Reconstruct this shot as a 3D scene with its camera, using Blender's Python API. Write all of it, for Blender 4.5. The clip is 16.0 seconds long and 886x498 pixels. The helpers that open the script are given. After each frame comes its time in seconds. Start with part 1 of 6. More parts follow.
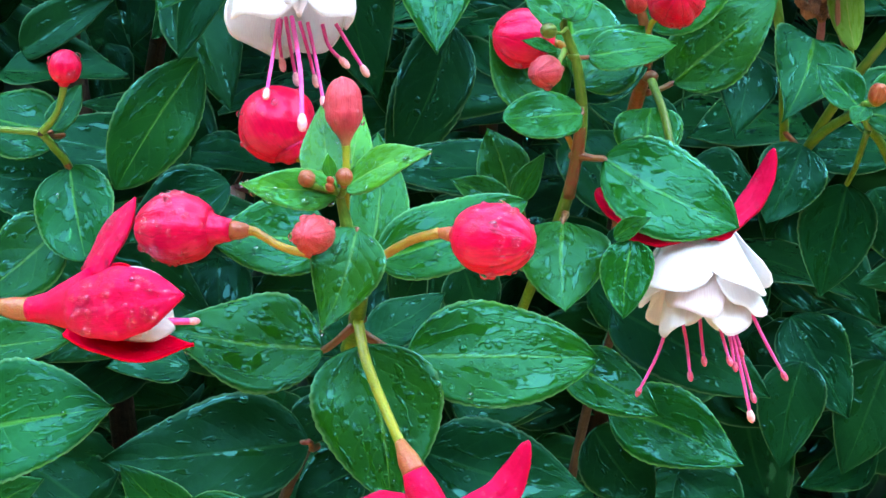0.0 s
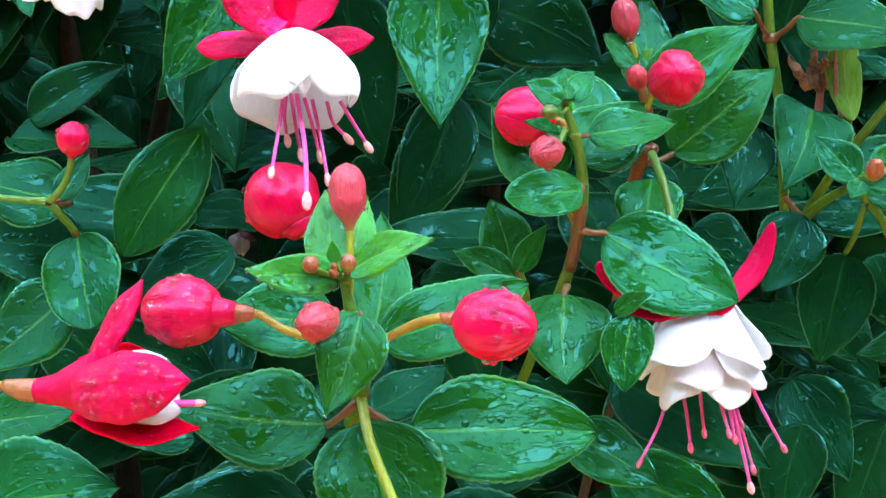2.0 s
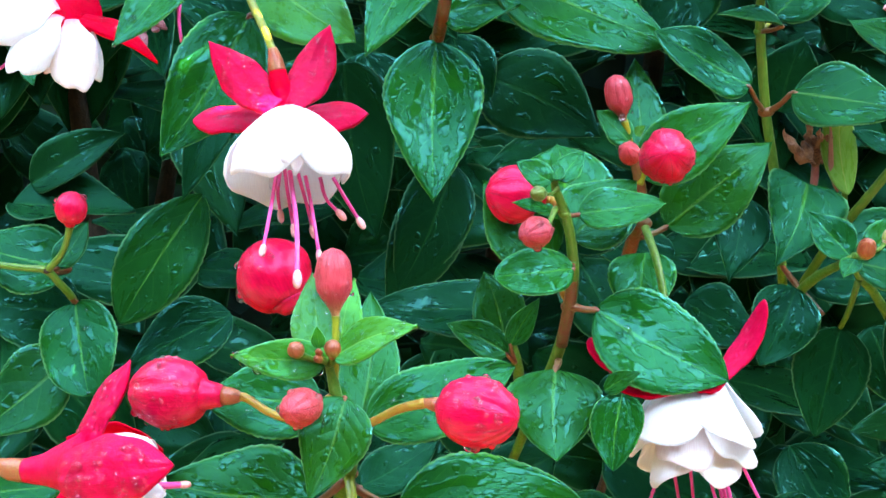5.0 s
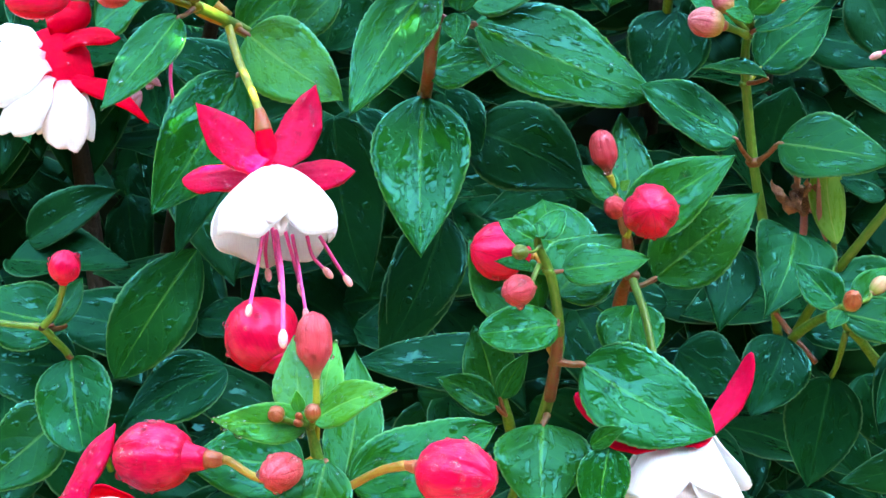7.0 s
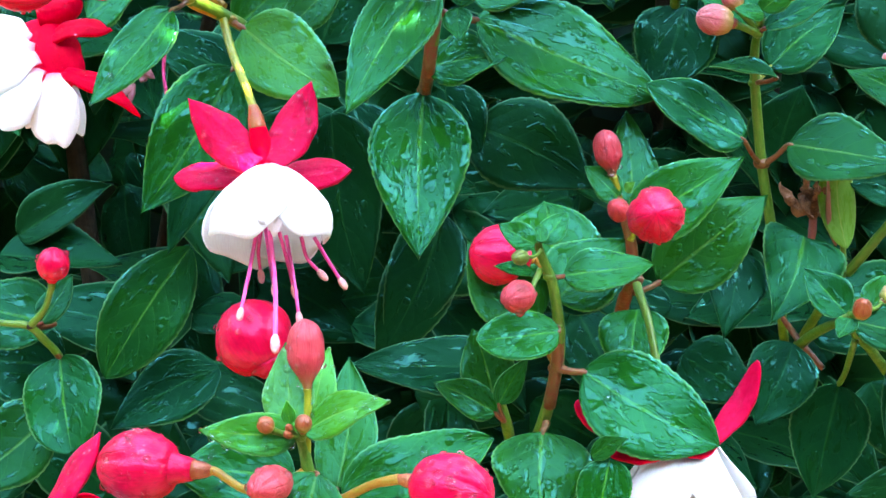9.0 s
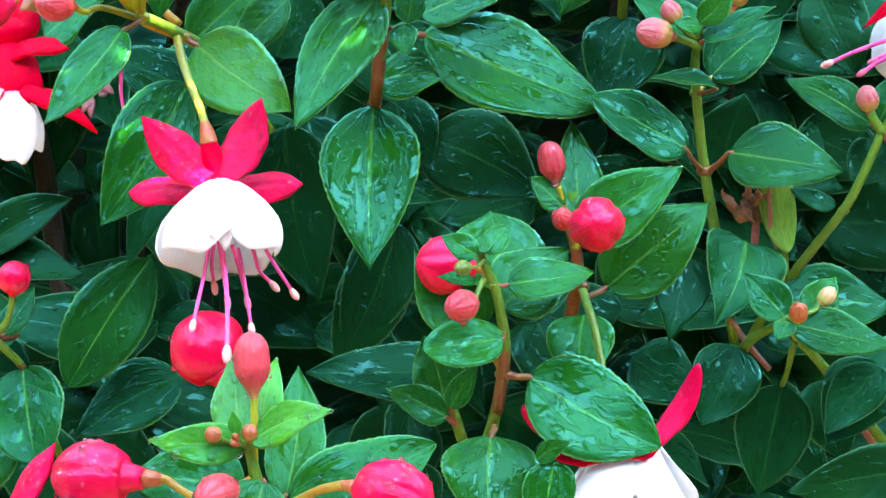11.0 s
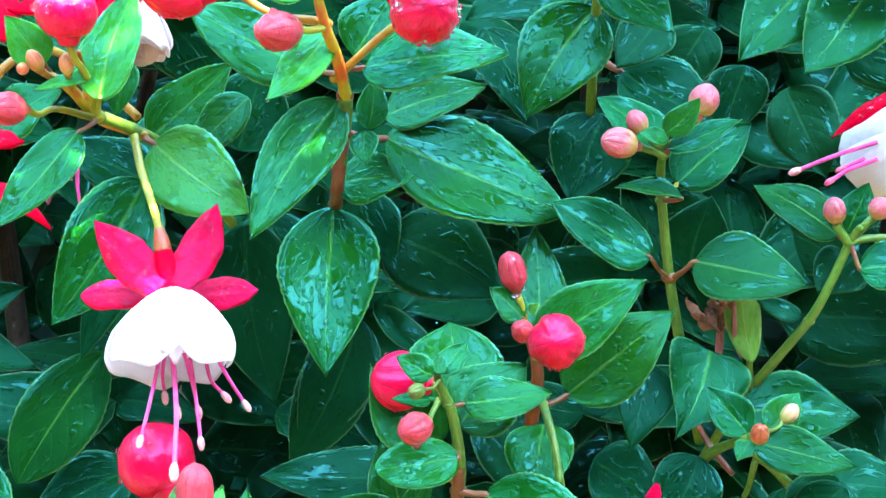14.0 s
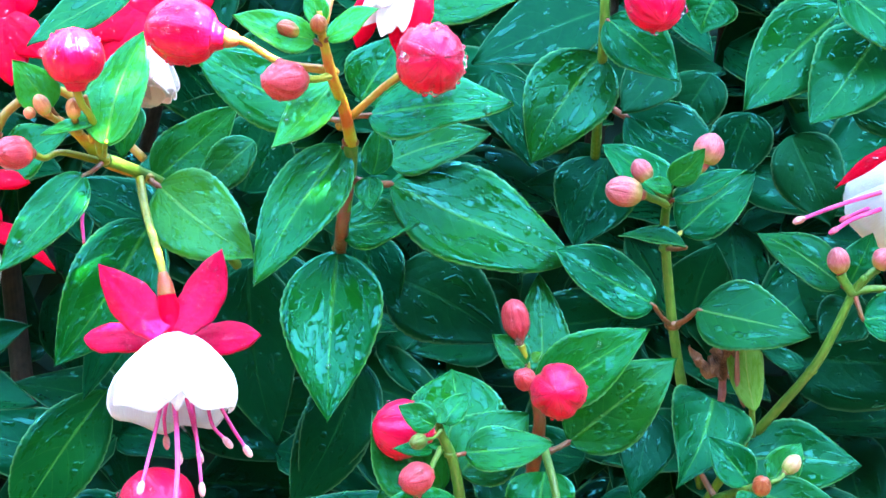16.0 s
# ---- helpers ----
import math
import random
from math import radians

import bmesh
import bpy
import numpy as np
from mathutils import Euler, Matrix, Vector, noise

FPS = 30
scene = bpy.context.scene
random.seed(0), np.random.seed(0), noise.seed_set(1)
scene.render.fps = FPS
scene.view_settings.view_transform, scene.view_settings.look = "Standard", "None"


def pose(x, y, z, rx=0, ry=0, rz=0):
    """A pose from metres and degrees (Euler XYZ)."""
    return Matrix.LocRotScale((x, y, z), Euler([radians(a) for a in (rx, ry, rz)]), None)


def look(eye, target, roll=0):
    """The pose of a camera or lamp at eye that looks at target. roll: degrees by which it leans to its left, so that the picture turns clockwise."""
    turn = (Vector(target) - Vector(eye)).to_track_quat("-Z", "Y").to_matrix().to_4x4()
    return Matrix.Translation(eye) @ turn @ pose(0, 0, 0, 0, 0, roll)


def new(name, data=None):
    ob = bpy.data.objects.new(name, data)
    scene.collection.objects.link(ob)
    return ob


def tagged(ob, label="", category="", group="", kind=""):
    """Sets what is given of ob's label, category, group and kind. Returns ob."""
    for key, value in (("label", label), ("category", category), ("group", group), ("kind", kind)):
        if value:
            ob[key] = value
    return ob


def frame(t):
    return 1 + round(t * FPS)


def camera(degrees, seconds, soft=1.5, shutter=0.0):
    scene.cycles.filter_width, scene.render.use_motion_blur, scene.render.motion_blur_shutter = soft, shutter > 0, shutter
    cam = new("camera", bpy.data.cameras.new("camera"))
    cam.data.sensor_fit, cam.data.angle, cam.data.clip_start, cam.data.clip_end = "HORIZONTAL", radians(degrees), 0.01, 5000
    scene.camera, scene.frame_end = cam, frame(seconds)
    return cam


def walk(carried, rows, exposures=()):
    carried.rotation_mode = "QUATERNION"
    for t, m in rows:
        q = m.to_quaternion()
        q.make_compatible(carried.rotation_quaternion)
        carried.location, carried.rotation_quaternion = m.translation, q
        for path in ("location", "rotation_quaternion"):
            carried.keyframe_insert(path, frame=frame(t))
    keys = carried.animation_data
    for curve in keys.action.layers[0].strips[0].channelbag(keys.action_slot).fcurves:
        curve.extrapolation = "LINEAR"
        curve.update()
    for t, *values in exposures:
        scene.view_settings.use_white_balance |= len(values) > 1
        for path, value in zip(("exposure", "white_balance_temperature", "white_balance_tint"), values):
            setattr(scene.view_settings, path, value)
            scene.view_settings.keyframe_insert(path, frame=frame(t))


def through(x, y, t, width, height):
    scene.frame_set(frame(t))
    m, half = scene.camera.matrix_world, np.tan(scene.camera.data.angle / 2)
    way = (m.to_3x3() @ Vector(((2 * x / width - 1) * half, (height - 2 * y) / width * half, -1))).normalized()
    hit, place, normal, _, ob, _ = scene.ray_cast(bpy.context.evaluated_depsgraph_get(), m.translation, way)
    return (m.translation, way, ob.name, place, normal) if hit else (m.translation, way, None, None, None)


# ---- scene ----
EXPOSURES = [(0, 4.84, 9800, 6), (4, 4.86, 9700, 6), (8, 4.92, 9600, 6), (11, 5.02, 9900, 6), (12.5, 5.22, 8900, 6), (14, 5.28, 8000, 6), (16, 5.33, 7500, 5)]
cam = camera(35.15, 16.0, 1.55)
PATH = [
    (0, (0.00368, -0.39776, 0.92728), (-0.01632, 1.59998, 0.83437), 2.35),
    (0.5, (0.00491, -0.39741, 0.92712), (-0.02022, 1.60036, 0.8362), 2.22),
    (1, (0.00415, -0.39788, 0.93087), (-0.03131, 1.59963, 0.83754), 2.16),
    (1.5, (0.00424, -0.40029, 0.93437), (-0.03091, 1.59789, 0.85664), 2.25),
    (2, (0.00365, -0.40204, 0.94144), (-0.0241, 1.59695, 0.88436), 2.38),
    (2.5, (0.0044, -0.40077, 0.94317), (-0.02117, 1.5985, 0.89537), 2.16),
    (3, (0.00376, -0.40073, 0.94317), (-0.03605, 1.5984, 0.89951), 2.43),
    (3.5, (0.00596, -0.39812, 0.94856), (-0.02945, 1.60076, 0.89178), 2.28),
    (4, (0.00255, -0.39919, 0.95255), (-0.03972, 1.59979, 0.90466), 2.50),
    (4.2, (0.00475, -0.39856, 0.95327), (-0.04138, 1.60046, 0.91087), 2.60),
    (6.3, (0.01498, -0.4138, 0.96051), (-0.07239, 1.58419, 0.98016), 2.35),
    (6.5, (0.01633, -0.41363, 0.962), (-0.07364, 1.58423, 0.98362), 2.17),
    (7, (0.02205, -0.406, 0.96403), (-0.07208, 1.59166, 0.98648), 2.18),
    (7.5, (0.01808, -0.39825, 0.96351), (-0.08992, 1.59871, 0.98552), 2.71),
    (8, (0.01943, -0.39812, 0.96443), (-0.08939, 1.59876, 0.98905), 2.49),
    (8.5, (0.02148, -0.39636, 0.96745), (-0.08192, 1.60095, 0.97379), 2.57),
    (8.7, (0.02212, -0.39421, 0.96852), (-0.07622, 1.60336, 0.97115), 2.76),
    (10.8, (0.02893, -0.4026, 0.9711), (-0.05599, 1.59559, 0.96785), 2.03),
    (11, (0.03432, -0.40514, 0.97364), (-0.04442, 1.5933, 0.97031), 2.05),
    (11.5, (0.03172, -0.40572, 0.97853), (-0.0332, 1.5932, 0.98837), 1.82),
    (12, (0.03644, -0.40193, 0.98548), (-0.01784, 1.59733, 0.98141), 1.87),
    (12.5, (0.03911, -0.40096, 0.98994), (-0.01055, 1.59842, 0.98519), 2.23),
    (13, (0.03719, -0.40318, 0.99541), (-0.00751, 1.59631, 1.00104), 2.44),
    (13.5, (0.03989, -0.40149, 0.99736), (-0.00102, 1.59806, 1.00939), 2.65),
    (14, (0.04005, -0.39747, 1.00111), (-0.01552, 1.6016, 1.02562), 3.19),
    (14.5, (0.04232, -0.39879, 1.00505), (-0.03048, 1.59944, 1.04723), 3.45),
    (15, (0.04218, -0.39952, 1.0066), (-0.02558, 1.59878, 1.05365), 3.47),
    (15.5, (0.0412, -0.39504, 1.01007), (-0.02503, 1.60326, 1.0591), 3.65),
    (16, (0.03953, -0.39791, 1.00905), (-0.02284, 1.60042, 1.06187), 3.88),
]
walk(cam, [(t, look(eye, target, roll)) for t, eye, target, roll in PATH], EXPOSURES)

# ---------------------------------------------------------------- world and light
world = bpy.data.worlds.new("garden_sky")
scene.world = world
world.use_nodes = True
SUN_EL, SUN_AZ = 58.0, 140.0
wn = world.node_tree.nodes
sky = wn.new("ShaderNodeTexSky")
sky.sky_type = "NISHITA"
sky.sun_disc = False
sky.sun_elevation = radians(SUN_EL)
sky.sun_rotation = radians(SUN_AZ)
sky.air_density, sky.dust_density, sky.ozone_density = 1.0, 0.3, 4.0
wn["Background"].inputs["Strength"].default_value = 0.15
world.node_tree.links.new(sky.outputs[0], wn["Background"].inputs["Color"])

sun_data = bpy.data.lights.new("sun", "SUN")
sun_data.energy, sun_data.angle, sun_data.color = 5.0, radians(0.25), (1.0, 0.95, 0.86)
sun = new("sun", sun_data)
sun_way = Vector((math.sin(radians(SUN_AZ)) * math.cos(radians(SUN_EL)),
                  math.cos(radians(SUN_AZ)) * math.cos(radians(SUN_EL)), math.sin(radians(SUN_EL))))
sun.matrix_world = look(sun_way * 3, (0, 0, 0))


# ---------------------------------------------------------------- materials
class Nodes:
    """A small builder for node materials."""

    def __init__(self, name):
        self.mat = bpy.data.materials.new(name)
        self.mat.use_nodes = True
        self.tree = self.mat.node_tree
        self.bsdf = self.tree.nodes["Principled BSDF"]

    def add(self, kind, inputs=(), **props):
        n = self.tree.nodes.new("ShaderNode" + kind)
        for k, v in props.items():
            if k == "operation":
                n.operation = v
            elif k == "blend":
                n.data_type, n.blend_type = "RGBA", v
            elif k == "noise":
                n.inputs["Scale"].default_value, n.inputs["Detail"].default_value = v
        for k, v in dict(inputs).items():
            if isinstance(v, bpy.types.NodeSocket):
                self.tree.links.new(v, n.inputs[k])
            else:
                n.inputs[k].default_value = v
        return n

    def math(self, op, a, b=0.5, c=0.5):
        return self.add("Math", {0: a, 1: b, 2: c}, operation=op).outputs[0]

    def mix(self, fac, a, b, blend="MIX"):
        return self.add("Mix", {0: fac, 6: a, 7: b}, blend=blend).outputs[2]

    def ramp(self, fac, lo, hi):
        return self.add("MapRange", {0: fac, 1: lo, 2: hi}).outputs[0]

    def set(self, **kw):
        for k, v in kw.items():
            k = k.replace("_", " ")
            if isinstance(v, bpy.types.NodeSocket):
                self.tree.links.new(v, self.bsdf.inputs[k])
            else:
                self.bsdf.inputs[k].default_value = v

    def bump(self, height, strength, dist, under=None):
        ins = {"Height": height, "Strength": strength, "Distance": dist}
        if under is not None:
            ins["Normal"] = under
        return self.add("Bump", ins).outputs[0]


def rgb(r, g, b):
    return (r, g, b, 1.0)


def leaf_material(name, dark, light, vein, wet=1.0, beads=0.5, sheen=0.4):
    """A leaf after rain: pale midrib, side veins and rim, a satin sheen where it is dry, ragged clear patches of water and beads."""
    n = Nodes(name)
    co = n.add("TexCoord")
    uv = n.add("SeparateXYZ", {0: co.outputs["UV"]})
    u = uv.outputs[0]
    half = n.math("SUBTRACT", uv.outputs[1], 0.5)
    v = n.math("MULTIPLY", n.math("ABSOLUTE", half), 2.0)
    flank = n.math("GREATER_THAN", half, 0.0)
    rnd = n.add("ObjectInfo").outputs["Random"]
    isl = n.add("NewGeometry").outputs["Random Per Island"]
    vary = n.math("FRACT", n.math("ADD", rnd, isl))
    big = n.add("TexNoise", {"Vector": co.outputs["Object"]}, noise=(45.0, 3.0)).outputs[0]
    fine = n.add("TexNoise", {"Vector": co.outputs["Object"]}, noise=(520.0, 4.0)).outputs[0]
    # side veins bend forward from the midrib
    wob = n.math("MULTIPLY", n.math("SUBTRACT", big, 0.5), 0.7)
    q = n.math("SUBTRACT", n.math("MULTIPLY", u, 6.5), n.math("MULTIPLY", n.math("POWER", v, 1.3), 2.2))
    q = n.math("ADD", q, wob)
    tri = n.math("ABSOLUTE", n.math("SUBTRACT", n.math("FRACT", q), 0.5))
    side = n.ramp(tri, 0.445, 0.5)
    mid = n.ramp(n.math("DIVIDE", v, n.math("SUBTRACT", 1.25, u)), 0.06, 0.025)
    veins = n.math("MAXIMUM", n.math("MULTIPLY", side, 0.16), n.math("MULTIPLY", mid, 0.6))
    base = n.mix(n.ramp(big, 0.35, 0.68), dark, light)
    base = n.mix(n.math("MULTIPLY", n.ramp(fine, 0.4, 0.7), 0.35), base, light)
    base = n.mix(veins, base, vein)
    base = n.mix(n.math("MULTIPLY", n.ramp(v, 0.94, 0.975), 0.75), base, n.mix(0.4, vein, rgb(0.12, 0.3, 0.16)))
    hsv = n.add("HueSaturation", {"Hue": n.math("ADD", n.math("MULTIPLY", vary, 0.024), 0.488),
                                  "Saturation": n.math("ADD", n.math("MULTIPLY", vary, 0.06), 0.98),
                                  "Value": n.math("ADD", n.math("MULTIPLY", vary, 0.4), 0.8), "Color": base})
    # water lies in ragged patches between the veins
    lie = n.add("CombineXYZ", {0: n.math("MULTIPLY", q, 0.75), 1: n.math("MULTIPLY", v, 4.2),
                               2: n.math("ADD", n.math("MULTIPLY", flank, 5.0), n.math("MULTIPLY", vary, 37.0))}).outputs[0]
    film = n.add("TexNoise", {"Vector": lie, "Distortion": 0.5}, noise=(0.95, 2.0)).outputs[0]
    ragged = n.add("TexNoise", {"Vector": co.outputs["Object"], "Distortion": 0.4}, noise=(260.0, 4.0)).outputs[0]
    ripple = n.add("TexNoise", {"Vector": co.outputs["Object"], "Distortion": 0.6}, noise=(150.0, 1.0)).outputs[0]
    hold = n.math("ADD", film, n.math("MULTIPLY", n.math("SUBTRACT", ragged, 0.5), 0.26))
    hold = n.math("ADD", hold, n.math("MULTIPLY_ADD", n.math("SUBTRACT", vary, 0.5), 0.10, 0.09 * (wet - 1.0)))
    wetness = n.ramp(hold, 0.5, 0.52)
    dome = 0.0
    for size, share in ((300.0, beads), (620.0, beads * 1.6)):
        cells = n.add("TexVoronoi", {"Vector": co.outputs["Object"], "Scale": size})
        keep = n.math("LESS_THAN", n.add("SeparateXYZ", {0: cells.outputs["Color"]}).outputs[0], share)
        cap = n.math("SQRT", n.math("MAXIMUM", n.math("SUBTRACT", 0.15, n.math("POWER", cells.outputs["Distance"], 2.0)), 0.0))
        dome = n.math("MAXIMUM", dome, n.math("MULTIPLY", n.math("MULTIPLY", cap, keep), 300.0 / size))
    bead = n.ramp(dome, 0.02, 0.1)
    clear = n.math("MAXIMUM", wetness, bead)
    damp = n.mix(n.math("MULTIPLY", clear, 0.85), hsv.outputs[0], n.mix(1.0, hsv.outputs[0], rgb(0.8, 0.9, 0.45), "MULTIPLY"))
    quilt = n.math("SUBTRACT", n.math("SQRT", n.math("SUBTRACT", 0.5, tri)), n.math("MULTIPLY", mid, 0.8))
    dry = n.bump(fine, 0.3, 0.0004, n.bump(quilt, 0.16, 0.0008))
    n.set(Base_Color=damp, Roughness=0.6, Specular_IOR_Level=0.0, Normal=dry)
    # a little light comes through the blade
    tr = n.add("BsdfTranslucent", {"Color": n.mix(0.5, light, vein)})
    sh = n.add("MixShader", {0: 0.2, 1: n.bsdf.outputs[0], 2: tr.outputs[0]})
    # teal is painted into the gloss, so the sheen reads as blue sky
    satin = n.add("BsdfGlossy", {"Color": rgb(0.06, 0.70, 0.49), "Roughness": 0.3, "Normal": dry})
    low = n.math("MINIMUM", n.add("Fresnel", {"IOR": 1.45, "Normal": dry}).outputs[0], 0.16)
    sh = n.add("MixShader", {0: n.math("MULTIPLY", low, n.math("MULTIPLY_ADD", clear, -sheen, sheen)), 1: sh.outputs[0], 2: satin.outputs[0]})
    pool = n.math("ADD", n.math("MULTIPLY", n.ramp(hold, 0.49, 0.56), 0.22), n.math("MULTIPLY", ripple, 0.62))
    b3 = n.bump(n.math("ADD", pool, dome), 1.0, 0.0011)
    # the water's highlights are tinted teal in the same way
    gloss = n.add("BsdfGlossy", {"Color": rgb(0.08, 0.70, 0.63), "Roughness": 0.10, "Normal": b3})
    fres = n.math("MINIMUM", n.add("Fresnel", {"IOR": 1.5, "Normal": b3}).outputs[0], 0.4)
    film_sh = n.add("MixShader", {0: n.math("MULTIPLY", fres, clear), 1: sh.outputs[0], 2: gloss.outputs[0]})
    n.tree.links.new(film_sh.outputs[0], n.tree.nodes["Material Output"].inputs[0])
    return n.mat


def skin_material(name, main, second, rough=0.25, streak=0.5, sub=0.1, stretch=(1, 1, 1), scale=180.0, bump=0.3, coat=0.15, through=0.0, spec=0.14, spread=0.14, foot=None, foot_to=0.4, crinkle=420.0, foot_axis=1, seams=0, dew=0.0, tint=rgb(1, 1, 1)):
    """Waxy plant skin: fine streaks, blotches and a soft gloss."""
    n = Nodes(name)
    co = n.add("TexCoord")
    mp = n.add("Mapping", {"Vector": co.outputs["UV"], "Scale": stretch})
    st = n.add("TexNoise", {"Vector": mp.outputs[0]}, noise=(6.0, 3.0)).outputs[0]
    bl = n.add("TexNoise", {"Vector": co.outputs["Object"]}, noise=(scale, 3.0)).outputs[0]
    f = n.math("ADD", n.math("MULTIPLY", st, streak), n.math("MULTIPLY", bl, 1.0 - streak))
    rnd = n.add("ObjectInfo").outputs["Random"]
    c = n.mix(n.ramp(f, 0.5 - spread, 0.5 + spread), main, second)
    if foot:
        along = n.add("SeparateXYZ", {0: co.outputs["UV"]}).outputs[foot_axis]
        c = n.mix(n.ramp(n.math("ADD", along, n.math("MULTIPLY", f, 0.3)), foot_to + 0.3, 0.1), c, foot)
    groove = 0.0
    if seams:
        turn = n.math("ADD", n.math("MULTIPLY", n.add("SeparateXYZ", {0: co.outputs["UV"]}).outputs[0], float(seams)), n.math("MULTIPLY", bl, 0.5))
        groove = n.math("MULTIPLY", n.ramp(n.math("ABSOLUTE", n.math("SUBTRACT", n.math("FRACT", turn), 0.5)), 0.06, 0.0), n.ramp(n.add("SeparateXYZ", {0: co.outputs["UV"]}).outputs[1], 0.45, 0.8))
        c = n.mix(n.math("MULTIPLY", groove, 0.8), c, n.mix(1.0, c, rgb(0.5, 0.3, 0.3), "MULTIPLY"))
    hsv = n.add("HueSaturation", {"Hue": 0.5, "Saturation": 1.0, "Value": n.math("ADD", n.math("MULTIPLY", rnd, 0.2), 0.9), "Color": c})
    # tint puts the pink of the sky highlight into the gloss colour
    n.set(Base_Color=hsv.outputs[0], Roughness=rough, Specular_IOR_Level=spec, Specular_Tint=tint, Coat_Weight=coat, Coat_Roughness=0.08,
          Subsurface_Weight=sub, Subsurface_Radius=(0.004, 0.002, 0.001), Subsurface_Scale=0.6)
    cr = n.add("TexNoise", {"Vector": co.outputs["Object"], "Distortion": 0.5}, noise=(crinkle, 3.0)).outputs[0]
    n.set(Normal=n.bump(cr, bump, 0.0012, n.bump(n.math("SUBTRACT", f, groove), bump, 0.0006)))
    sh = n.bsdf
    if through:
        tr = n.add("BsdfTranslucent", {"Color": c})
        sh = n.add("MixShader", {0: through, 1: sh.outputs[0], 2: tr.outputs[0]})
    if dew:
        dome = 0.0
        for size, full in ((420.0, 0.12), (900.0, 0.11)):
            cells = n.add("TexVoronoi", {"Vector": co.outputs["Object"], "Scale": size})
            keep = n.math("LESS_THAN", n.add("SeparateXYZ", {0: cells.outputs["Color"]}).outputs[0], dew)
            cap = n.math("SQRT", n.math("MAXIMUM", n.math("SUBTRACT", full, n.math("POWER", cells.outputs["Distance"], 2.0)), 0.0))
            dome = n.math("MAXIMUM", dome, n.math("MULTIPLY", n.math("MULTIPLY", cap, keep), 420.0 / size))
        bead = n.ramp(dome, 0.02, 0.08)
        b = n.bump(dome, 1.0, 0.0024)
        shine = n.add("BsdfGlossy", {"Color": rgb(1.0, 0.9, 0.92), "Roughness": 0.05, "Normal": b})
        fres = n.math("MINIMUM", n.add("Fresnel", {"IOR": 1.36, "Normal": b}).outputs[0], 0.25)
        sh = n.add("MixShader", {0: n.math("MULTIPLY", fres, bead), 1: sh.outputs[0], 2: shine.outputs[0]})
    n.tree.links.new(sh.outputs[0], n.tree.nodes["Material Output"].inputs[0])
    return n.mat


# back, inner and bough leaves: shade is put into this darker green
LEAF_SHADED = leaf_material("leaf_shaded", rgb(0.0005, 0.026, 0.0085), rgb(0.001, 0.048, 0.013), rgb(0.008, 0.085, 0.025), 0.1, 0.03, 0.35)
LEAF_MID = leaf_material("leaf_mid", rgb(0.002, 0.076, 0.0098), rgb(0.008, 0.130, 0.0165), rgb(0.07, 0.28, 0.045), 0.8, 0.16, 0.9)
LEAF_DEEP = leaf_material("leaf_deep", rgb(0.0008, 0.057, 0.0072), rgb(0.004, 0.105, 0.0125), rgb(0.06, 0.24, 0.038), 1.0, 0.18, 1.0)
LEAF_LIGHT = leaf_material("leaf_young", rgb(0.018, 0.185, 0.022), rgb(0.055, 0.29, 0.036), rgb(0.18, 0.42, 0.075), 0.7, 0.3, 0.9)
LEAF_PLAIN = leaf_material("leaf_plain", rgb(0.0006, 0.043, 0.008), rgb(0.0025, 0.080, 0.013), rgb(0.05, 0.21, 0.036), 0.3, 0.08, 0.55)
LEAF_POD = leaf_material("leaf_yellowing", rgb(0.10, 0.23, 0.04), rgb(0.19, 0.33, 0.075), rgb(0.32, 0.34, 0.12), 0.2, 0.05, 0.3)
STEM_GREEN = skin_material("stem_green", rgb(0.05, 0.15, 0.018), rgb(0.11, 0.19, 0.025), 0.35, 0.6, 0.05, (3, 1, 1), spec=0.2)
STEM_RED = skin_material("stem_red", rgb(0.20, 0.036, 0.024), rgb(0.14, 0.08, 0.022), 0.35, 0.5, 0.05, (3, 1, 1), spec=0.25)
STEM_OLD = skin_material("stem_old", rgb(0.018, 0.013, 0.009), rgb(0.04, 0.028, 0.017), 0.7, 0.5, 0.0, (3, 1, 1), 220.0, 0.8, 0.0)
PEDICEL = skin_material("pedicel_yellow", rgb(0.28, 0.25, 0.022), rgb(0.20, 0.24, 0.022), 0.3, 0.5, 0.1, (3, 1, 1), spec=0.2)
PEDICEL_RED = skin_material("pedicel_red", rgb(0.32, 0.11, 0.02), rgb(0.28, 0.20, 0.025), 0.3, 0.5, 0.1, (3, 1, 1), spec=0.2)
BUD_RED = skin_material("bud_red", rgb(0.46, 0.0004, 0.022), rgb(0.74, 0.005, 0.048), 0.29, 0.6, 0.0, (14, 1.0, 1), 260.0, 0.3, 0.05, 0.0, 0.5, 0.22, seams=8, dew=0.2, tint=rgb(1.0, 0.22, 0.62))
BUD_PINK = skin_material("bud_pink", rgb(0.384, 0.008, 0.024), rgb(0.544, 0.068, 0.072), 0.33, 0.8, 0.0, (30, 1.0, 1), 240.0, 0.4, 0.12, 0.0, 0.35, 0.16, foot=rgb(0.256, 0.16, 0.04), foot_to=0.12, seams=8, dew=0.12, tint=rgb(1.0, 0.4, 0.6))
BUD_PALE = skin_material("bud_pale", rgb(0.368, 0.024, 0.056), rgb(0.448, 0.136, 0.12), 0.35, 0.75, 0.0, (22, 1.0, 1), 240.0, 0.4, 0.15, 0.0, 0.25, 0.16, foot=rgb(0.288, 0.272, 0.04), foot_to=0.38, seams=8)
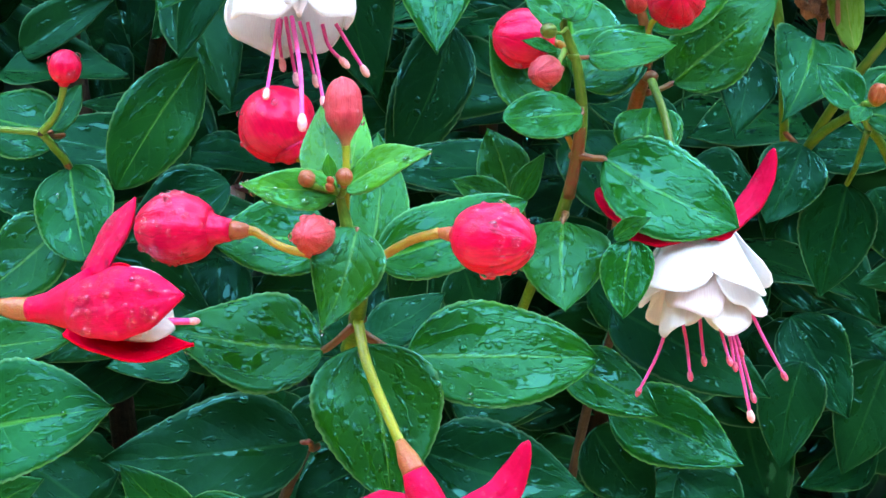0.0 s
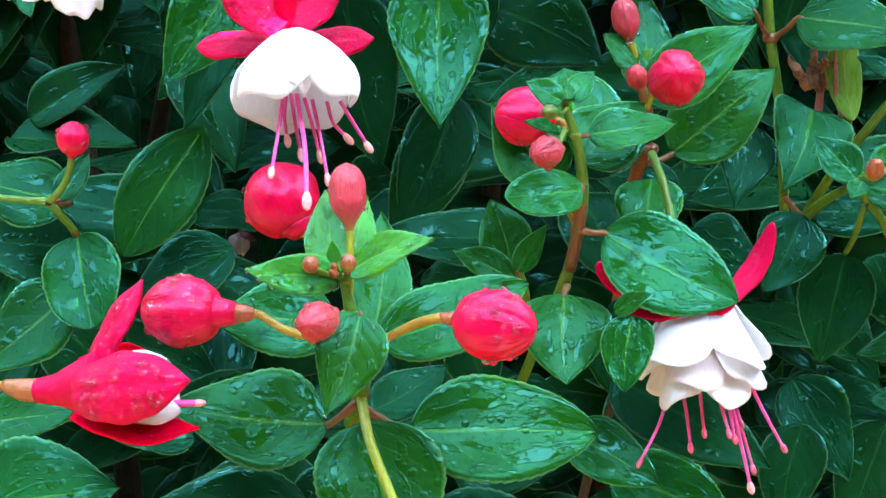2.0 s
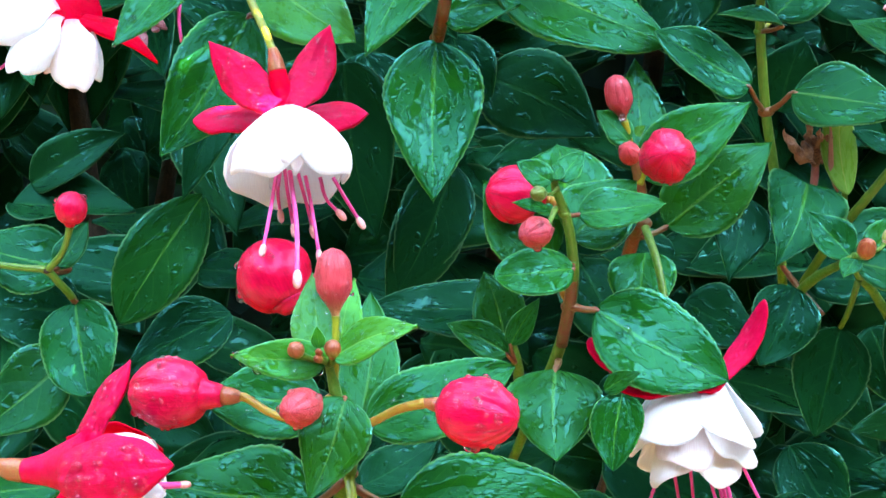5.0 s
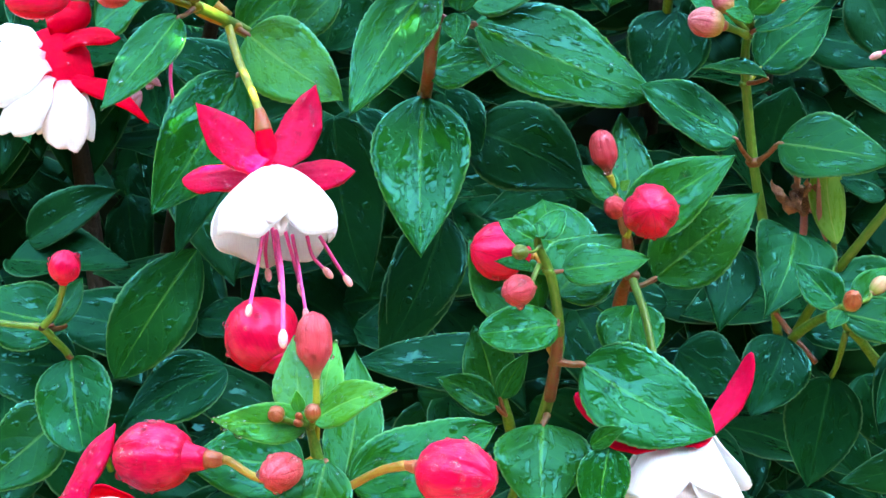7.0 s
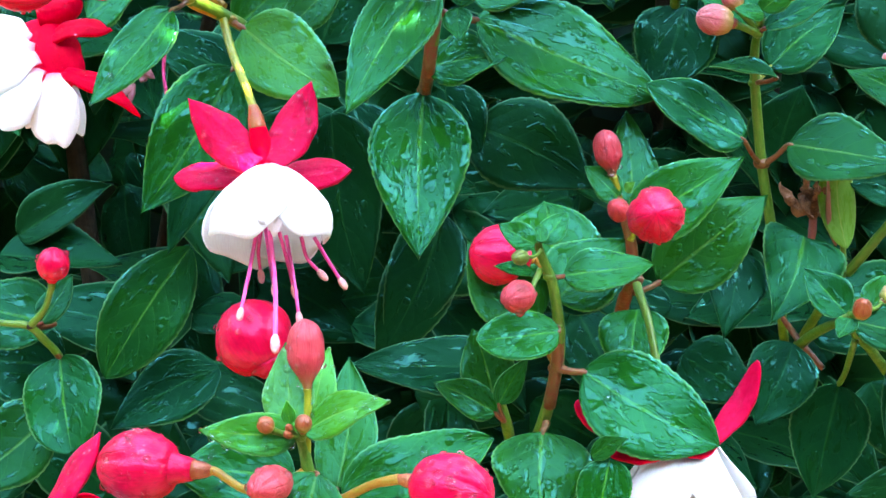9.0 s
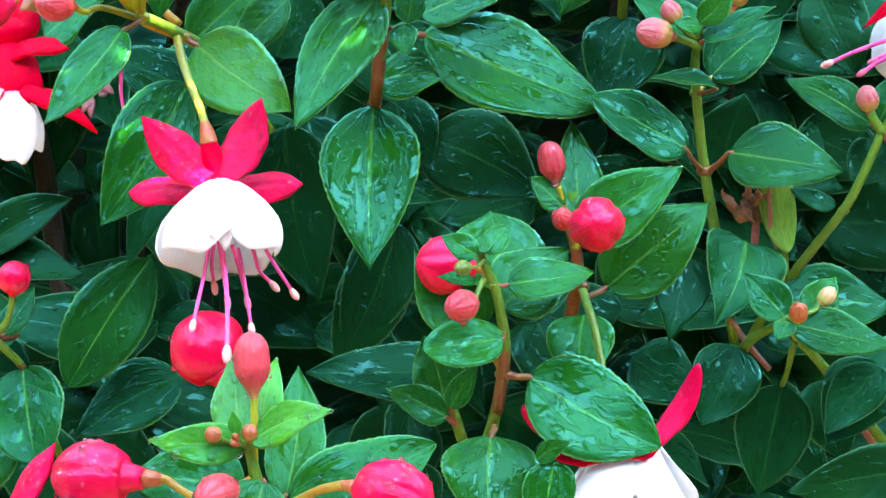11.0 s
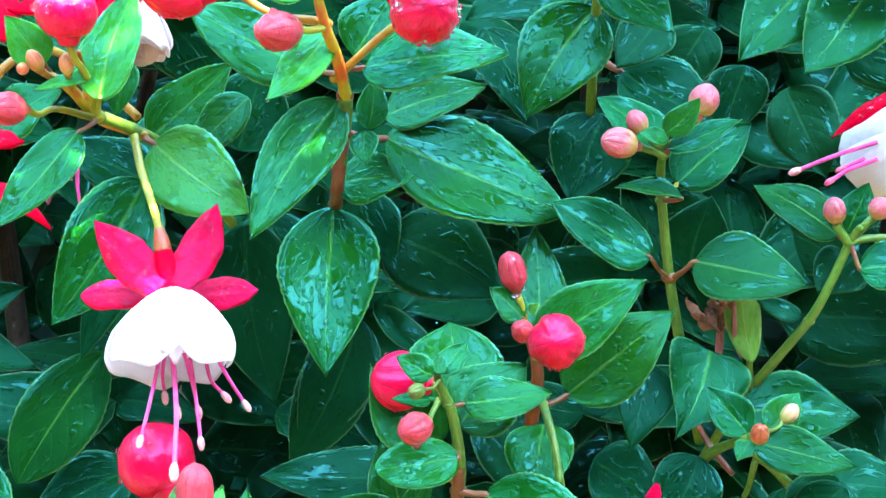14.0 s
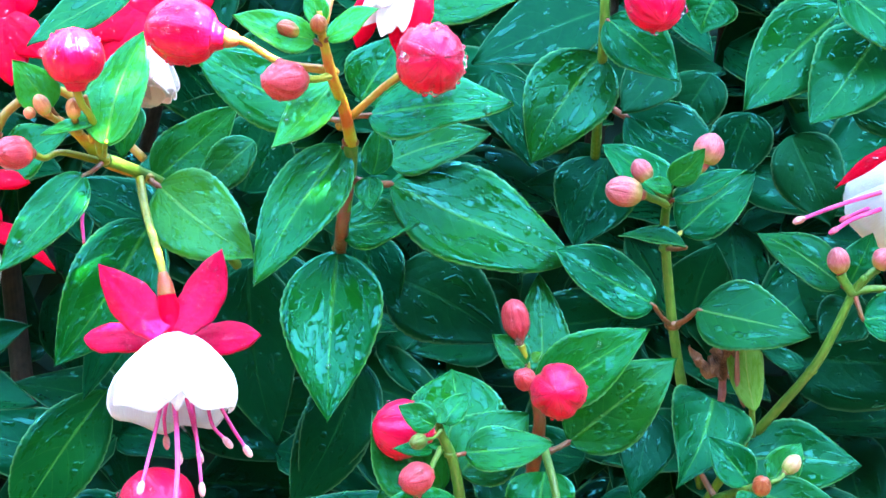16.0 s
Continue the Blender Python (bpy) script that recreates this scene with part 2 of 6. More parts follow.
BUD_YELLOW = skin_material("bud_yellow", rgb(0.30, 0.025, 0.018), rgb(0.31, 0.10, 0.03), 0.35, 0.85, 0.0, (12, 1.0, 1), 240.0, 0.3, 0.2, foot=rgb(0.17, 0.25, 0.02), foot_to=0.45, spec=0.3, seams=4)
BUD_GREEN = skin_material("bud_green", rgb(0.12, 0.096, 0.024), rgb(0.072, 0.152, 0.024), 0.35, 0.6, 0.0, (10, 1.2, 1), 240.0, 0.3, 0.15)
BUD_GOLD = skin_material("bud_rosy_gold", rgb(0.56, 0.11, 0.07), rgb(0.58, 0.28, 0.09), 0.35, 0.6, 0.0, (10, 1.2, 1), 240.0, 0.3, 0.15, foot=rgb(0.30, 0.33, 0.03), foot_to=0.35, spec=0.25, seams=4)
BUD_CREAM = skin_material("bud_cream", rgb(0.46, 0.20, 0.13), rgb(0.36, 0.29, 0.11), 0.35, 0.7, 0.0, (12, 1.0, 1), 240.0, 0.3, 0.15, foot=rgb(0.18, 0.26, 0.03), foot_to=0.3, spec=0.25, seams=4)
STEM_GOLD = skin_material("stem_golden", rgb(0.36, 0.38, 0.03), rgb(0.46, 0.10, 0.022), 0.35, 0.2, 0.05, (3, 1, 1), 75.0, 0.3, 0.15, 0.0, 0.25, 0.09)
LEAF_BLUSH = leaf_material("leaf_blushing", rgb(0.34, 0.10, 0.07), rgb(0.40, 0.20, 0.11), rgb(0.42, 0.26, 0.15), 0.3, 0.05, 0.2)
SEPAL_RED = skin_material("sepal_red", rgb(0.66, 0.0004, 0.018), rgb(0.84, 0.0008, 0.034), 0.45, 0.65, 0.0, (1.5, 18, 1), 300.0, 0.4, 0.0, 0.2, 0.03, 0.16, dew=0.12)
SEPAL_PINK = skin_material("sepal_crimson", rgb(0.62, 0.0005, 0.026), rgb(0.84, 0.004, 0.070), 0.42, 0.65, 0.0, (1.5, 18, 1), 300.0, 0.4, 0.0, 0.2, 0.3, 0.16, dew=0.2, tint=rgb(1.0, 0.2, 0.6))
PETAL_WHITE = skin_material("petal_white", rgb(0.86, 0.82, 0.83), rgb(0.93, 0.92, 0.91), 0.6, 0.75, 0.0, (1.2, 14, 1), 140.0, 0.3, 0.0, 0.5, foot=rgb(0.80, 0.22, 0.36), foot_to=0.02, foot_axis=0)
PETAL_PINK = skin_material("petal_blush", rgb(0.85, 0.70, 0.69), rgb(0.93, 0.86, 0.84), 0.6, 0.75, 0.0, (1.2, 14, 1), 140.0, 0.3, 0.0, 0.5, foot=rgb(0.80, 0.25, 0.36), foot_to=0.12, foot_axis=0)
FILAMENT = skin_material("filament_magenta", rgb(0.74, 0.05, 0.24), rgb(0.78, 0.11, 0.33), 0.35, 0.4, 0.2, (2, 1, 1), 300.0, 0.1, 0.1)
ANTHER = skin_material("anther_blush", rgb(0.74, 0.24, 0.27), rgb(0.80, 0.42, 0.38), 0.5, 0.2, 0.2, (2, 2, 1), 900.0, 0.5, 0.0)
ANTHER_RED = skin_material("anther_red", rgb(0.592, 0.04, 0.128), rgb(0.64, 0.16, 0.208), 0.5, 0.2, 0.2, (2, 2, 1), 900.0, 0.5, 0.0)
OVARY = skin_material("ovary_brown", rgb(0.36, 0.05, 0.03), rgb(0.30, 0.12, 0.035), 0.3, 0.6, 0.1, (8, 1, 1), spec=0.25)
FADED = skin_material("faded_pink", rgb(0.22, 0.06, 0.08), rgb(0.36, 0.16, 0.17), 0.6, 0.6, 0.0, (2, 10, 1), 260.0, 0.6, 0.0)
WITHERED = skin_material("withered_brown", rgb(0.055, 0.018, 0.013), rgb(0.42, 0.19, 0.10), 0.6, 0.5, 0.0, (3, 8, 1), 260.0, 0.8, 0.0)


def soil_material():
    n = Nodes("dark_soil")
    co = n.add("TexCoord")
    a = n.add("TexNoise", {"Vector": co.outputs["Object"]}, noise=(14.0, 6.0)).outputs[0]
    b = n.add("TexNoise", {"Vector": co.outputs["Object"]}, noise=(120.0, 4.0)).outputs[0]
    n.set(Base_Color=n.mix(n.ramp(a, 0.3, 0.7), rgb(0.03, 0.022, 0.014), rgb(0.085, 0.06, 0.038)), Roughness=0.85)
    n.set(Normal=n.bump(b, 0.8, 0.02, n.bump(a, 0.7, 0.05)))
    return n.mat


def water_material():
    n = Nodes("water_drop")
    n.set(Base_Color=rgb(1, 1, 1), Roughness=0.0, IOR=1.33, Transmission_Weight=1.0)
    return n.mat


def bead_material():
    """Small flat drops that cling to a leaf."""
    n = Nodes("rain_bead")
    clear = n.add("BsdfTransparent", {"Color": rgb(0.97, 0.97, 0.97)})
    shine = n.add("BsdfGlossy", {"Color": rgb(1, 1, 1), "Roughness": 0.03})
    fres = n.add("Fresnel", {"IOR": 1.36}).outputs[0]
    sh = n.add("MixShader", {0: fres, 1: clear.outputs[0], 2: shine.outputs[0]})
    n.tree.links.new(sh.outputs[0], n.tree.nodes["Material Output"].inputs[0])
    return n.mat


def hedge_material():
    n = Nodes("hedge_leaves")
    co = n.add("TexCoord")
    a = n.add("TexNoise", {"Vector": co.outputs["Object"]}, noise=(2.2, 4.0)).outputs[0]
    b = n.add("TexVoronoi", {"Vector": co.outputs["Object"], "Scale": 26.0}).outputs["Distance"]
    # darker between the cells: shade between leaf clumps is put into the colour
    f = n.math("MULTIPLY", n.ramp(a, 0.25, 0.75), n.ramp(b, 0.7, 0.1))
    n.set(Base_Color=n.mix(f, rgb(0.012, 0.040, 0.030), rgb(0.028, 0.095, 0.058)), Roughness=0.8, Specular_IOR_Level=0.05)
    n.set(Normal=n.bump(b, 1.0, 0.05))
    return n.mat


SOIL, WATER, HEDGE, BEAD = soil_material(), water_material(), hedge_material(), bead_material()


# ---------------------------------------------------------------- mesh builders
def thing(name, base, label, category, group=""):
    ob = new(name)
    ob.empty_display_size = 0.01
    ob.location = base
    return tagged(ob, label, category, group)


def root(ob):
    while ob.parent:
        ob = ob.parent
    return ob


def mesh_of(verts, faces, uvs, material):
    """A smooth mesh with one uv pair a vertex."""
    me = bpy.data.meshes.new("mesh")
    me.from_pydata([tuple(v) for v in verts], [], [tuple(f) for f in faces])
    layer = me.uv_layers.new(name="uv")
    idx = np.empty(len(me.loops), dtype=np.int32)
    me.loops.foreach_get("vertex_index", idx)
    layer.data.foreach_set("uv", np.asarray(uvs, dtype=np.float32)[idx].ravel())
    me.shade_smooth()
    me.materials.append(material)
    return me


def part(name, geo, material, parent, label="", kind=""):
    """Links (verts in the world, faces, uvs) as one mesh under a thing or a part of it."""
    verts, faces, uvs = geo
    o = np.array(root(parent).location)
    me = mesh_of(np.asarray(verts) - o, faces, uvs, material)
    me.name = name
    ob = new(name, me)
    ob.parent = parent
    return tagged(ob, label, kind=kind)


def join(geos):
    verts, faces, uvs, n = [], [], [], 0
    for v, f, u in geos:
        verts.append(np.asarray(v))
        uvs.append(np.asarray(u))
        faces += [tuple(i + n for i in q) for q in f]
        n += len(v)
    return np.concatenate(verts), faces, np.concatenate(uvs)


def grid_faces(rows, cols, start=0, flip=False, wrap=False):
    out = []
    for i in range(rows - 1):
        for j in range(cols if wrap else cols - 1):
            a, b = start + i * cols + j, start + i * cols + (j + 1) % cols
            q = (a, b, b + cols, a + cols)
            out.append(q[::-1] if flip else q)
    return out


def slab(top, normal, thick, uv):
    """A closed thin sheet from a grid of points (rows, cols, 3)."""
    rows, cols = top.shape[:2]
    low = top - normal * thick
    v = np.concatenate([top.reshape(-1, 3), low.reshape(-1, 3)])
    k = rows * cols
    f = grid_faces(rows, cols) + grid_faces(rows, cols, k, True)
    for i in range(rows - 1):
        for j, s in ((0, 1), (cols - 1, -1)):
            a, b = i * cols + j, (i + 1) * cols + j
            f.append((a, b, b + k, a + k)[::s])
    for j in range(cols - 1):
        for i, s in ((0, -1), (rows - 1, 1)):
            a, b = i * cols + j, i * cols + j + 1
            f.append((a, b, b + k, a + k)[::s])
    return v, f, np.concatenate([uv.reshape(-1, 2)] * 2)


def smooth_line(points, steps):
    """Catmull-Rom through the points."""
    p = [np.array(q, float) for q in points]
    p = [2 * p[0] - p[1]] + p + [2 * p[-1] - p[-2]]
    out = []
    for i in range(1, len(p) - 2):
        a, b, c, d = p[i - 1:i + 3]
        for k in range(steps):
            t = k / steps
            out.append(0.5 * (2 * b + (c - a) * t + (2 * a - 5 * b + 4 * c - d) * t * t + (3 * b - a - 3 * c + d) * t ** 3))
    out.append(p[-2])
    return np.array(out)


def tube(points, radii, sides=10, steps=6):
    """A round stem through the points; radii are spread along it."""
    line = smooth_line(points, steps)
    n = len(line)
    r = np.interp(np.linspace(0, 1, n), np.linspace(0, 1, len(radii)), radii)
    t = np.gradient(line, axis=0)
    t /= np.linalg.norm(t, axis=1)[:, None] + 1e-12
    up = np.array([0.31, -0.8, 0.52])
    verts, uvs = [], []
    for i in range(n):
        a = np.cross(t[i], up)
        a /= np.linalg.norm(a) + 1e-9
        b = np.cross(t[i], a)
        for j in range(sides):
            w = 2 * math.pi * j / sides
            verts.append(line[i] + r[i] * (math.cos(w) * a + math.sin(w) * b))
            uvs.append((j / sides, i / 6))
    f = grid_faces(n, sides, wrap=True)
    f.append(tuple(reversed(range(sides))))
    f.append(tuple(range((n - 1) * sides, n * sides)))
    return np.array(verts), f, np.array(uvs)


def turned(base, axis, profile, sides=28, ribs=0, depth=0.0, lump=0.0, bend=0.0):
    """A body of revolution along axis from base; profile rows are (distance along, radius). ribs: sunken seams."""
    axis = np.array(axis, float)
    axis /= np.linalg.norm(axis)
    a = np.cross(axis, (0.2, -0.9, 0.35))
    a /= np.linalg.norm(a)
    b = np.cross(axis, a)
    verts, uvs = [], []
    top = profile[-1][0]
    for h, r in profile:
        for j in range(sides):
            w = 2 * math.pi * j / sides
            k = 1.0
            if ribs:
                deep = depth * (0.35 + 1.3 * (h / top) ** 1.5)
                k -= deep * (1 - abs(math.sin(ribs * w / 2))) ** 3.0 + 0.4 * deep * (1 - abs(math.sin(ribs * 1.5 * w + 0.6))) ** 2
            if lump:
                k += lump * noise.noise(Vector((math.cos(w) * 1.6, math.sin(w) * 1.6, 3.2 * h / top + base[0] * 900)))
            off = bend * math.sin(math.pi * h / top) if bend else 0.0
            verts.append(np.array(base) + axis * h + (math.cos(w) * a + math.sin(w) * b) * r * k + a * off)
            uvs.append((j / sides, h / top))
    f = grid_faces(len(profile), sides, wrap=True)
    f.append(tuple(reversed(range(sides))))
    f.append(tuple(range((len(profile) - 1) * sides, len(profile) * sides)))
    return np.array(verts), f, np.array(uvs)


def ball(c, r, stretch=(1, 1, 1), rows=7, sides=10):
    v, uv = [], []
    for i in range(rows):
        p = math.pi * (i + 0.15) / (rows - 0.7)
        for j in range(sides):
            w = 2 * math.pi * j / sides
            v.append((c[0] + r * stretch[0] * math.sin(p) * math.cos(w), c[1] + r * stretch[1] * math.sin(p) * math.sin(w), c[2] + r * stretch[2] * math.cos(p)))
            uv.append((j / sides, i / rows))
    f = [q[::-1] for q in grid_faces(rows, sides, wrap=True)]
    f.append(tuple(range(sides)))
    f.append(tuple(reversed(range((rows - 1) * sides, rows * sides))))
    return np.array(v), f, np.array(uv)


def unit(v):
    v = np.array(v, float)
    return v / (np.linalg.norm(v) + 1e-12)


def blade(base, tip, width, roll=0.0, fold=0.12, droop=0.08, wave=0.045, widest=0.35, blunt=0.56, rows=48, half=5, thick=0.00035, seed=0, teeth=0.034, face=(0, -1, 0.5)):
    """A leaf's blade: ovate, toothed, folded along the midrib and bent down along its length. Returns the mesh and its top grid."""
    rng = random.Random(seed)
    base, tip = np.array(base, float), np.array(tip, float)
    length = np.linalg.norm(tip - base)
    ax = unit(tip - base)
    n = np.array(face, float)
    n = unit(n - ax * (n @ ax))
    side = np.cross(ax, n)
    c, s = math.cos(radians(roll)), math.sin(radians(roll))
    n, side = n * c + side * s, side * c - n * s
    cols = 2 * half + 1
    top = np.zeros((rows, cols, 3))
    uv = np.zeros((rows, cols, 2))
    b = blunt * (1 - widest) / widest
    ph1, ph2, _ = (rng.uniform(0, 6.28) for _ in range(3))
    lean = rng.uniform(-0.05, 0.05)
    for i in range(rows):
        t = i / (rows - 1)
        te = min(max(t, 0.004), 0.998)
        w = (te / widest) ** blunt * ((1 - te) / (1 - widest)) ** b * width / 2
        w *= 1 + teeth * (0.5 - ((t * 15.0 + 0.3) % 1.0)) * (1 if 0.06 < t < 0.96 else 0)
        for j in range(cols):
            v = (j - half) / half
            z = fold * abs(v) ** 1.25 * w
            z -= droop * length * (max(t - 0.15, 0.0) ** 2 - 0.7225 * t)
            z += wave * width * v * abs(v) * math.sin(t * 9 + ph1 + (0 if v < 0 else 1.7))
            z += wave * width * math.sin(t * 5 + ph2) * t * (1 - t)
            sway = lean * length * math.sin(math.pi * t)
            top[i, j] = base + ax * (length * t) + side * (v * w + sway) + n * z
            uv[i, j] = (t, 0.5 + v / 2)
    return slab(top, np.broadcast_to(n, top.shape), thick, uv), top, n


def drops_on(points, normals, rng, small, large):
    geos = []
    for p, n in zip(points, normals):
        r = rng.uniform(small, large) * (0.6 if rng.random() < 0.6 else 1.0)
        geos.append(ball(np.array(p) + np.array(n) * r * -0.2, r * 1.15, (1, 1, 1), 6, 8))
    return join(geos)


SEED = [0]


def leaf(branch, base, tip, width, material=LEAF_MID, roll=0.0, stalk=None, drops=0, stalk_material=STEM_RED, label="", **shape):
    """One leaf of a branch, with its petiole (to the point stalk) and the drops that lie on it."""
    SEED[0] += 1
    rng = random.Random(SEED[0])
    geo, top, n = blade(base, tip, width, roll + rng.uniform(-6, 6), seed=SEED[0], **shape)
    ob = part("leaf", geo, material, branch, label)
    if stalk is not None:
        b, s = np.array(base, float), np.array(stalk, float)
        r = max(0.0007, min(0.0014, width * 0.036))
        inner = b + unit(np.array(tip) - b) * width * 0.12
        part("petiole", tube([s, s * 0.45 + b * 0.55 - np.array((0, 0, 0.05)) * np.linalg.norm(b - s), b - n * r * 0.6, inner - n * r], [r * 1.25, r, r, r * 0.4], 8, 4), stalk_material, ob)
    if drops:
        pts, nrm = [], []
        for _ in range(drops):
            i, j = rng.randrange(3, top.shape[0] - 3), rng.randrange(1, top.shape[1] - 1)
            pts.append(top[i, j] * 0.5 + top[i - 1, j] * 0.5)
            nrm.append(n)
        if drops > 3:
            part("tip_drop", ball(top[-2, top.shape[1] // 2] - n * 0.0003, 0.0006, (1, 1, 1.2), 8, 10), WATER, ob, "clear drop hanging at the leaf tip")
        part("dew", drops_on(pts, nrm, rng, 0.0004, 0.0013), BEAD, ob, "clear rain drops", "stuff")
    return ob


def sepal_geo(base, tip, width, curl=0.15, face=(0, -1, 0.3), thick=0.0009, widest=0.45, cup=0.25, seed=0, start=0.35, lean=0.0):
    """A fleshy pointed sepal: begins broad, swells, tapers to a point, bows by curl."""
    base, tip = np.array(base, float), np.array(tip, float)
    length = np.linalg.norm(tip - base)
    ax = unit(tip - base)
    n = np.array(face, float)
    n = unit(n - ax * (n @ ax))
    side = np.cross(ax, n)
    rows, half = 22, 5
    cols = 2 * half + 1
    top, uv = np.zeros((rows, cols, 3)), np.zeros((rows, cols, 2))
    rng = random.Random(seed)
    ph = rng.uniform(0, 6)
    for i in range(rows):
        t = i / (rows - 1)
        te = min(t, 0.995)
        f = te * (1 - start) + start
        fw = widest * (1 - start) + start
        w = (f / fw) ** 1.4 * ((1 - f) / (1 - fw)) ** (1.4 * (1 - fw) / fw) * width / 2
        w *= 1 + 0.03 * math.sin(t * 21 + ph)
        for j in range(cols):
            v = (j - half) / half
            z = -cup * v * v * w + curl * length * math.sin(math.pi * t) + 0.015 * length * math.sin(t * 11 + ph) * v
            z -= 0.10 * w * max(0.0, 1 - abs(v) * 5)
            top[i, j] = base + ax * length * t + side * (v * w + lean * length * math.sin(math.pi * t)) + n * z
            uv[i, j] = (t, 0.5 + v / 2)
    return slab(top, np.broadcast_to(n, top.shape), thick, uv), top, n


def sepal(ob, base, tip, width, material, drops=0, **shape):
    SEED[0] += 1
    rng = random.Random(SEED[0])
    geo, top, n = sepal_geo(base, tip, width, seed=SEED[0], **shape)
    s = part("sepal", geo, material, ob)
    if drops:
        pts = [top[rng.randrange(2, 18), rng.randrange(1, 10)] for _ in range(drops)]
        part("dew", drops_on(pts, [n] * drops, rng, 0.0003, 0.0011), BEAD, s, "clear rain drops", "stuff")
    return s


def shrivelled(ob, path, width, curl=1.6):
    """A dried sepal: a strip along a bent path, rolled in on itself, ragged and crumpled."""
    SEED[0] += 1
    rng = random.Random(SEED[0])
    rows, half = 20, 4
    pts = [np.array(p, float) for p in path]
    top, uv = np.zeros((rows, 2 * half + 1, 3)), np.zeros((rows, 2 * half + 1, 2))
    shift = rng.uniform(0, 50)
    for i in range(rows):
        t = i / (rows - 1)
        k = t * (len(pts) - 1)
        a = min(int(k), len(pts) - 2)
        f = k - a
        f = f * f * (3 - 2 * f) * 0.5 + f * 0.5
        mid = pts[a] * (1 - f) + pts[a + 1] * f
        ax = unit(pts[a + 1] - pts[a])
        side = unit(np.cross(ax, (0.2, -1.0, 0.1)))
        out = np.cross(side, ax)
        w = width / 2 * (0.35 + 0.65 * math.sin(math.pi * min(0.15 + t * 0.8, 1.0))) * (1 - 0.55 * t ** 4) * (1 + 0.2 * math.sin(t * 17 + shift))
        for j in range(2 * half + 1):
            v = (j - half) / half
            turn = v * curl
            p = mid + side * (w * math.sin(turn) / curl * 1.4) + out * (w * (math.cos(turn) - 1) * 0.7)
            q = Vector(p * 520.0) + Vector((shift, 0, 0))
            top[i, j] = p + np.array([noise.noise(q), noise.noise(q + Vector((9, 0, 0))), noise.noise(q + Vector((0, 9, 0)))]) * 0.0011
            uv[i, j] = (t, 0.5 + v / 2)
    return part("sepal", slab(top, np.broadcast_to(np.array((0.0, -1.0, 0.2)), top.shape), 0.0004, uv), WITHERED, ob)


def bulb_profile(length, r, neck, point=0.04):
    out = []
    for i in range(20):
        t = i / 19
        k = math.sin(math.pi * t ** 0.92) ** 0.52
        base = neck + (0 - neck) * t
        out.append((length * t, max(base * (1 - k) + r * k, 0.0002) if t < 0.97 else r * point * (1 + 4 * (1 - t) / 0.03)))
    return out


def pear_profile(length, r, neck):
    out = []
    for i in range(22):
        t = i / 21
        s = min(t / 0.46, 1.0)
        k = s * s * (3 - 2 * s)
        top = max(t - 0.5, 0.0) / 0.5
        out.append((length * t, max((neck + (r - neck) * k) * (1 - top ** 3.2) ** 0.55, r * 0.05)))
    return out


def bud(pedicel, neck, tip, r, material=BUD_RED, tube_len=0.35, ovary=True, pedicel_material=PEDICEL_RED, pedicel_r=0.0009, ribs=4, drops=0,
        label="plump wet crimson fuchsia bud on its stalk", group="fuchsia buds", neck_r=0.36, pear=False):
    """A fuchsia bud: stalk, ovary, calyx tube and the ribbed bulb. neck: where the stalk ends; tip: the far point of the bulb."""
    SEED[0] += 1
    rng = random.Random(SEED[0])
    neck, tip = np.array(neck, float), np.array(tip, float)
    ob = thing("fuchsia_bud", pedicel[0] if pedicel else neck, label, "flower bud", group)
    ax = unit(tip - neck)
    total = np.linalg.norm(tip - neck)
    lo = total * (0.17 if ovary else 0.0)
    tl = total * tube_len
    if pedicel:
        part("pedicel", tube(list(pedicel) + [neck + ax * 0.0004], [pedicel_r * 1.25, pedicel_r, pedicel_r, pedicel_r * 1.2], 10, 5), pedicel_material, ob)
    nr = r * neck_r
    if ovary:
        part("ovary", turned(neck, ax, [(0, pedicel_r), (lo * 0.2, nr * 0.5), (lo * 0.6, nr * 0.66), (lo, nr * 0.74)], 14), OVARY, ob)
    if tl > lo:
        part("calyx_tube", turned(neck + ax * lo * 0.96, ax, [(0, nr * 0.8), ((tl - lo) * 0.4, nr * 0.95), ((tl - lo) * 0.8, nr * 1.1), ((tl - lo) * 1.15, nr * 1.5)], 18, 4, 0.05), material, ob)
    start = max(tl, lo) * 0.94
    part("calyx", turned(neck + ax * start, ax, pear_profile(total - start, r, nr) if pear else bulb_profile(total - start, r, nr * 1.05), 48, ribs, 0.10, 0.05), material, ob)
    if drops:
        pts, nrm = [], []
        mid = neck + ax * (start + (total - start) * 0.5)
        for _ in range(drops):
            d = unit((rng.gauss(0, 1), rng.gauss(-0.5, 0.8), rng.gauss(0.3, 0.9)))
            d = unit(d - ax * (d @ ax) * 0.3)
            h = (total - start) * 0.5
            pts.append(mid + ax * (d @ ax) * h * 0.93 + (d - ax * (d @ ax)) * r * 0.99)
            nrm.append(d)
        # drops that gather at the lowest point
        low = np.array((0.0, 0.0, -1.0)) - ax * -ax[2] * 0.35
        for k in range(3 if r > 0.006 else 1):
            d = unit(low + np.array((rng.uniform(-0.25, 0.25), rng.uniform(-0.4, 0.0), 0.0)))
            pts.append(mid + ax * (d @ ax) * h + (d - ax * (d @ ax)) * r)
            nrm.append(d)
        part("dew", drops_on(pts, nrm, rng, 0.0005, 0.0012), WATER, ob, "clear rain drops", "stuff")
    return ob


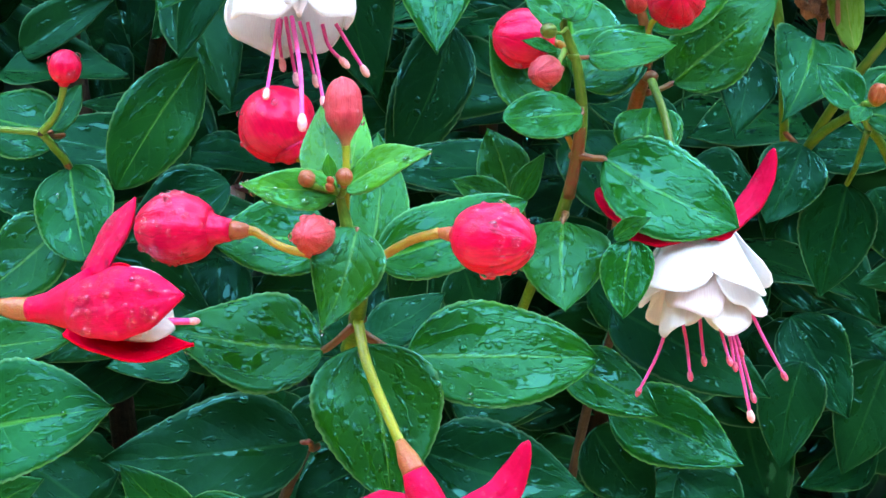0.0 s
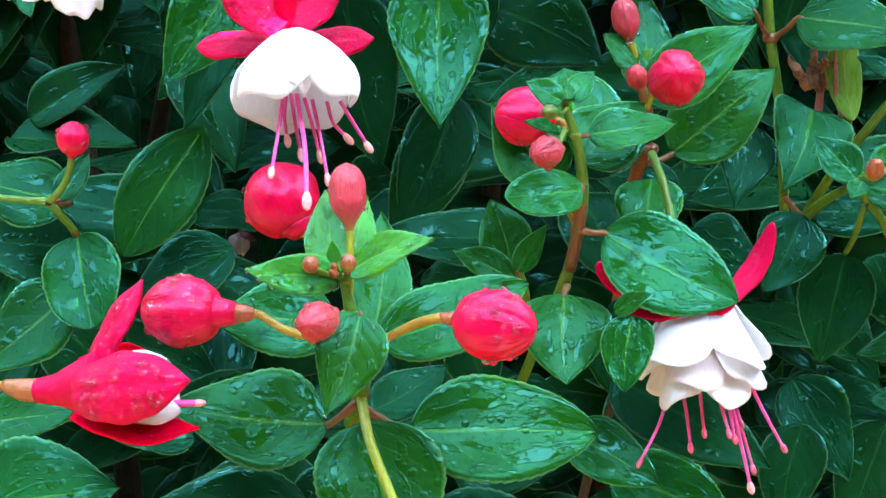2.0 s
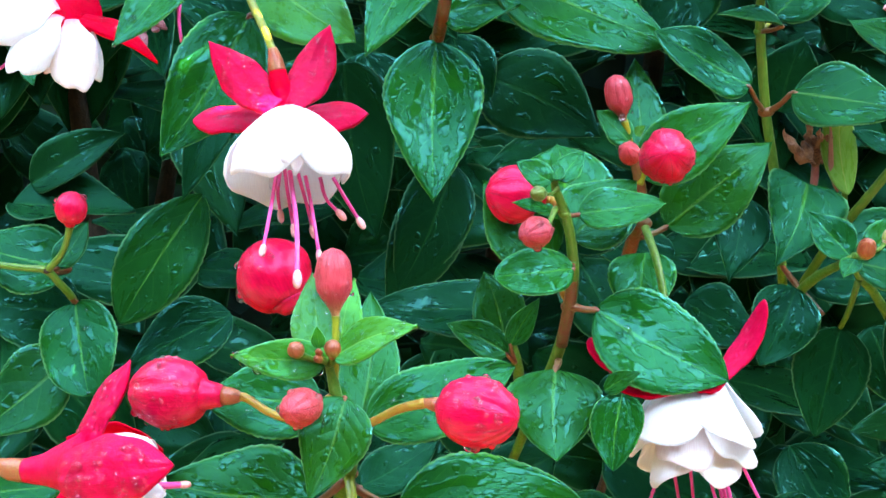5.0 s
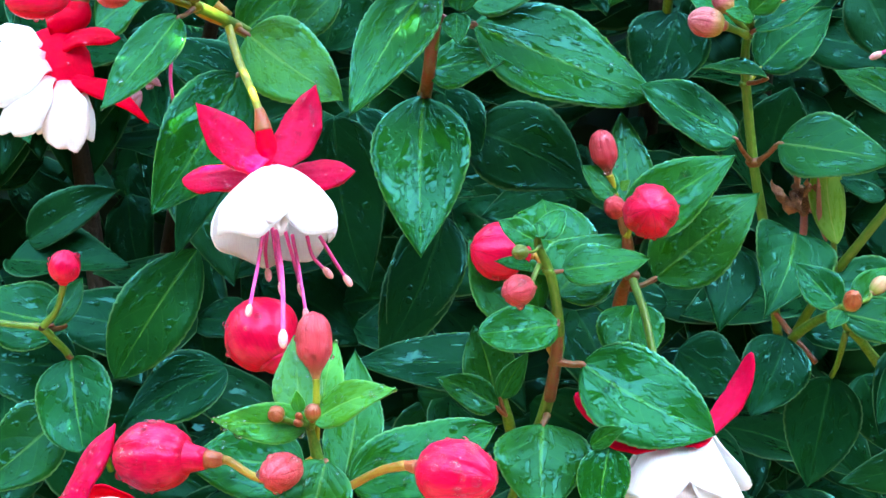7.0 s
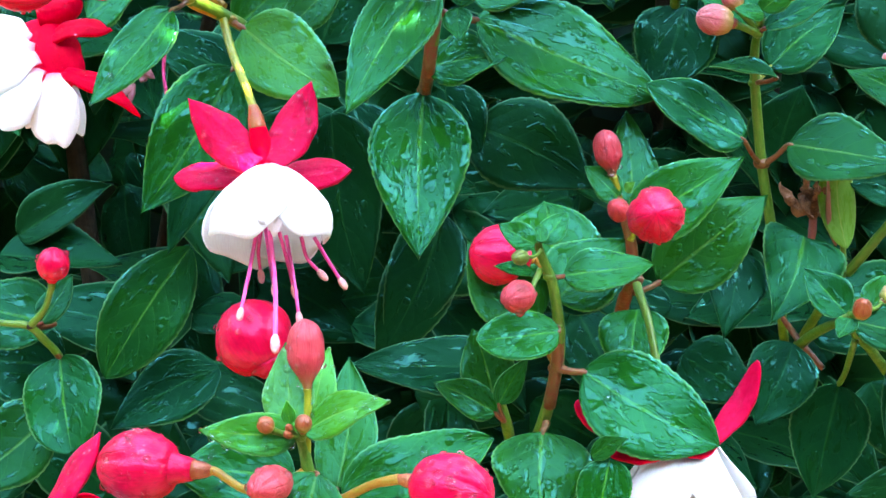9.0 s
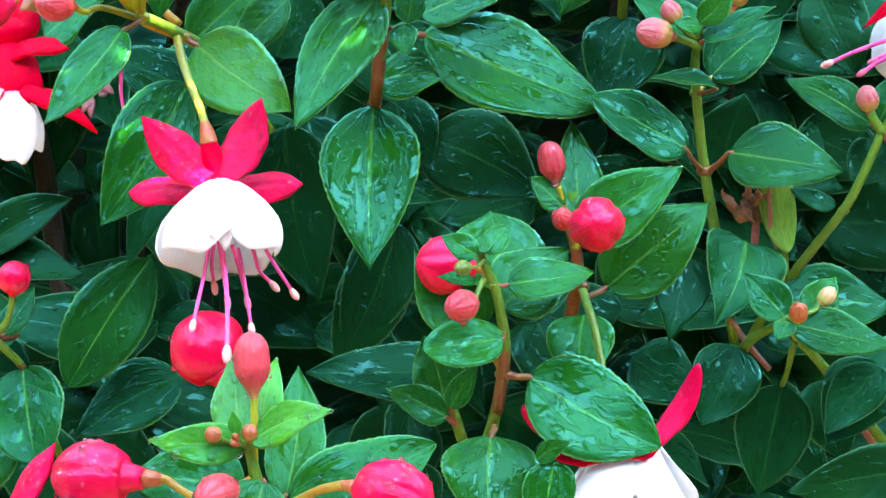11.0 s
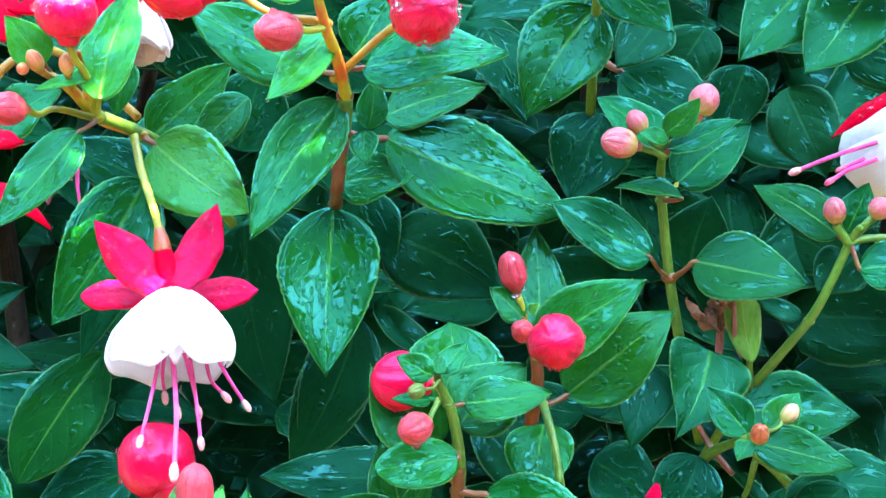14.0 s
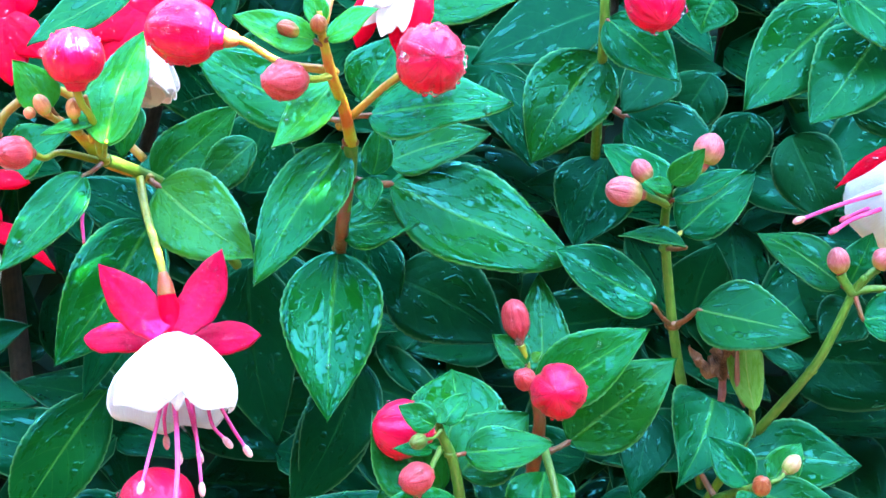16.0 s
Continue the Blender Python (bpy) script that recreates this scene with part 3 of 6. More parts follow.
def petal_geo(top, axis, a0, a1, length, profile, radius, lift, ruffle, seed, notch=0.03, thick=0.0005, hemcut=0.16, pleat=0.0):
    """One overlapping petal of a bell: a patch of the bell between two angles with a ruffled hem."""
    rng = random.Random(seed)
    axis = unit(axis)
    a = unit(np.cross(axis, (1.0, 0.05, 0.1)))
    b = np.cross(axis, a)
    rows, cols = 18, 17
    top3, uv, nor = np.zeros((rows, cols, 3)), np.zeros((rows, cols, 2)), np.zeros((rows, cols, 3))
    ph, ph2 = rng.uniform(0, 6.28), rng.uniform(0, 6.28)
    for j in range(cols):
        u = j / (cols - 1)
        ang = radians(a0 + (a1 - a0) * u)
        edge = abs(2 * u - 1)
        hem = 1 - hemcut * edge ** 4 + notch * math.sin(u * 9 + ph)
        for i in range(rows):
            t = i / (rows - 1)
            h = t * hem
            r = radius * np.interp(h, [q[0] for q in profile], [q[1] for q in profile])
            r += lift * (0.3 + 0.7 * t) + ruffle * t * t * math.sin(u * 7 + ph2) + 0.3 * ruffle * t * math.sin(u * 15 + ph) + pleat * math.sin(math.pi * t) * math.sin(u * 8.5 + ph2)
            d = math.cos(ang) * a + math.sin(ang) * b
            top3[i, j] = np.array(top) + axis * h * length + d * r
            nor[i, j] = d
            uv[i, j] = (t, u)
    return slab(top3, nor, thick, uv)


def petal_blade(base, tip, width, face=(0, -1, 0.1), cup=0.2, ruffle=0.05, seed=0, thick=0.0005):
    """A free petal: narrow foot, broad rounded end with a wavy hem, softly cupped."""
    rng = random.Random(seed)
    base, tip = np.array(base, float), np.array(tip, float)
    length = np.linalg.norm(tip - base)
    ax = unit(tip - base)
    n = np.array(face, float)
    n = unit(n - ax * (n @ ax))
    side = np.cross(ax, n)
    rows, cols = 20, 15
    top3, uv = np.zeros((rows, cols, 3)), np.zeros((rows, cols, 2))
    p1, p2, p3 = (rng.uniform(0, 6.28) for _ in range(3))
    for j in range(cols):
        v = 2 * j / (cols - 1) - 1
        hem = 1 - 0.34 * abs(v) ** 3 + 0.045 * math.sin(4.2 * v + p1) + 0.02 * math.sin(9 * v + p2)
        for i in range(rows):
            t = i / (rows - 1)
            k = min(t / 0.62, 1.0)
            w = width / 2 * (0.3 + 0.7 * k * k * (3 - 2 * k))
            z = -cup * v * v * w + 0.1 * length * math.sin(math.pi * t) + ruffle * width * t * t * math.sin(5 * v + p3) + 0.02 * width * math.sin(8 * v + p1) * t
            top3[i, j] = base + ax * length * t * hem + side * v * w + n * z
            uv[i, j] = (t, 0.5 + v / 2)
    return slab(top3, np.broadcast_to(n, top3.shape), thick, uv)


BELL = [(0, 0.16), (0.05, 0.34), (0.15, 0.55), (0.35, 0.80), (0.6, 0.97), (0.8, 1.02), (1.0, 0.95), (1.2, 0.85)]
DOME = [(0, 0.16), (0.05, 0.31), (0.15, 0.50), (0.35, 0.76), (0.55, 0.95), (0.7, 1.02), (0.85, 1.02), (1.0, 0.94), (1.2, 0.82)]
FLARE = [(0, 0.30), (0.04, 0.42), (0.15, 0.50), (0.35, 0.62), (0.6, 0.80), (0.85, 0.98), (1.0, 1.08), (1.2, 1.15)]
SKIRT = [(0, 0.14), (0.06, 0.30), (0.2, 0.50), (0.45, 0.74), (0.75, 0.95), (1.0, 1.08), (1.2, 1.1)]


def corolla(ob, top, axis, radius, length, seed, profile=None, layers=3, first=0.0, material=PETAL_WHITE, ruffle=0.0009, tiers=(0.97, 1.0, 0.96), shrink=0.10, hemcut=0.16, notch=0.03, uneven=0.06, span=0.72, pleat=0.0004):
    rng = random.Random(seed)
    profile = profile or BELL
    for k in range(layers):
        count = 5 if 0 < k < layers - 1 else 4
        lenk = length * tiers[k]
        for i in range(count):
            a = first + 360 / count * i + k * 41 + rng.uniform(-8, 8)
            wide = 360 / count * span
            geo = petal_geo(top, axis, a - wide, a + wide, lenk * rng.uniform(1 - uneven, 1 + uneven), profile, radius * (1 - shrink * (layers - 1 - k)),
                            0.0007 * (i % 2), ruffle, rng.randrange(9999), notch, 0.0005, hemcut, pleat)
            part("petal", geo, material if k == layers - 1 or rng.random() < 0.6 else PETAL_PINK, ob, "white petal with a faint blush" if k == layers - 1 and i == 0 else "")


def stamen(ob, start, mid, end, r=0.0005, anther=0.0011, anther_material=ANTHER, name="stamen"):
    s = part(name, tube([start, mid, end], [r * 1.1, r, r * 0.9], 8, 8), FILAMENT, ob)
    d = unit(np.array(end) - np.array(mid))
    part("anther" if name == "stamen" else "stigma",
         turned(np.array(end) - d * anther * 0.7, d, [(0, anther * 0.3), (anther * 0.6, anther * 0.62), (anther * 1.5, anther * 0.72), (anther * 2.2, anther * 0.5), (anther * 2.5, anther * 0.12)], 10, 2, 0.15),
         anther_material, s)


def stem(branch, points, radii, material=STEM_GREEN, name="stem", label=""):
    return part(name, tube(points, radii, 12, 6), material, branch, label)


def node_ring(branch, p, r, material=STEM_RED):
    """The swollen joint where leaves leave a stem."""
    return part("node", ball(p, r, (1, 1, 0.75), 8, 12), material, branch)


# ---------------------------------------------------------------- ground and the inner shrub
def ground():
    n = 60
    xs = np.sign(np.linspace(-1, 1, n)) * np.abs(np.linspace(-1, 1, n)) ** 3 * 400
    v = [(x, y, 0.012 * noise.noise(Vector((x * 3, y * 3, 0))) if abs(x) + abs(y) < 12 else 0.0) for y in xs for x in xs]
    uv = [(x, y) for y in xs for x in xs]
    ob = new("ground", mesh_of(v, grid_faces(n, n), uv, SOIL))
    tagged(ob, "dark damp garden soil under the shrub", "ground", kind="structure")


def shrub_core():
    """The dense inner leaves behind the named branches, and the woody stems that carry them."""
    rng = random.Random(11)
    shrub = thing("fuchsia_shrub", (0, 0.3, 0), "dense dark green fuchsia shrub with woody stems in soil", "shrub")
    for k in range(9):
        x, y = rng.uniform(-0.35, 0.35), rng.uniform(0.2, 0.42)
        top = (x * 1.4 + rng.uniform(-0.1, 0.1), y - rng.uniform(0.0, 0.12), rng.uniform(1.0, 1.3))
        part("woody_stem", tube([(x * 0.5, 0.3 + (y - 0.3) * 0.4, -0.02), (x * 0.8, y, 0.45), (x * 1.2, y, 0.85), top], [0.011, 0.008, 0.006, 0.003], 9, 7), STEM_OLD, shrub)
    for x, y in ((0.12, -0.1), (0.2, 0.0), (0.3, -0.08)):
        part("arching_stem", tube([(x * 1.1, 0.3, 0.9), (x * 1.15, 0.2, 1.15), (x, y + 0.1, 1.24), (x * 0.8, y - 0.04, 1.22)], [0.005, 0.004, 0.003, 0.0015], 8, 7), STEM_OLD, shrub)
    far_way = unit((-0.093, 0.2, -0.033))
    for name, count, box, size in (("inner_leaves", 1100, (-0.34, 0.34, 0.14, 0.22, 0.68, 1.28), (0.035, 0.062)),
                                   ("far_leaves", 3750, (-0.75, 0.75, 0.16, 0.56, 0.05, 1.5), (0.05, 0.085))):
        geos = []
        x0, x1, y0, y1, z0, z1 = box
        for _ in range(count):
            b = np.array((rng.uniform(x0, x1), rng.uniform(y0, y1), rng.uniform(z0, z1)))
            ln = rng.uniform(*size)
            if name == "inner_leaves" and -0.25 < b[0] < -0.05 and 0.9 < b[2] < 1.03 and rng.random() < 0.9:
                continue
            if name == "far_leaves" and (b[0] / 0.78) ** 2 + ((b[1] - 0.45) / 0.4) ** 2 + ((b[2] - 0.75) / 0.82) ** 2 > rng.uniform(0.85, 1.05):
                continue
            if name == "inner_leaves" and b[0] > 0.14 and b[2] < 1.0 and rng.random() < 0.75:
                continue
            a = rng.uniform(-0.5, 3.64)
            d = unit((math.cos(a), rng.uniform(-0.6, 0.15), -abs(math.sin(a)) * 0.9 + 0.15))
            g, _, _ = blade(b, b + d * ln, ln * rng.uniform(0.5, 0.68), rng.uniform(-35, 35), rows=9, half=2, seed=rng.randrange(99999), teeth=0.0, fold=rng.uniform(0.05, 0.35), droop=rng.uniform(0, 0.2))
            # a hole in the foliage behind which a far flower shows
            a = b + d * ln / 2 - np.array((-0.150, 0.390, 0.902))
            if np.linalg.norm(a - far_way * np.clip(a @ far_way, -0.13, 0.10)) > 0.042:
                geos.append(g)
        part(name, join(geos), LEAF_SHADED, shrub, "fuchsia leaves coloured dark for the shade", "stuff")


def overhang():
    """An unseen bough arching over the shrub, added to block the sun but for a few flecks."""
    rng = random.Random(29)
    bough = thing("sun_block_bough", (1.35, 0.1, 0.0), "unseen leafy bough added high over the shrub to block the sun", "branch")
    part("limb", tube([(1.35, 0.1, -0.02), (1.36, 0.02, 1.1), (1.2, -0.2, 2.1), (0.9, -0.5, 2.4), (0.7, -0.6, 2.44)], [0.035, 0.03, 0.022, 0.013, 0.004], 10, 8), STEM_OLD, bough)
    for x, y in ((0.4, -0.5), (0.7, -0.85), (0.5, -0.85), (0.75, -0.45)):
        part("twig", tube([(0.85, -0.5, 2.4), ((x + 0.75) / 2, (y - 0.55) / 2, 2.46), (x, y, 2.42)], [0.007, 0.005, 0.002], 8, 6), STEM_OLD, bough)
    way = np.array(sun_way)
    # gaps cut to place sun flecks: a point that the beam reaches and the gap's radius
    gaps = [((-0.0745, -0.0260, 1.0725), 0.006), ((-0.0715, -0.0260, 1.0745), 0.005), ((-0.0369, -0.0216, 1.0747), 0.006), ((-0.0334, -0.0199, 1.0740), 0.005),
            ((-0.0233, -0.0190, 1.0685), 0.003), ((-0.0733, 0.0175, 1.0407), 0.003), ((-0.0705, 0.0227, 1.0400), 0.0025), ((-0.0686, -0.0100, 1.0430), 0.003),
            ((-0.0658, -0.0027, 1.0612), 0.0025), ((-0.0046, -0.0197, 1.0650), 0.0018), ((-0.0018, -0.0064, 1.0571), 0.0025),
            ((-0.0525, -0.0060, 0.9920), 0.004)]
    centre = np.array((0.0, 0.2, 0.97)) + way * 1.75
    across = unit(np.cross(way, (0, 0, 1)))
    along = np.cross(way, across)
    geos = []
    for _ in range(2300):
        r, w = math.sqrt(rng.random()), rng.uniform(0, 6.283)
        b = centre + across * 0.46 * r * math.cos(w) + along * 0.52 * r * math.sin(w) + way * rng.uniform(-0.12, 0.12)
        d = unit((rng.gauss(0, 1), rng.gauss(0, 1), rng.gauss(-0.2, 0.25)))
        ln = rng.uniform(0.07, 0.11)
        near = [(p, gap) for p, gap in gaps if np.linalg.norm(np.cross(b - np.array(p), way)) < ln / 2 + gap]
        rows, cells = (44, 11) if near else (6, 1)
        v, f, uv = blade(b - d * ln / 2, b + d * ln / 2, ln * 0.62, rng.uniform(-25, 25), rows=rows, half=cells, seed=rng.randrange(99999), teeth=0.0, fold=0.1, face=tuple(way))[0]
        if near:
            mid = np.array([v[list(q)].mean(axis=0) for q in f])
            lit = np.zeros(len(f), bool)
            for p, gap in near:
                lit |= np.linalg.norm(np.cross(mid - np.array(p), way), axis=1) < gap
            f = [q for q, o in zip(f, lit) if not o]
        geos.append((v, f, uv))
    part("bough_leaves", join(geos), LEAF_SHADED, bough, "green leaves of the bough", "stuff")


def dark_backing():
    """A dark slab behind the leaves; the hedge's shaded depth is put into its colour."""
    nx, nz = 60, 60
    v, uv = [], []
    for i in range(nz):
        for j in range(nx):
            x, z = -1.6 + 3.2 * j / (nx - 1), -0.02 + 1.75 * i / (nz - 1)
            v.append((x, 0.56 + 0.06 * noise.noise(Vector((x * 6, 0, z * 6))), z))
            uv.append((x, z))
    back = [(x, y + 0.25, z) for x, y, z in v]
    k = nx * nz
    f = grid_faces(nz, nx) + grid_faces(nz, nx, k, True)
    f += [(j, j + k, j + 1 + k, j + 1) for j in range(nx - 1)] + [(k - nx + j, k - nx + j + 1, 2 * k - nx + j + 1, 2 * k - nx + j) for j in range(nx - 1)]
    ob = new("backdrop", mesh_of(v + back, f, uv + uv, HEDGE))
    tagged(ob, "dark backing slab coloured as shaded hedge depth", "hedge", kind="structure")


def sky_block_hedge():
    """A clipped hedge ring, added unseen on all sides to block low sky light."""
    n, v, uv = 120, [], []
    rings = [(2.3, 0.0), (2.25, 0.5), (2.25, 1.1), (2.3, 1.7), (2.4, 2.1), (2.6, 2.25), (2.9, 2.25), (3.1, 1.9), (3.15, 0.0)]
    for r, z in rings:
        for j in range(n):
            w = 2 * math.pi * j / n
            k = r + 0.12 * noise.noise(Vector((math.cos(w) * 7, math.sin(w) * 7, z * 3)))
            v.append((k * math.cos(w), k * math.sin(w), z + (0.08 * noise.noise(Vector((w * 9, 4, r))) if z > 1.6 else 0.0)))
            uv.append((w, z))
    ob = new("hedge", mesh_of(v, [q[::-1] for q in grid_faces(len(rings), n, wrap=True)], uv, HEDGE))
    tagged(ob, "unseen dark green hedge ring added to block low sky", "hedge", kind="structure")


ground()
sky_block_hedge()
dark_backing()
shrub_core()
overhang()

# ---------------------------------------------------------------- branches and their leaves

front = thing("fuchsia_branch", (-0.0238, 0.0300, 0.8613), "upright fuchsia shoot with light green wet leaves and buds", "branch", "fuchsia branches")
stem(front, [(-0.0412, 0.0700, 0.8430), (-0.0294, 0.0100, 0.8707), (-0.0220, -0.0290, 0.8906), (-0.0197, -0.0550, 0.9037), (-0.0220, -0.0660, 0.9138), (-0.0235, -0.0680, 0.9204), (-0.0248, -0.0700, 0.9251)], [0.00208, 0.00223, 0.00208, 0.00178, 0.00164, 0.00134, 0.00089], STEM_GREEN)
node_ring(front, (-0.0218, -0.0290, 0.8909), 0.00253, STEM_RED)
node_ring(front, (-0.0229, -0.0660, 0.9153), 0.00161, STEM_GREEN)
node_ring(front, (-0.0248, -0.0690, 0.9241), 0.00133, STEM_GREEN)
stem(front, [(-0.0219, -0.0300, 0.8915), (-0.0214, -0.0340, 0.8941), (-0.0207, -0.0430, 0.8985)], [0.00212, 0.00205, 0.00190], STEM_RED, "reddened_bark")
leaf(front, (-0.0248, -0.0700, 0.9247), (-0.0466, -0.0780, 0.9254), 0.0102, LEAF_LIGHT, roll=-10, drops=18, stalk=(-0.0246, -0.0690, 0.9237))
leaf(front, (-0.0230, -0.0700, 0.9255), (-0.0031, -0.0800, 0.9346), 0.0104, LEAF_LIGHT, roll=-10, drops=16, droop=0.16, stalk=(-0.0246, -0.0690, 0.9237))
leaf(front, (-0.0274, -0.0680, 0.9256), (-0.0307, -0.0580, 0.9449), 0.0124, LEAF_LIGHT, drops=18, droop=-0.03, stalk=(-0.0251, -0.0690, 0.9237))
leaf(front, (-0.0219, -0.0660, 0.9252), (-0.0208, -0.0520, 0.9440), 0.0099, LEAF_LIGHT, drops=8, droop=-0.02, stalk=(-0.0240, -0.0690, 0.9238))
leaf(front, (-0.0182, -0.0450, 0.9081), (-0.0184, -0.0300, 0.9400), 0.0157, LEAF_MID, droop=-0.05, stalk=(-0.0221, -0.0580, 0.9066))
leaf(front, (-0.0259, -0.0760, 0.9279), (-0.0267, -0.0780, 0.9331), 0.0034, LEAF_LIGHT)
leaf(front, (-0.0198, -0.0720, 0.9160), (-0.0269, -0.0790, 0.8917), 0.0177, LEAF_MID, drops=12, droop=0.1, fold=0.3, widest=0.3, stalk=(-0.0225, -0.0670, 0.9151))
leaf(front, (-0.0274, -0.0550, 0.9114), (-0.0590, -0.0520, 0.9117), 0.0209, LEAF_MID, drops=14, stalk=(-0.0230, -0.0640, 0.9143))
leaf(front, (-0.0159, -0.0520, 0.9076), (0.0207, -0.0520, 0.9237), 0.0210, LEAF_MID, drops=16, roll=-5, widest=0.4, stalk=(-0.0204, -0.0580, 0.9052))
leaf(front, (-0.0311, -0.0240, 0.8817), (-0.0737, -0.0300, 0.8856), 0.0294, LEAF_DEEP, drops=6, roll=6, stalk=(-0.0225, -0.0290, 0.8891))
leaf(front, (-0.0084, -0.0200, 0.8803), (0.0447, -0.0040, 0.8796), 0.0312, LEAF_DEEP, drops=5, roll=4, widest=0.4, stalk=(-0.0208, -0.0260, 0.8866))
leaf(front, (-0.0204, -0.0310, 0.8839), (-0.0106, -0.0400, 0.8438), 0.0345, LEAF_DEEP, drops=8, droop=0.14, blunt=0.5, stalk=(-0.0216, -0.0290, 0.8896))
leaf(front, (-0.0209, 0.0000, 0.8822), (0.0008, 0.0090, 0.8954), 0.0150, LEAF_SHADED, stalk=(-0.0218, -0.0270, 0.8897))
leaf(front, (-0.0282, 0.0000, 0.8632), (-0.0435, -0.0040, 0.8502), 0.0144, LEAF_SHADED)
leaf(front, (-0.0375, -0.0050, 0.8885), (-0.0264, -0.0100, 0.8783), 0.0189, LEAF_SHADED)

low = thing("fuchsia_branch", (-0.0672, 0.0500, 0.8084), "low shaded fuchsia branch with large dark leaves", "branch", "fuchsia branches")
stem(low, [(-0.0686, 0.0900, 0.7697), (-0.0544, 0.0500, 0.8090), (-0.0395, 0.0200, 0.8450), (-0.0283, 0.0200, 0.8643)], [0.00179, 0.00179, 0.00161, 0.00107], STEM_OLD)
leaf(low, (-0.1192, -0.0500, 0.8596), (-0.0777, -0.0620, 0.8699), 0.0326, LEAF_PLAIN, droop=0.1, drops=3, stalk=(-0.1352, -0.0300, 0.8520))
leaf(low, (-0.0357, -0.0100, 0.8538), (-0.0912, -0.0200, 0.8476), 0.0317, LEAF_SHADED, droop=0.12, stalk=(-0.0357, 0.0150, 0.8478))
leaf(low, (-0.0628, -0.0350, 0.8336), (-0.0812, -0.0400, 0.8515), 0.0146, LEAF_PLAIN)
leaf(low, (-0.0654, -0.0300, 0.8383), (-0.0365, -0.0300, 0.8305), 0.0149, LEAF_PLAIN)
leaf(low, (-0.0037, 0.0150, 0.8475), (0.0458, 0.0150, 0.8378), 0.0317, LEAF_SHADED, drops=0)
leaf(low, (-0.1307, -0.0100, 0.8755), (-0.1017, -0.0150, 0.8805), 0.0171, LEAF_PLAIN)
leaf(low, (-0.0725, 0.0050, 0.8716), (-0.0954, 0.0000, 0.8712), 0.0136, LEAF_SHADED)
leaf(low, (-0.1297, 0.0000, 0.8252), (-0.1112, -0.0050, 0.8389), 0.0128, LEAF_PLAIN)
leaf(low, (-0.0211, 0.0000, 0.8447), (-0.0396, -0.0050, 0.8336), 0.0192, LEAF_SHADED)
leaf(low, (0.0040, 0.0300, 0.8625), (0.0319, 0.0300, 0.8602), 0.0225, LEAF_SHADED)

leftb = thing("fuchsia_branch", (-0.1668, 0.1000, 0.8609), "fuchsia branch with round leaves and one small bud", "branch", "fuchsia branches")
stem(leftb, [(-0.1257, 0.1200, 0.8814), (-0.1256, 0.0850, 0.9116), (-0.1253, 0.0640, 0.9271), (-0.1281, 0.0550, 0.9338), (-0.1315, 0.0500, 0.9382), (-0.1388, 0.0500, 0.9387), (-0.1533, 0.0550, 0.9394)], [0.00132, 0.00132, 0.00132, 0.00132, 0.00132, 0.00113, 0.00113], STEM_GREEN)
node_ring(leftb, (-0.1311, 0.0500, 0.9382), 0.00163, STEM_OLD)
leaf(leftb, (-0.1247, 0.0620, 0.9274), (-0.1154, 0.0500, 0.8979), 0.0268, LEAF_PLAIN, blunt=0.42, widest=0.45, drops=8, roll=6, stalk=(-0.1256, 0.0610, 0.9289))
leaf(leftb, (-0.1267, 0.0650, 0.9092), (-0.1572, 0.0600, 0.8801), 0.0279, LEAF_PLAIN)
leaf(leftb, (-0.1302, 0.0850, 0.9232), (-0.1674, 0.0800, 0.9255), 0.0310, LEAF_SHADED)
leaf(leftb, (-0.1281, 0.0650, 0.9385), (-0.1626, 0.0600, 0.9458), 0.0260, LEAF_PLAIN, stalk=(-0.1311, 0.0500, 0.9379))
leaf(leftb, (-0.1290, 0.0550, 0.9392), (-0.1211, 0.0600, 0.9552), 0.0103, LEAF_PLAIN, stalk=(-0.1311, 0.0500, 0.9382))
leaf(leftb, (-0.0859, 0.0750, 0.9661), (-0.1102, 0.0650, 0.9211), 0.0268, LEAF_PLAIN, widest=0.5, blunt=0.75, face=(0.3000, -1.0000, 0.3000))
leaf(leftb, (-0.1554, 0.0850, 0.9601), (-0.1094, 0.0750, 0.9598), 0.0290, LEAF_SHADED, fold=0.4, roll=-20)
leaf(leftb, (-0.1500, 0.0880, 0.9670), (-0.1150, 0.0800, 0.9860), 0.0200, LEAF_SHADED, fold=0.3, droop=0.12)
leaf(leftb, (-0.0763, 0.0850, 0.9249), (-0.1114, 0.0800, 0.9020), 0.0257, LEAF_SHADED)

middle = thing("fuchsia_branch", (0.0328, 0.0300, 0.9141), "fuchsia shoot with tip cluster of young leaves", "branch", "fuchsia branches")
stem(middle, [(0.0253, 0.0900, 0.8789), (0.0314, 0.0400, 0.9075), (0.0348, 0.0180, 0.9215), (0.0372, 0.0060, 0.9369), (0.0369, -0.0060, 0.9490), (0.0341, -0.0140, 0.9618), (0.0305, -0.0180, 0.9695), (0.0296, -0.0200, 0.9729)], [0.00169, 0.00177, 0.00186, 0.00177, 0.00169, 0.00144, 0.00118, 0.00101], STEM_GREEN)
stem(middle, [(0.0358, 0.0140, 0.9253), (0.0370, 0.0050, 0.9370), (0.0371, -0.0030, 0.9456)], [0.00193, 0.00186, 0.00175], STEM_RED, "reddened_bark")
node_ring(middle, (0.0372, 0.0060, 0.9369), 0.00266, STEM_RED)
node_ring(middle, (0.0363, -0.0070, 0.9498), 0.00210, STEM_GREEN)
node_ring(middle, (0.0332, -0.0150, 0.9634), 0.00174, STEM_GREEN)
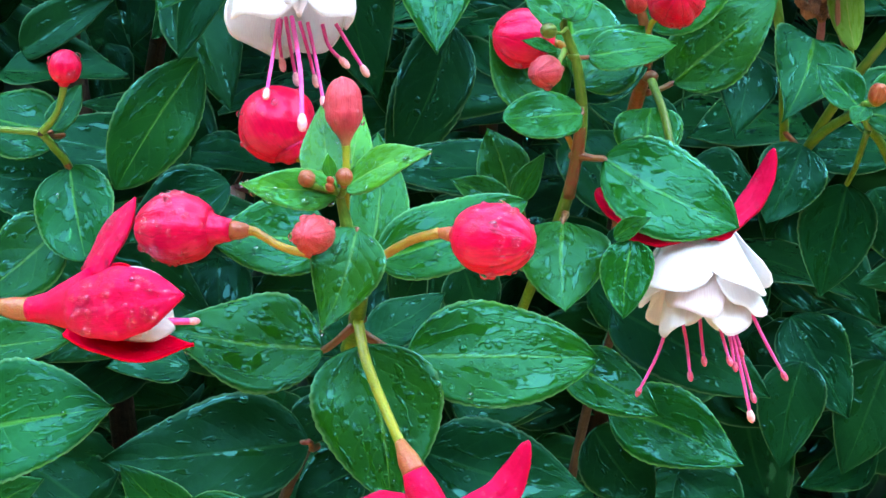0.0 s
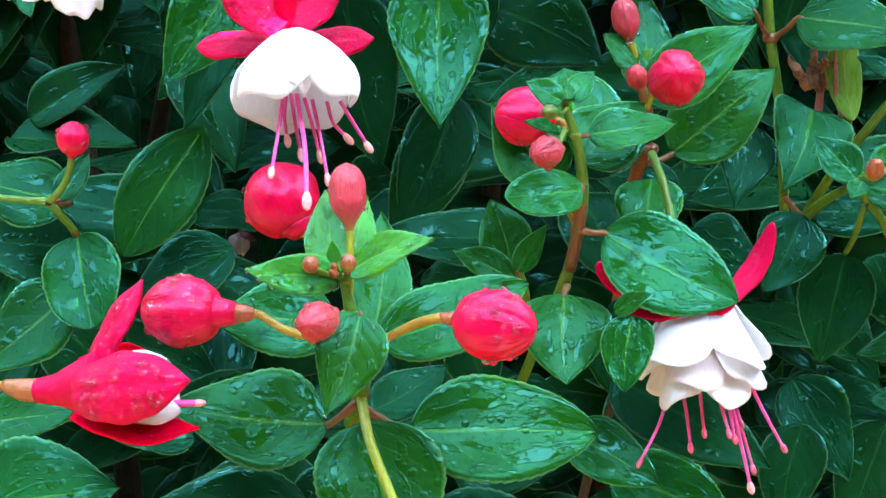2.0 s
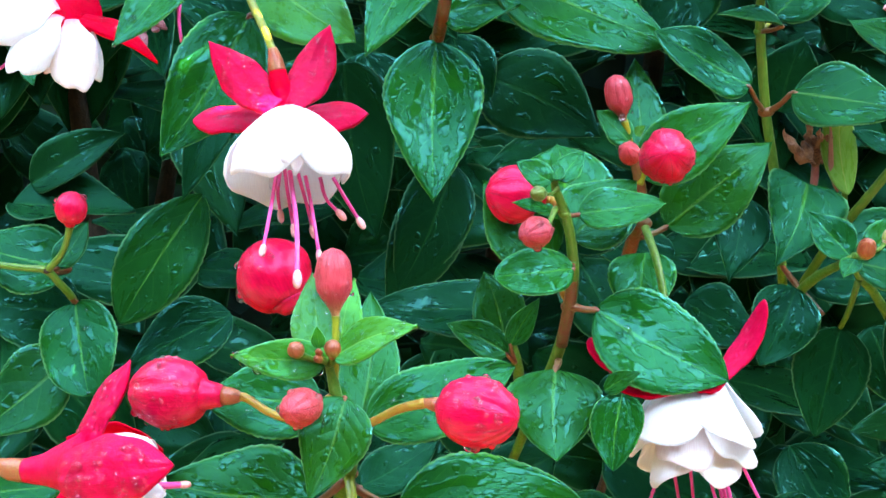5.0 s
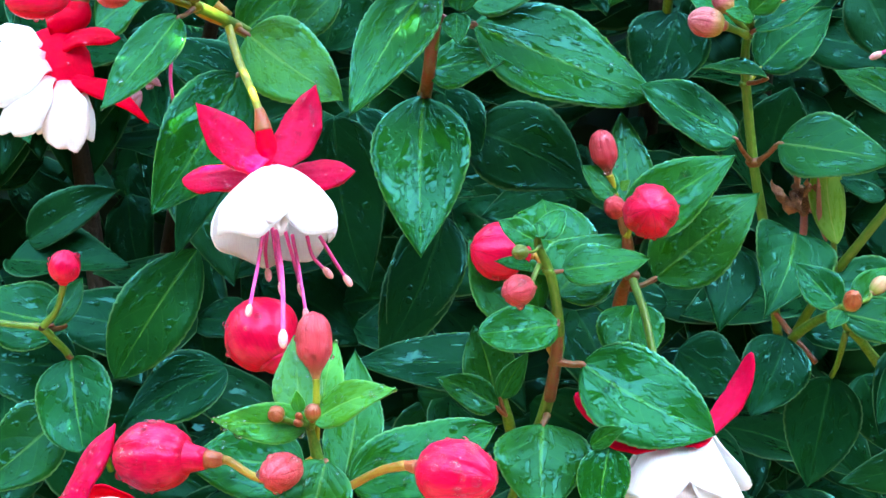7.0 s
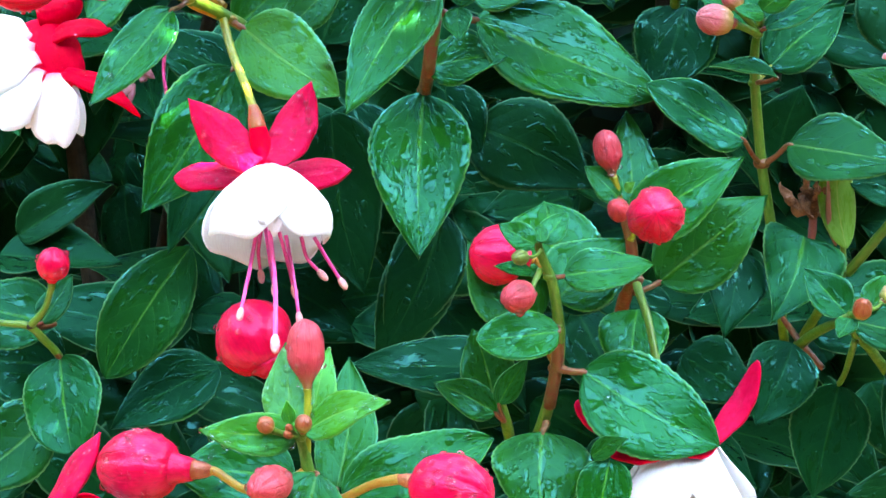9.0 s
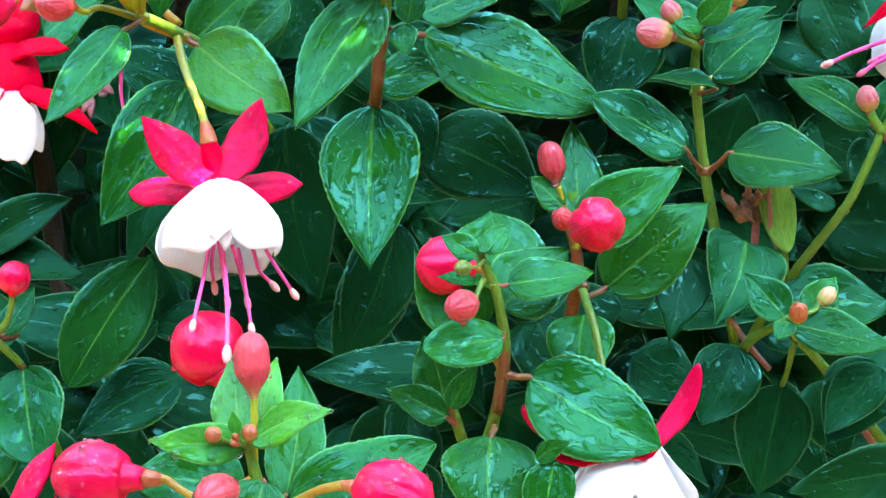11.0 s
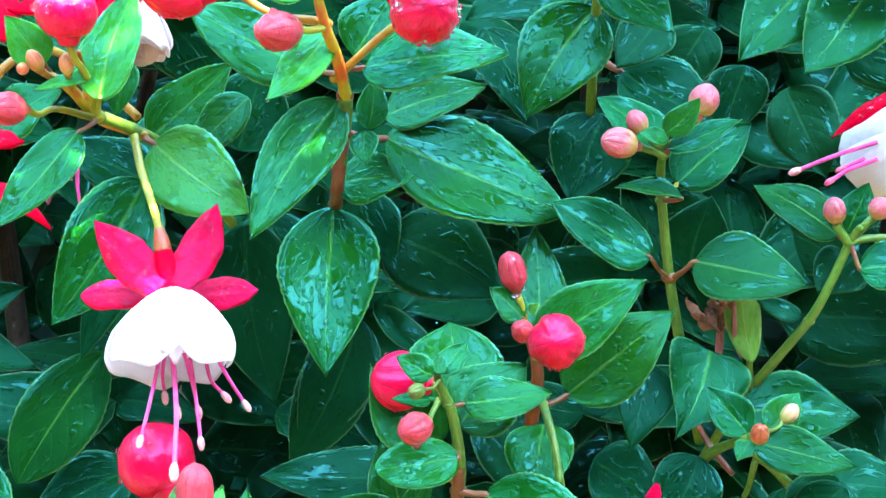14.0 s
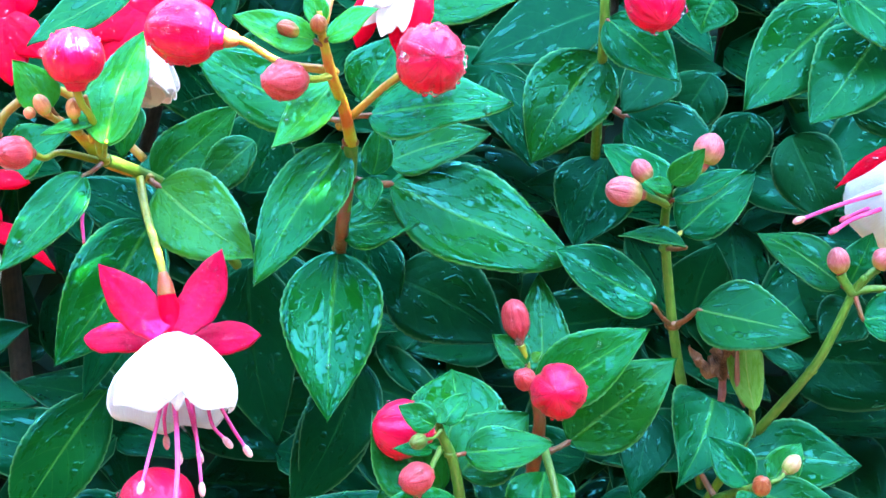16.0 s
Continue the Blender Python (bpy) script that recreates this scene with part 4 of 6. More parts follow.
leaf(middle, (0.0450, 0.0050, 0.9365), (0.0830, -0.0020, 0.9182), 0.0290, LEAF_DEEP, drops=5, roll=5, widest=0.4, stalk=(0.0373, 0.0040, 0.9371))
leaf(middle, (0.0343, 0.0120, 0.9179), (0.0354, 0.0000, 0.8924), 0.0286, LEAF_MID, roll=-5, stalk=(0.0353, 0.0160, 0.9200))
leaf(middle, (0.0526, -0.0060, 0.9135), (0.0506, -0.0100, 0.8921), 0.0151, LEAF_DEEP, blunt=0.45)
leaf(middle, (0.0476, 0.0120, 0.9117), (0.0581, 0.0100, 0.9175), 0.0064, LEAF_SHADED)
leaf(middle, (0.0367, -0.0100, 0.9483), (0.0147, -0.0200, 0.9452), 0.0142, LEAF_MID, droop=0.15, roll=-4, blunt=0.45, widest=0.45, stalk=(0.0365, -0.0080, 0.9497))
leaf(middle, (0.0308, 0.0000, 0.9501), (0.0100, 0.0000, 0.9723), 0.0230, LEAF_MID)
leaf(middle, (0.0374, -0.0120, 0.9638), (0.0615, -0.0120, 0.9679), 0.0140, LEAF_MID, roll=-6, droop=0.28, stalk=(0.0335, -0.0150, 0.9631))
leaf(middle, (0.0311, -0.0220, 0.9723), (0.0376, -0.0180, 0.9808), 0.0075, LEAF_MID, roll=0)
leaf(middle, (0.0288, -0.0240, 0.9717), (0.0189, -0.0260, 0.9767), 0.0080, LEAF_MID)
leaf(middle, (0.0303, -0.0240, 0.9725), (0.0305, -0.0200, 0.9776), 0.0043, LEAF_MID)
leaf(middle, (0.0284, -0.0180, 0.9648), (0.0183, -0.0300, 0.9656), 0.0046, LEAF_MID)
leaf(middle, (0.0345, 0.0000, 0.9617), (0.0315, 0.0150, 0.9850), 0.0309, LEAF_MID, blunt=0.5, droop=0.1)
leaf(middle, (0.0362, -0.0030, 0.9570), (0.0548, 0.0050, 0.9741), 0.0230, LEAF_MID, droop=0.1)
leaf(middle, (0.0368, 0.0120, 0.9550), (0.0581, 0.0200, 0.9642), 0.0153, LEAF_SHADED)
leaf(middle, (0.0202, 0.0350, 0.9200), (0.0009, 0.0300, 0.9289), 0.0117, LEAF_MID, stalk=(0.0230, 0.0400, 0.9170))
leaf(middle, (0.0210, 0.0350, 0.9227), (0.0293, 0.0300, 0.9381), 0.0082, LEAF_MID, roll=30, stalk=(0.0230, 0.0400, 0.9170))
leaf(middle, (0.0191, 0.0370, 0.9252), (0.0117, 0.0400, 0.9453), 0.0172, LEAF_MID)
stem(middle, [(0.0265, 0.0800, 0.9002), (0.0240, 0.0450, 0.9147), (0.0209, 0.0370, 0.9252)], [0.00186, 0.00186, 0.00130], STEM_GREEN, "side_shoot")
stem(middle, [(0.0369, 0.0060, 0.9372), (0.0342, 0.0040, 0.9419), (0.0318, 0.0000, 0.9453)], [0.00099, 0.00083, 0.00083], PEDICEL_RED, "petiole")

behind = thing("fuchsia_branch", (0.0611, 0.0900, 0.9362), "reddish fuchsia stem with leaves and round buds", "branch", "fuchsia branches")
stem(behind, [(0.0624, 0.1200, 0.9049), (0.0600, 0.0800, 0.9446), (0.0594, 0.0450, 0.9606), (0.0590, 0.0300, 0.9713), (0.0557, 0.0240, 0.9814), (0.0531, 0.0220, 0.9873)], [0.00241, 0.00241, 0.00223, 0.00186, 0.00149, 0.00093], STEM_RED)
node_ring(behind, (0.0609, 0.0360, 0.9629), 0.00268, STEM_RED)
stem(behind, [(0.0607, 0.0360, 0.9632), (0.0623, 0.0320, 0.9582), (0.0648, 0.0280, 0.9505), (0.0677, 0.0240, 0.9370)], [0.00141, 0.00132, 0.00123, 0.00123], STEM_GREEN, "flower_stalk")
leaf(behind, (0.0579, 0.0280, 0.9778), (0.0894, 0.0200, 1.0006), 0.0215, LEAF_MID, drops=10, roll=-4, face=(0.0000, -1.0000, 0.4000), stalk=(0.0564, 0.0270, 0.9795))
leaf(behind, (0.0592, 0.0350, 0.9793), (0.0562, 0.0450, 1.0153), 0.0180, LEAF_MID, droop=-0.05)
leaf(behind, (0.0535, 0.0200, 0.9870), (0.0432, 0.0180, 0.9958), 0.0103, LEAF_MID, stalk=(0.0532, 0.0210, 0.9873))
leaf(behind, (0.0550, 0.0180, 0.9889), (0.0576, 0.0160, 0.9917), 0.0034, LEAF_LIGHT)
leaf(behind, (0.0698, 0.0500, 0.9624), (0.1024, 0.0500, 0.9914), 0.0262, LEAF_MID, droop=0.1, stalk=(0.0612, 0.0460, 0.9585))
leaf(behind, (0.0968, 0.0600, 0.9731), (0.0908, 0.0500, 0.9453), 0.0205, LEAF_SHADED, widest=0.3)
leaf(behind, (0.0623, 0.0400, 0.9536), (0.0615, 0.0300, 0.9325), 0.0214, LEAF_MID, blunt=0.5)
leaf(behind, (0.0783, 0.0900, 0.9529), (0.0443, 0.0900, 0.9595), 0.0180, LEAF_SHADED)
leaf(behind, (0.0828, 0.0900, 0.9371), (0.1080, 0.0850, 0.9247), 0.0259, LEAF_SHADED)

under = thing("fuchsia_branch", (0.0792, 0.0900, 0.8566), "shaded lower fuchsia branch with dark drooping leaves", "branch", "fuchsia branches")
stem(under, [(0.0480, 0.1200, 0.8082), (0.0517, 0.0900, 0.8514), (0.0552, 0.0600, 0.8788), (0.0571, 0.0500, 0.8909)], [0.00174, 0.00174, 0.00154, 0.00116], STEM_OLD)
leaf(under, (0.0378, 0.0240, 0.8751), (0.0666, 0.0210, 0.8600), 0.0200, LEAF_DEEP, droop=0.1)
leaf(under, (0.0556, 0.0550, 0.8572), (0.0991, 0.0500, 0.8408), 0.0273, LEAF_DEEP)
leaf(under, (0.0533, 0.0400, 0.8907), (0.0999, 0.0220, 0.8667), 0.0286, LEAF_SHADED, droop=0.1)
leaf(under, (0.1334, 0.1200, 0.8670), (0.1259, 0.1150, 0.8275), 0.0250, LEAF_SHADED)
leaf(under, (0.1307, 0.1300, 0.8828), (0.1526, 0.1250, 0.8459), 0.0297, LEAF_SHADED)
leaf(under, (0.1674, 0.1300, 0.8672), (0.1517, 0.1250, 0.8244), 0.0297, LEAF_SHADED)
leaf(under, (0.0795, 0.0600, 0.8349), (0.1047, 0.0600, 0.8153), 0.0259, LEAF_SHADED)
leaf(under, (0.0520, 0.0700, 0.8470), (0.0734, 0.0650, 0.8222), 0.0263, LEAF_SHADED)
leaf(under, (0.0060, 0.0600, 0.9009), (0.0143, 0.0600, 0.8789), 0.0203, LEAF_SHADED)
leaf(under, (0.0475, -0.0060, 0.9142), (0.0566, -0.0120, 0.9204), 0.0060, LEAF_DEEP)
leaf(under, (0.0506, 0.0200, 0.9122), (0.0465, 0.0200, 0.9049), 0.0074, LEAF_SHADED)

tall = thing("fuchsia_branch", (0.1127, 0.0900, 0.9653), "tall slender fuchsia shoot with paired leaves", "branch", "fuchsia branches")
stem(tall, [(0.1252, 0.1300, 0.9411), (0.1090, 0.0700, 0.9745), (0.1051, 0.0620, 0.9860), (0.1011, 0.0570, 1.0016), (0.0969, 0.0480, 1.0204), (0.0944, 0.0400, 1.0325), (0.0938, 0.0330, 1.0391), (0.0941, 0.0280, 1.0457)], [0.00175, 0.00175, 0.00175, 0.00166, 0.00157, 0.00148, 0.00129, 0.00092], STEM_GREEN)
node_ring(tall, (0.1011, 0.0570, 1.0016), 0.00276, STEM_RED)
node_ring(tall, (0.0955, 0.0450, 1.0256), 0.00197, STEM_GREEN)
node_ring(tall, (0.0938, 0.0320, 1.0387), 0.00174, STEM_GREEN)
leaf(tall, (0.0930, 0.0420, 1.0076), (0.0609, 0.0320, 1.0226), 0.0207, LEAF_PLAIN, roll=8, widest=0.4, stalk=(0.1007, 0.0570, 1.0014))
leaf(tall, (0.1071, 0.0460, 1.0071), (0.1402, 0.0330, 1.0013), 0.0247, LEAF_PLAIN, roll=0, face=(0.0000, -1.0000, 0.4000), stalk=(0.1015, 0.0570, 1.0011))
leaf(tall, (0.1114, 0.0850, 1.0045), (0.1173, 0.0800, 1.0300), 0.0252, LEAF_SHADED)
leaf(tall, (0.1006, 0.0340, 1.0263), (0.0794, 0.0300, 1.0279), 0.0090, LEAF_PLAIN, fold=0.5, roll=25, stalk=(0.0960, 0.0440, 1.0256))
leaf(tall, (0.1007, 0.0480, 1.0314), (0.1239, 0.0520, 1.0522), 0.0203, LEAF_PLAIN, stalk_material=PEDICEL, stalk=(0.0961, 0.0450, 1.0260))
leaf(tall, (0.0951, 0.0280, 1.0402), (0.1152, 0.0200, 1.0498), 0.0099, LEAF_PLAIN, roll=-18, droop=0.15, stalk=(0.0942, 0.0310, 1.0393))
leaf(tall, (0.0943, 0.0360, 1.0419), (0.0737, 0.0440, 1.0571), 0.0163, LEAF_PLAIN)
leaf(tall, (0.0940, 0.0240, 1.0433), (0.0847, 0.0200, 1.0441), 0.0061, LEAF_MID)
leaf(tall, (0.0933, 0.0240, 1.0445), (0.1025, 0.0200, 1.0554), 0.0088, LEAF_MID, roll=15)
leaf(tall, (0.0933, 0.0250, 1.0457), (0.0937, 0.0240, 1.0487), 0.0024, LEAF_MID)
leaf(tall, (0.0854, 0.0950, 1.0733), (0.1247, 0.0900, 1.0545), 0.0317, LEAF_SHADED, stalk=(0.0800, 0.1000, 1.0766))
leaf(tall, (0.0796, 0.1000, 1.0584), (0.0700, 0.0950, 1.0253), 0.0300, LEAF_SHADED)
leaf(tall, (0.1153, 0.0550, 0.9788), (0.1033, 0.0430, 0.9503), 0.0282, LEAF_PLAIN, face=(0.1000, -1.0000, 0.2000), fold=0.25, widest=0.18, blunt=0.3)

lean = thing("fuchsia_branch", (0.1299, 0.0900, 0.9548), "green fuchsia branch leaning outward with small buds", "branch", "fuchsia branches")
stem(lean, [(0.1258, 0.1300, 0.9327), (0.1306, 0.0850, 0.9593), (0.1388, 0.0650, 0.9771), (0.1467, 0.0550, 0.9911), (0.1511, 0.0500, 1.0025), (0.1555, 0.0460, 1.0157), (0.1576, 0.0420, 1.0208)], [0.00169, 0.00169, 0.00160, 0.00150, 0.00141, 0.00132, 0.00094], STEM_GREEN)
stem(lean, [(0.1555, 0.0460, 1.0157), (0.1607, 0.0460, 1.0172), (0.1724, 0.0500, 1.0183)], [0.00144, 0.00126, 0.00108], STEM_GREEN, "side_shoot")
node_ring(lean, (0.1551, 0.0460, 1.0154), 0.00179, STEM_GREEN)
node_ring(lean, (0.1463, 0.0560, 0.9900), 0.00202, STEM_GREEN)
leaf(lean, (0.1528, 0.0500, 1.0179), (0.1266, 0.0600, 1.0333), 0.0179, LEAF_PLAIN, roll=10, stalk=(0.1551, 0.0460, 1.0154))
leaf(lean, (0.1616, 0.0650, 1.0111), (0.1495, 0.0600, 0.9999), 0.0186, LEAF_SHADED, blunt=0.45)
leaf(lean, (0.1586, 0.0440, 1.0076), (0.1786, 0.0400, 1.0100), 0.0171, LEAF_PLAIN, stalk=(0.1558, 0.0460, 1.0154))
leaf(lean, (0.1554, 0.0500, 1.0190), (0.1616, 0.0500, 1.0352), 0.0127, LEAF_PLAIN)
leaf(lean, (0.1434, 0.0550, 0.9913), (0.1283, 0.0550, 0.9968), 0.0070, LEAF_SHADED)

rightb = thing("fuchsia_branch", (0.1351, 0.0800, 0.9313), "low side branch with broad green leaves and tiny buds", "branch", "fuchsia branches")
stem(rightb, [(0.1739, 0.1000, 0.9102), (0.1477, 0.0600, 0.9326), (0.1328, 0.0350, 0.9449), (0.1254, 0.0250, 0.9500), (0.1224, 0.0200, 0.9564)], [0.00181, 0.00163, 0.00145, 0.00127, 0.00091], STEM_GREEN)
stem(rightb, [(0.1197, 0.1100, 0.9514), (0.1241, 0.0950, 0.9428), (0.1310, 0.0900, 0.9347)], [0.00101, 0.00121, 0.00101], STEM_RED, "old_stem")
stem(rightb, [(0.1615, 0.0900, 0.9183), (0.1639, 0.0850, 0.9143), (0.1735, 0.0900, 0.9020)], [0.00099, 0.00119, 0.00119], STEM_RED, "old_stem")
stem(rightb, [(0.1138, 0.0800, 0.9343), (0.1169, 0.0500, 0.9471), (0.1229, 0.0220, 0.9553)], [0.00164, 0.00164, 0.00128], STEM_GREEN, "side_shoot")
leaf(rightb, (0.1242, 0.0240, 0.9539), (0.1547, 0.0220, 0.9483), 0.0151, LEAF_PLAIN, droop=0.08, face=(0.0000, -1.0000, 0.4000), stalk=(0.1240, 0.0250, 0.9508))
leaf(rightb, (0.1294, 0.0700, 0.9585), (0.1696, 0.0750, 0.9586), 0.0256, LEAF_PLAIN, droop=0.1, face=(0.0000, -1.0000, 0.3000))
leaf(rightb, (0.1232, 0.0280, 0.9557), (0.1111, 0.0330, 0.9686), 0.0129, LEAF_PLAIN, fold=0.3, roll=-10)
leaf(rightb, (0.1304, 0.0300, 0.9567), (0.1395, 0.0340, 0.9686), 0.0112, LEAF_MID)
leaf(rightb, (0.1217, 0.0160, 0.9550), (0.1175, 0.0120, 0.9494), 0.0067, LEAF_MID, roll=20)
leaf(rightb, (0.1284, 0.0550, 0.9324), (0.1230, 0.0600, 0.8953), 0.0250, LEAF_SHADED, stalk_material=STEM_GREEN, stalk=(0.1254, 0.0250, 0.9483))
leaf(rightb, (0.1133, 0.0550, 0.9446), (0.1019, 0.0500, 0.9189), 0.0224, LEAF_SHADED, blunt=0.5)
leaf(rightb, (0.1551, 0.0400, 0.9418), (0.1391, 0.0350, 0.9163), 0.0230, LEAF_SHADED, fold=0.3)
leaf(rightb, (0.1513, 0.0600, 0.9355), (0.1880, 0.0600, 0.9361), 0.0242, LEAF_SHADED, stalk_material=STEM_GREEN, stalk=(0.1328, 0.0350, 0.9449))
leaf(rightb, (0.1447, 0.0800, 0.9317), (0.1554, 0.0800, 0.9051), 0.0233, LEAF_SHADED)
leaf(rightb, (0.1682, 0.0300, 0.9107), (0.1255, 0.0270, 0.9022), 0.0193, LEAF_SHADED, roll=-20)
leaf(rightb, (0.1534, 0.0300, 0.9414), (0.1369, 0.0300, 0.9199), 0.0158, LEAF_SHADED)

top = thing("fuchsia_branch", (-0.0054, 0.0300, 1.0149), "fuchsia shoot bright at its tip with wet leaves", "branch", "fuchsia branches")
stem(top, [(-0.0113, 0.0900, 0.9802), (-0.0087, 0.0580, 1.0116), (-0.0046, 0.0250, 1.0252), (-0.0026, 0.0150, 1.0400), (-0.0019, 0.0080, 1.0486)], [0.00177, 0.00194, 0.00194, 0.00212, 0.00212], STEM_GREEN)
stem(top, [(-0.0022, 0.0110, 1.0447), (-0.0019, 0.0080, 1.0486), (-0.0034, -0.0060, 1.0574), (-0.0058, -0.0180, 1.0643), (-0.0077, -0.0280, 1.0725), (-0.0090, -0.0300, 1.0796)], [0.00191, 0.00194, 0.00172, 0.00157, 0.00125, 0.00078], STEM_GOLD, "young_stem")
stem(top, [(-0.0073, 0.0470, 1.0166), (-0.0058, 0.0350, 1.0206), (-0.0045, 0.0240, 1.0252), (-0.0031, 0.0160, 1.0367)], [0.00199, 0.00208, 0.00208, 0.00216], STEM_RED, "reddened_bark")
node_ring(top, (-0.0022, 0.0080, 1.0491), 0.00262, STEM_RED)
node_ring(top, (-0.0035, 0.0150, 1.0383), 0.00234, STEM_RED)
node_ring(top, (-0.0058, -0.0180, 1.0654), 0.00200, PEDICEL_RED)
node_ring(top, (-0.0070, 0.0420, 1.0187), 0.00231, STEM_RED)
leaf(top, (0.0090, 0.0290, 1.0393), (0.0659, 0.0390, 1.0196), 0.0332, LEAF_DEEP, drops=14, roll=6, widest=0.4, stalk=(-0.0018, 0.0150, 1.0387))
leaf(top, (-0.0046, 0.0100, 1.0475), (-0.0248, -0.0090, 1.0056), 0.0209, LEAF_MID, drops=12, face=(0.2500, -1.0000, 0.3000), stalk=(-0.0025, 0.0080, 1.0486))
leaf(top, (-0.0051, 0.0300, 1.0245), (0.0186, 0.0250, 1.0279), 0.0172, LEAF_MID)
leaf(top, (0.0039, 0.0120, 1.0395), (0.0051, 0.0080, 1.0297), 0.0086, LEAF_MID)
leaf(top, (0.0046, 0.0130, 1.0403), (0.0054, 0.0150, 1.0560), 0.0097, LEAF_MID)
leaf(top, (-0.0070, 0.0400, 1.0177), (-0.0046, 0.0220, 0.9659), 0.0315, LEAF_DEEP, drops=4, blunt=0.6, stalk=(-0.0064, 0.0360, 1.0194))
leaf(top, (0.0037, 0.0000, 1.0566), (0.0441, -0.0140, 1.0607), 0.0231, LEAF_MID, drops=30, roll=0, stalk=(-0.0029, 0.0000, 1.0558))
leaf(top, (-0.0062, -0.0080, 1.0646), (-0.0214, -0.0160, 1.0436), 0.0131, LEAF_LIGHT, drops=8, stalk=(-0.0055, -0.0180, 1.0648))
leaf(top, (-0.0098, -0.0300, 1.0717), (-0.0300, -0.0400, 1.0754), 0.0114, LEAF_LIGHT, roll=-15, stalk=(-0.0077, -0.0270, 1.0711))
leaf(top, (-0.0062, -0.0300, 1.0725), (0.0072, -0.0360, 1.0803), 0.0106, LEAF_LIGHT, roll=-15, stalk=(-0.0077, -0.0270, 1.0719))
leaf(top, (-0.0086, -0.0300, 1.0758), (-0.0125, -0.0300, 1.0869), 0.0068, LEAF_LIGHT)
leaf(top, (-0.0103, 0.0050, 1.0560), (-0.0499, 0.0050, 1.0733), 0.0228, LEAF_MID, drops=14, stalk=(-0.0031, 0.0000, 1.0542))
leaf(top, (0.0077, 0.0350, 1.0467), (0.0383, 0.0300, 1.0568), 0.0191, LEAF_MID)
leaf(top, (0.0084, 0.0750, 1.0111), (0.0488, 0.0680, 0.9919), 0.0338, LEAF_SHADED, roll=5, stalk=(0.0029, 0.0780, 1.0126))
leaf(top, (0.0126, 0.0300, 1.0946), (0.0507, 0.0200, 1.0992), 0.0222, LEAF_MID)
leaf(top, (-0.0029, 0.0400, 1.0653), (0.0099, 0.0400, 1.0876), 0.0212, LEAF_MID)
leaf(top, (-0.0166, 0.0500, 1.0401), (-0.0005, 0.0500, 1.0193), 0.0163, LEAF_SHADED)
leaf(top, (-0.0436, 0.0700, 1.0361), (-0.0362, 0.0700, 1.0672), 0.0303, LEAF_SHADED)
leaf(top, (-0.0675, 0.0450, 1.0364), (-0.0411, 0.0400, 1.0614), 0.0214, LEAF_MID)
leaf(top, (-0.0026, 0.0700, 1.0236), (0.0106, 0.0700, 0.9979), 0.0227, LEAF_SHADED)
leaf(top, (-0.0374, 0.0550, 1.0115), (-0.0240, 0.0550, 0.9537), 0.0302, LEAF_SHADED)
leaf(top, (-0.0010, 0.0850, 0.9812), (-0.0186, 0.0800, 0.9339), 0.0262, LEAF_SHADED)

upper = thing("fuchsia_branch", (0.0745, 0.0900, 1.0869), "upper fuchsia branch with broad hanging leaves", "branch", "fuchsia branches")
stem(upper, [(0.0773, 0.1200, 1.0496), (0.0737, 0.0700, 1.0742), (0.0728, 0.0550, 1.0859), (0.0720, 0.0450, 1.0960), (0.0711, 0.0400, 1.1092)], [0.00187, 0.00169, 0.00169, 0.00169, 0.00150], STEM_GREEN)
leaf(upper, (0.0720, 0.0550, 1.0868), (0.0519, 0.0520, 1.0506), 0.0292, LEAF_DEEP, drops=3, face=(0.2000, -1.0000, 0.3000), stalk=(0.0726, 0.0540, 1.0881))
leaf(upper, (0.0728, 0.0420, 1.0963), (0.0954, 0.0350, 1.0772), 0.0197, LEAF_PLAIN, face=(-0.2000, -1.0000, 0.4000), stalk=(0.0722, 0.0460, 1.0953))
leaf(upper, (0.0750, 0.0850, 1.1087), (0.0302, 0.0800, 1.0854), 0.0320, LEAF_SHADED)
leaf(upper, (0.0372, 0.0750, 1.0822), (0.0525, 0.0700, 1.0510), 0.0219, LEAF_SHADED)
leaf(upper, (0.0978, 0.0900, 1.0923), (0.0828, 0.0850, 1.0729), 0.0216, LEAF_SHADED)
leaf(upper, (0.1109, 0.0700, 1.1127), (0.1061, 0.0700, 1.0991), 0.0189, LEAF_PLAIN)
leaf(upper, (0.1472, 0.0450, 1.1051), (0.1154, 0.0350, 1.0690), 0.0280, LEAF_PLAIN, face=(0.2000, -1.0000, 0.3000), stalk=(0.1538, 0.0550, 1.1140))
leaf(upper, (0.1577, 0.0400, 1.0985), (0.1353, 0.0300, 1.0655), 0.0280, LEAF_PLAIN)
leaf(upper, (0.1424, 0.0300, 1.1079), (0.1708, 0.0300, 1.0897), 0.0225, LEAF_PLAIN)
leaf(upper, (0.1264, 0.0800, 1.0750), (0.1203, 0.0800, 1.0495), 0.0212, LEAF_SHADED)
leaf(upper, (0.1152, 0.1000, 1.0910), (0.1029, 0.1000, 1.0639), 0.0221, LEAF_SHADED)
leaf(upper, (0.1445, 0.1000, 1.0706), (0.1603, 0.1000, 1.0395), 0.0282, LEAF_SHADED)

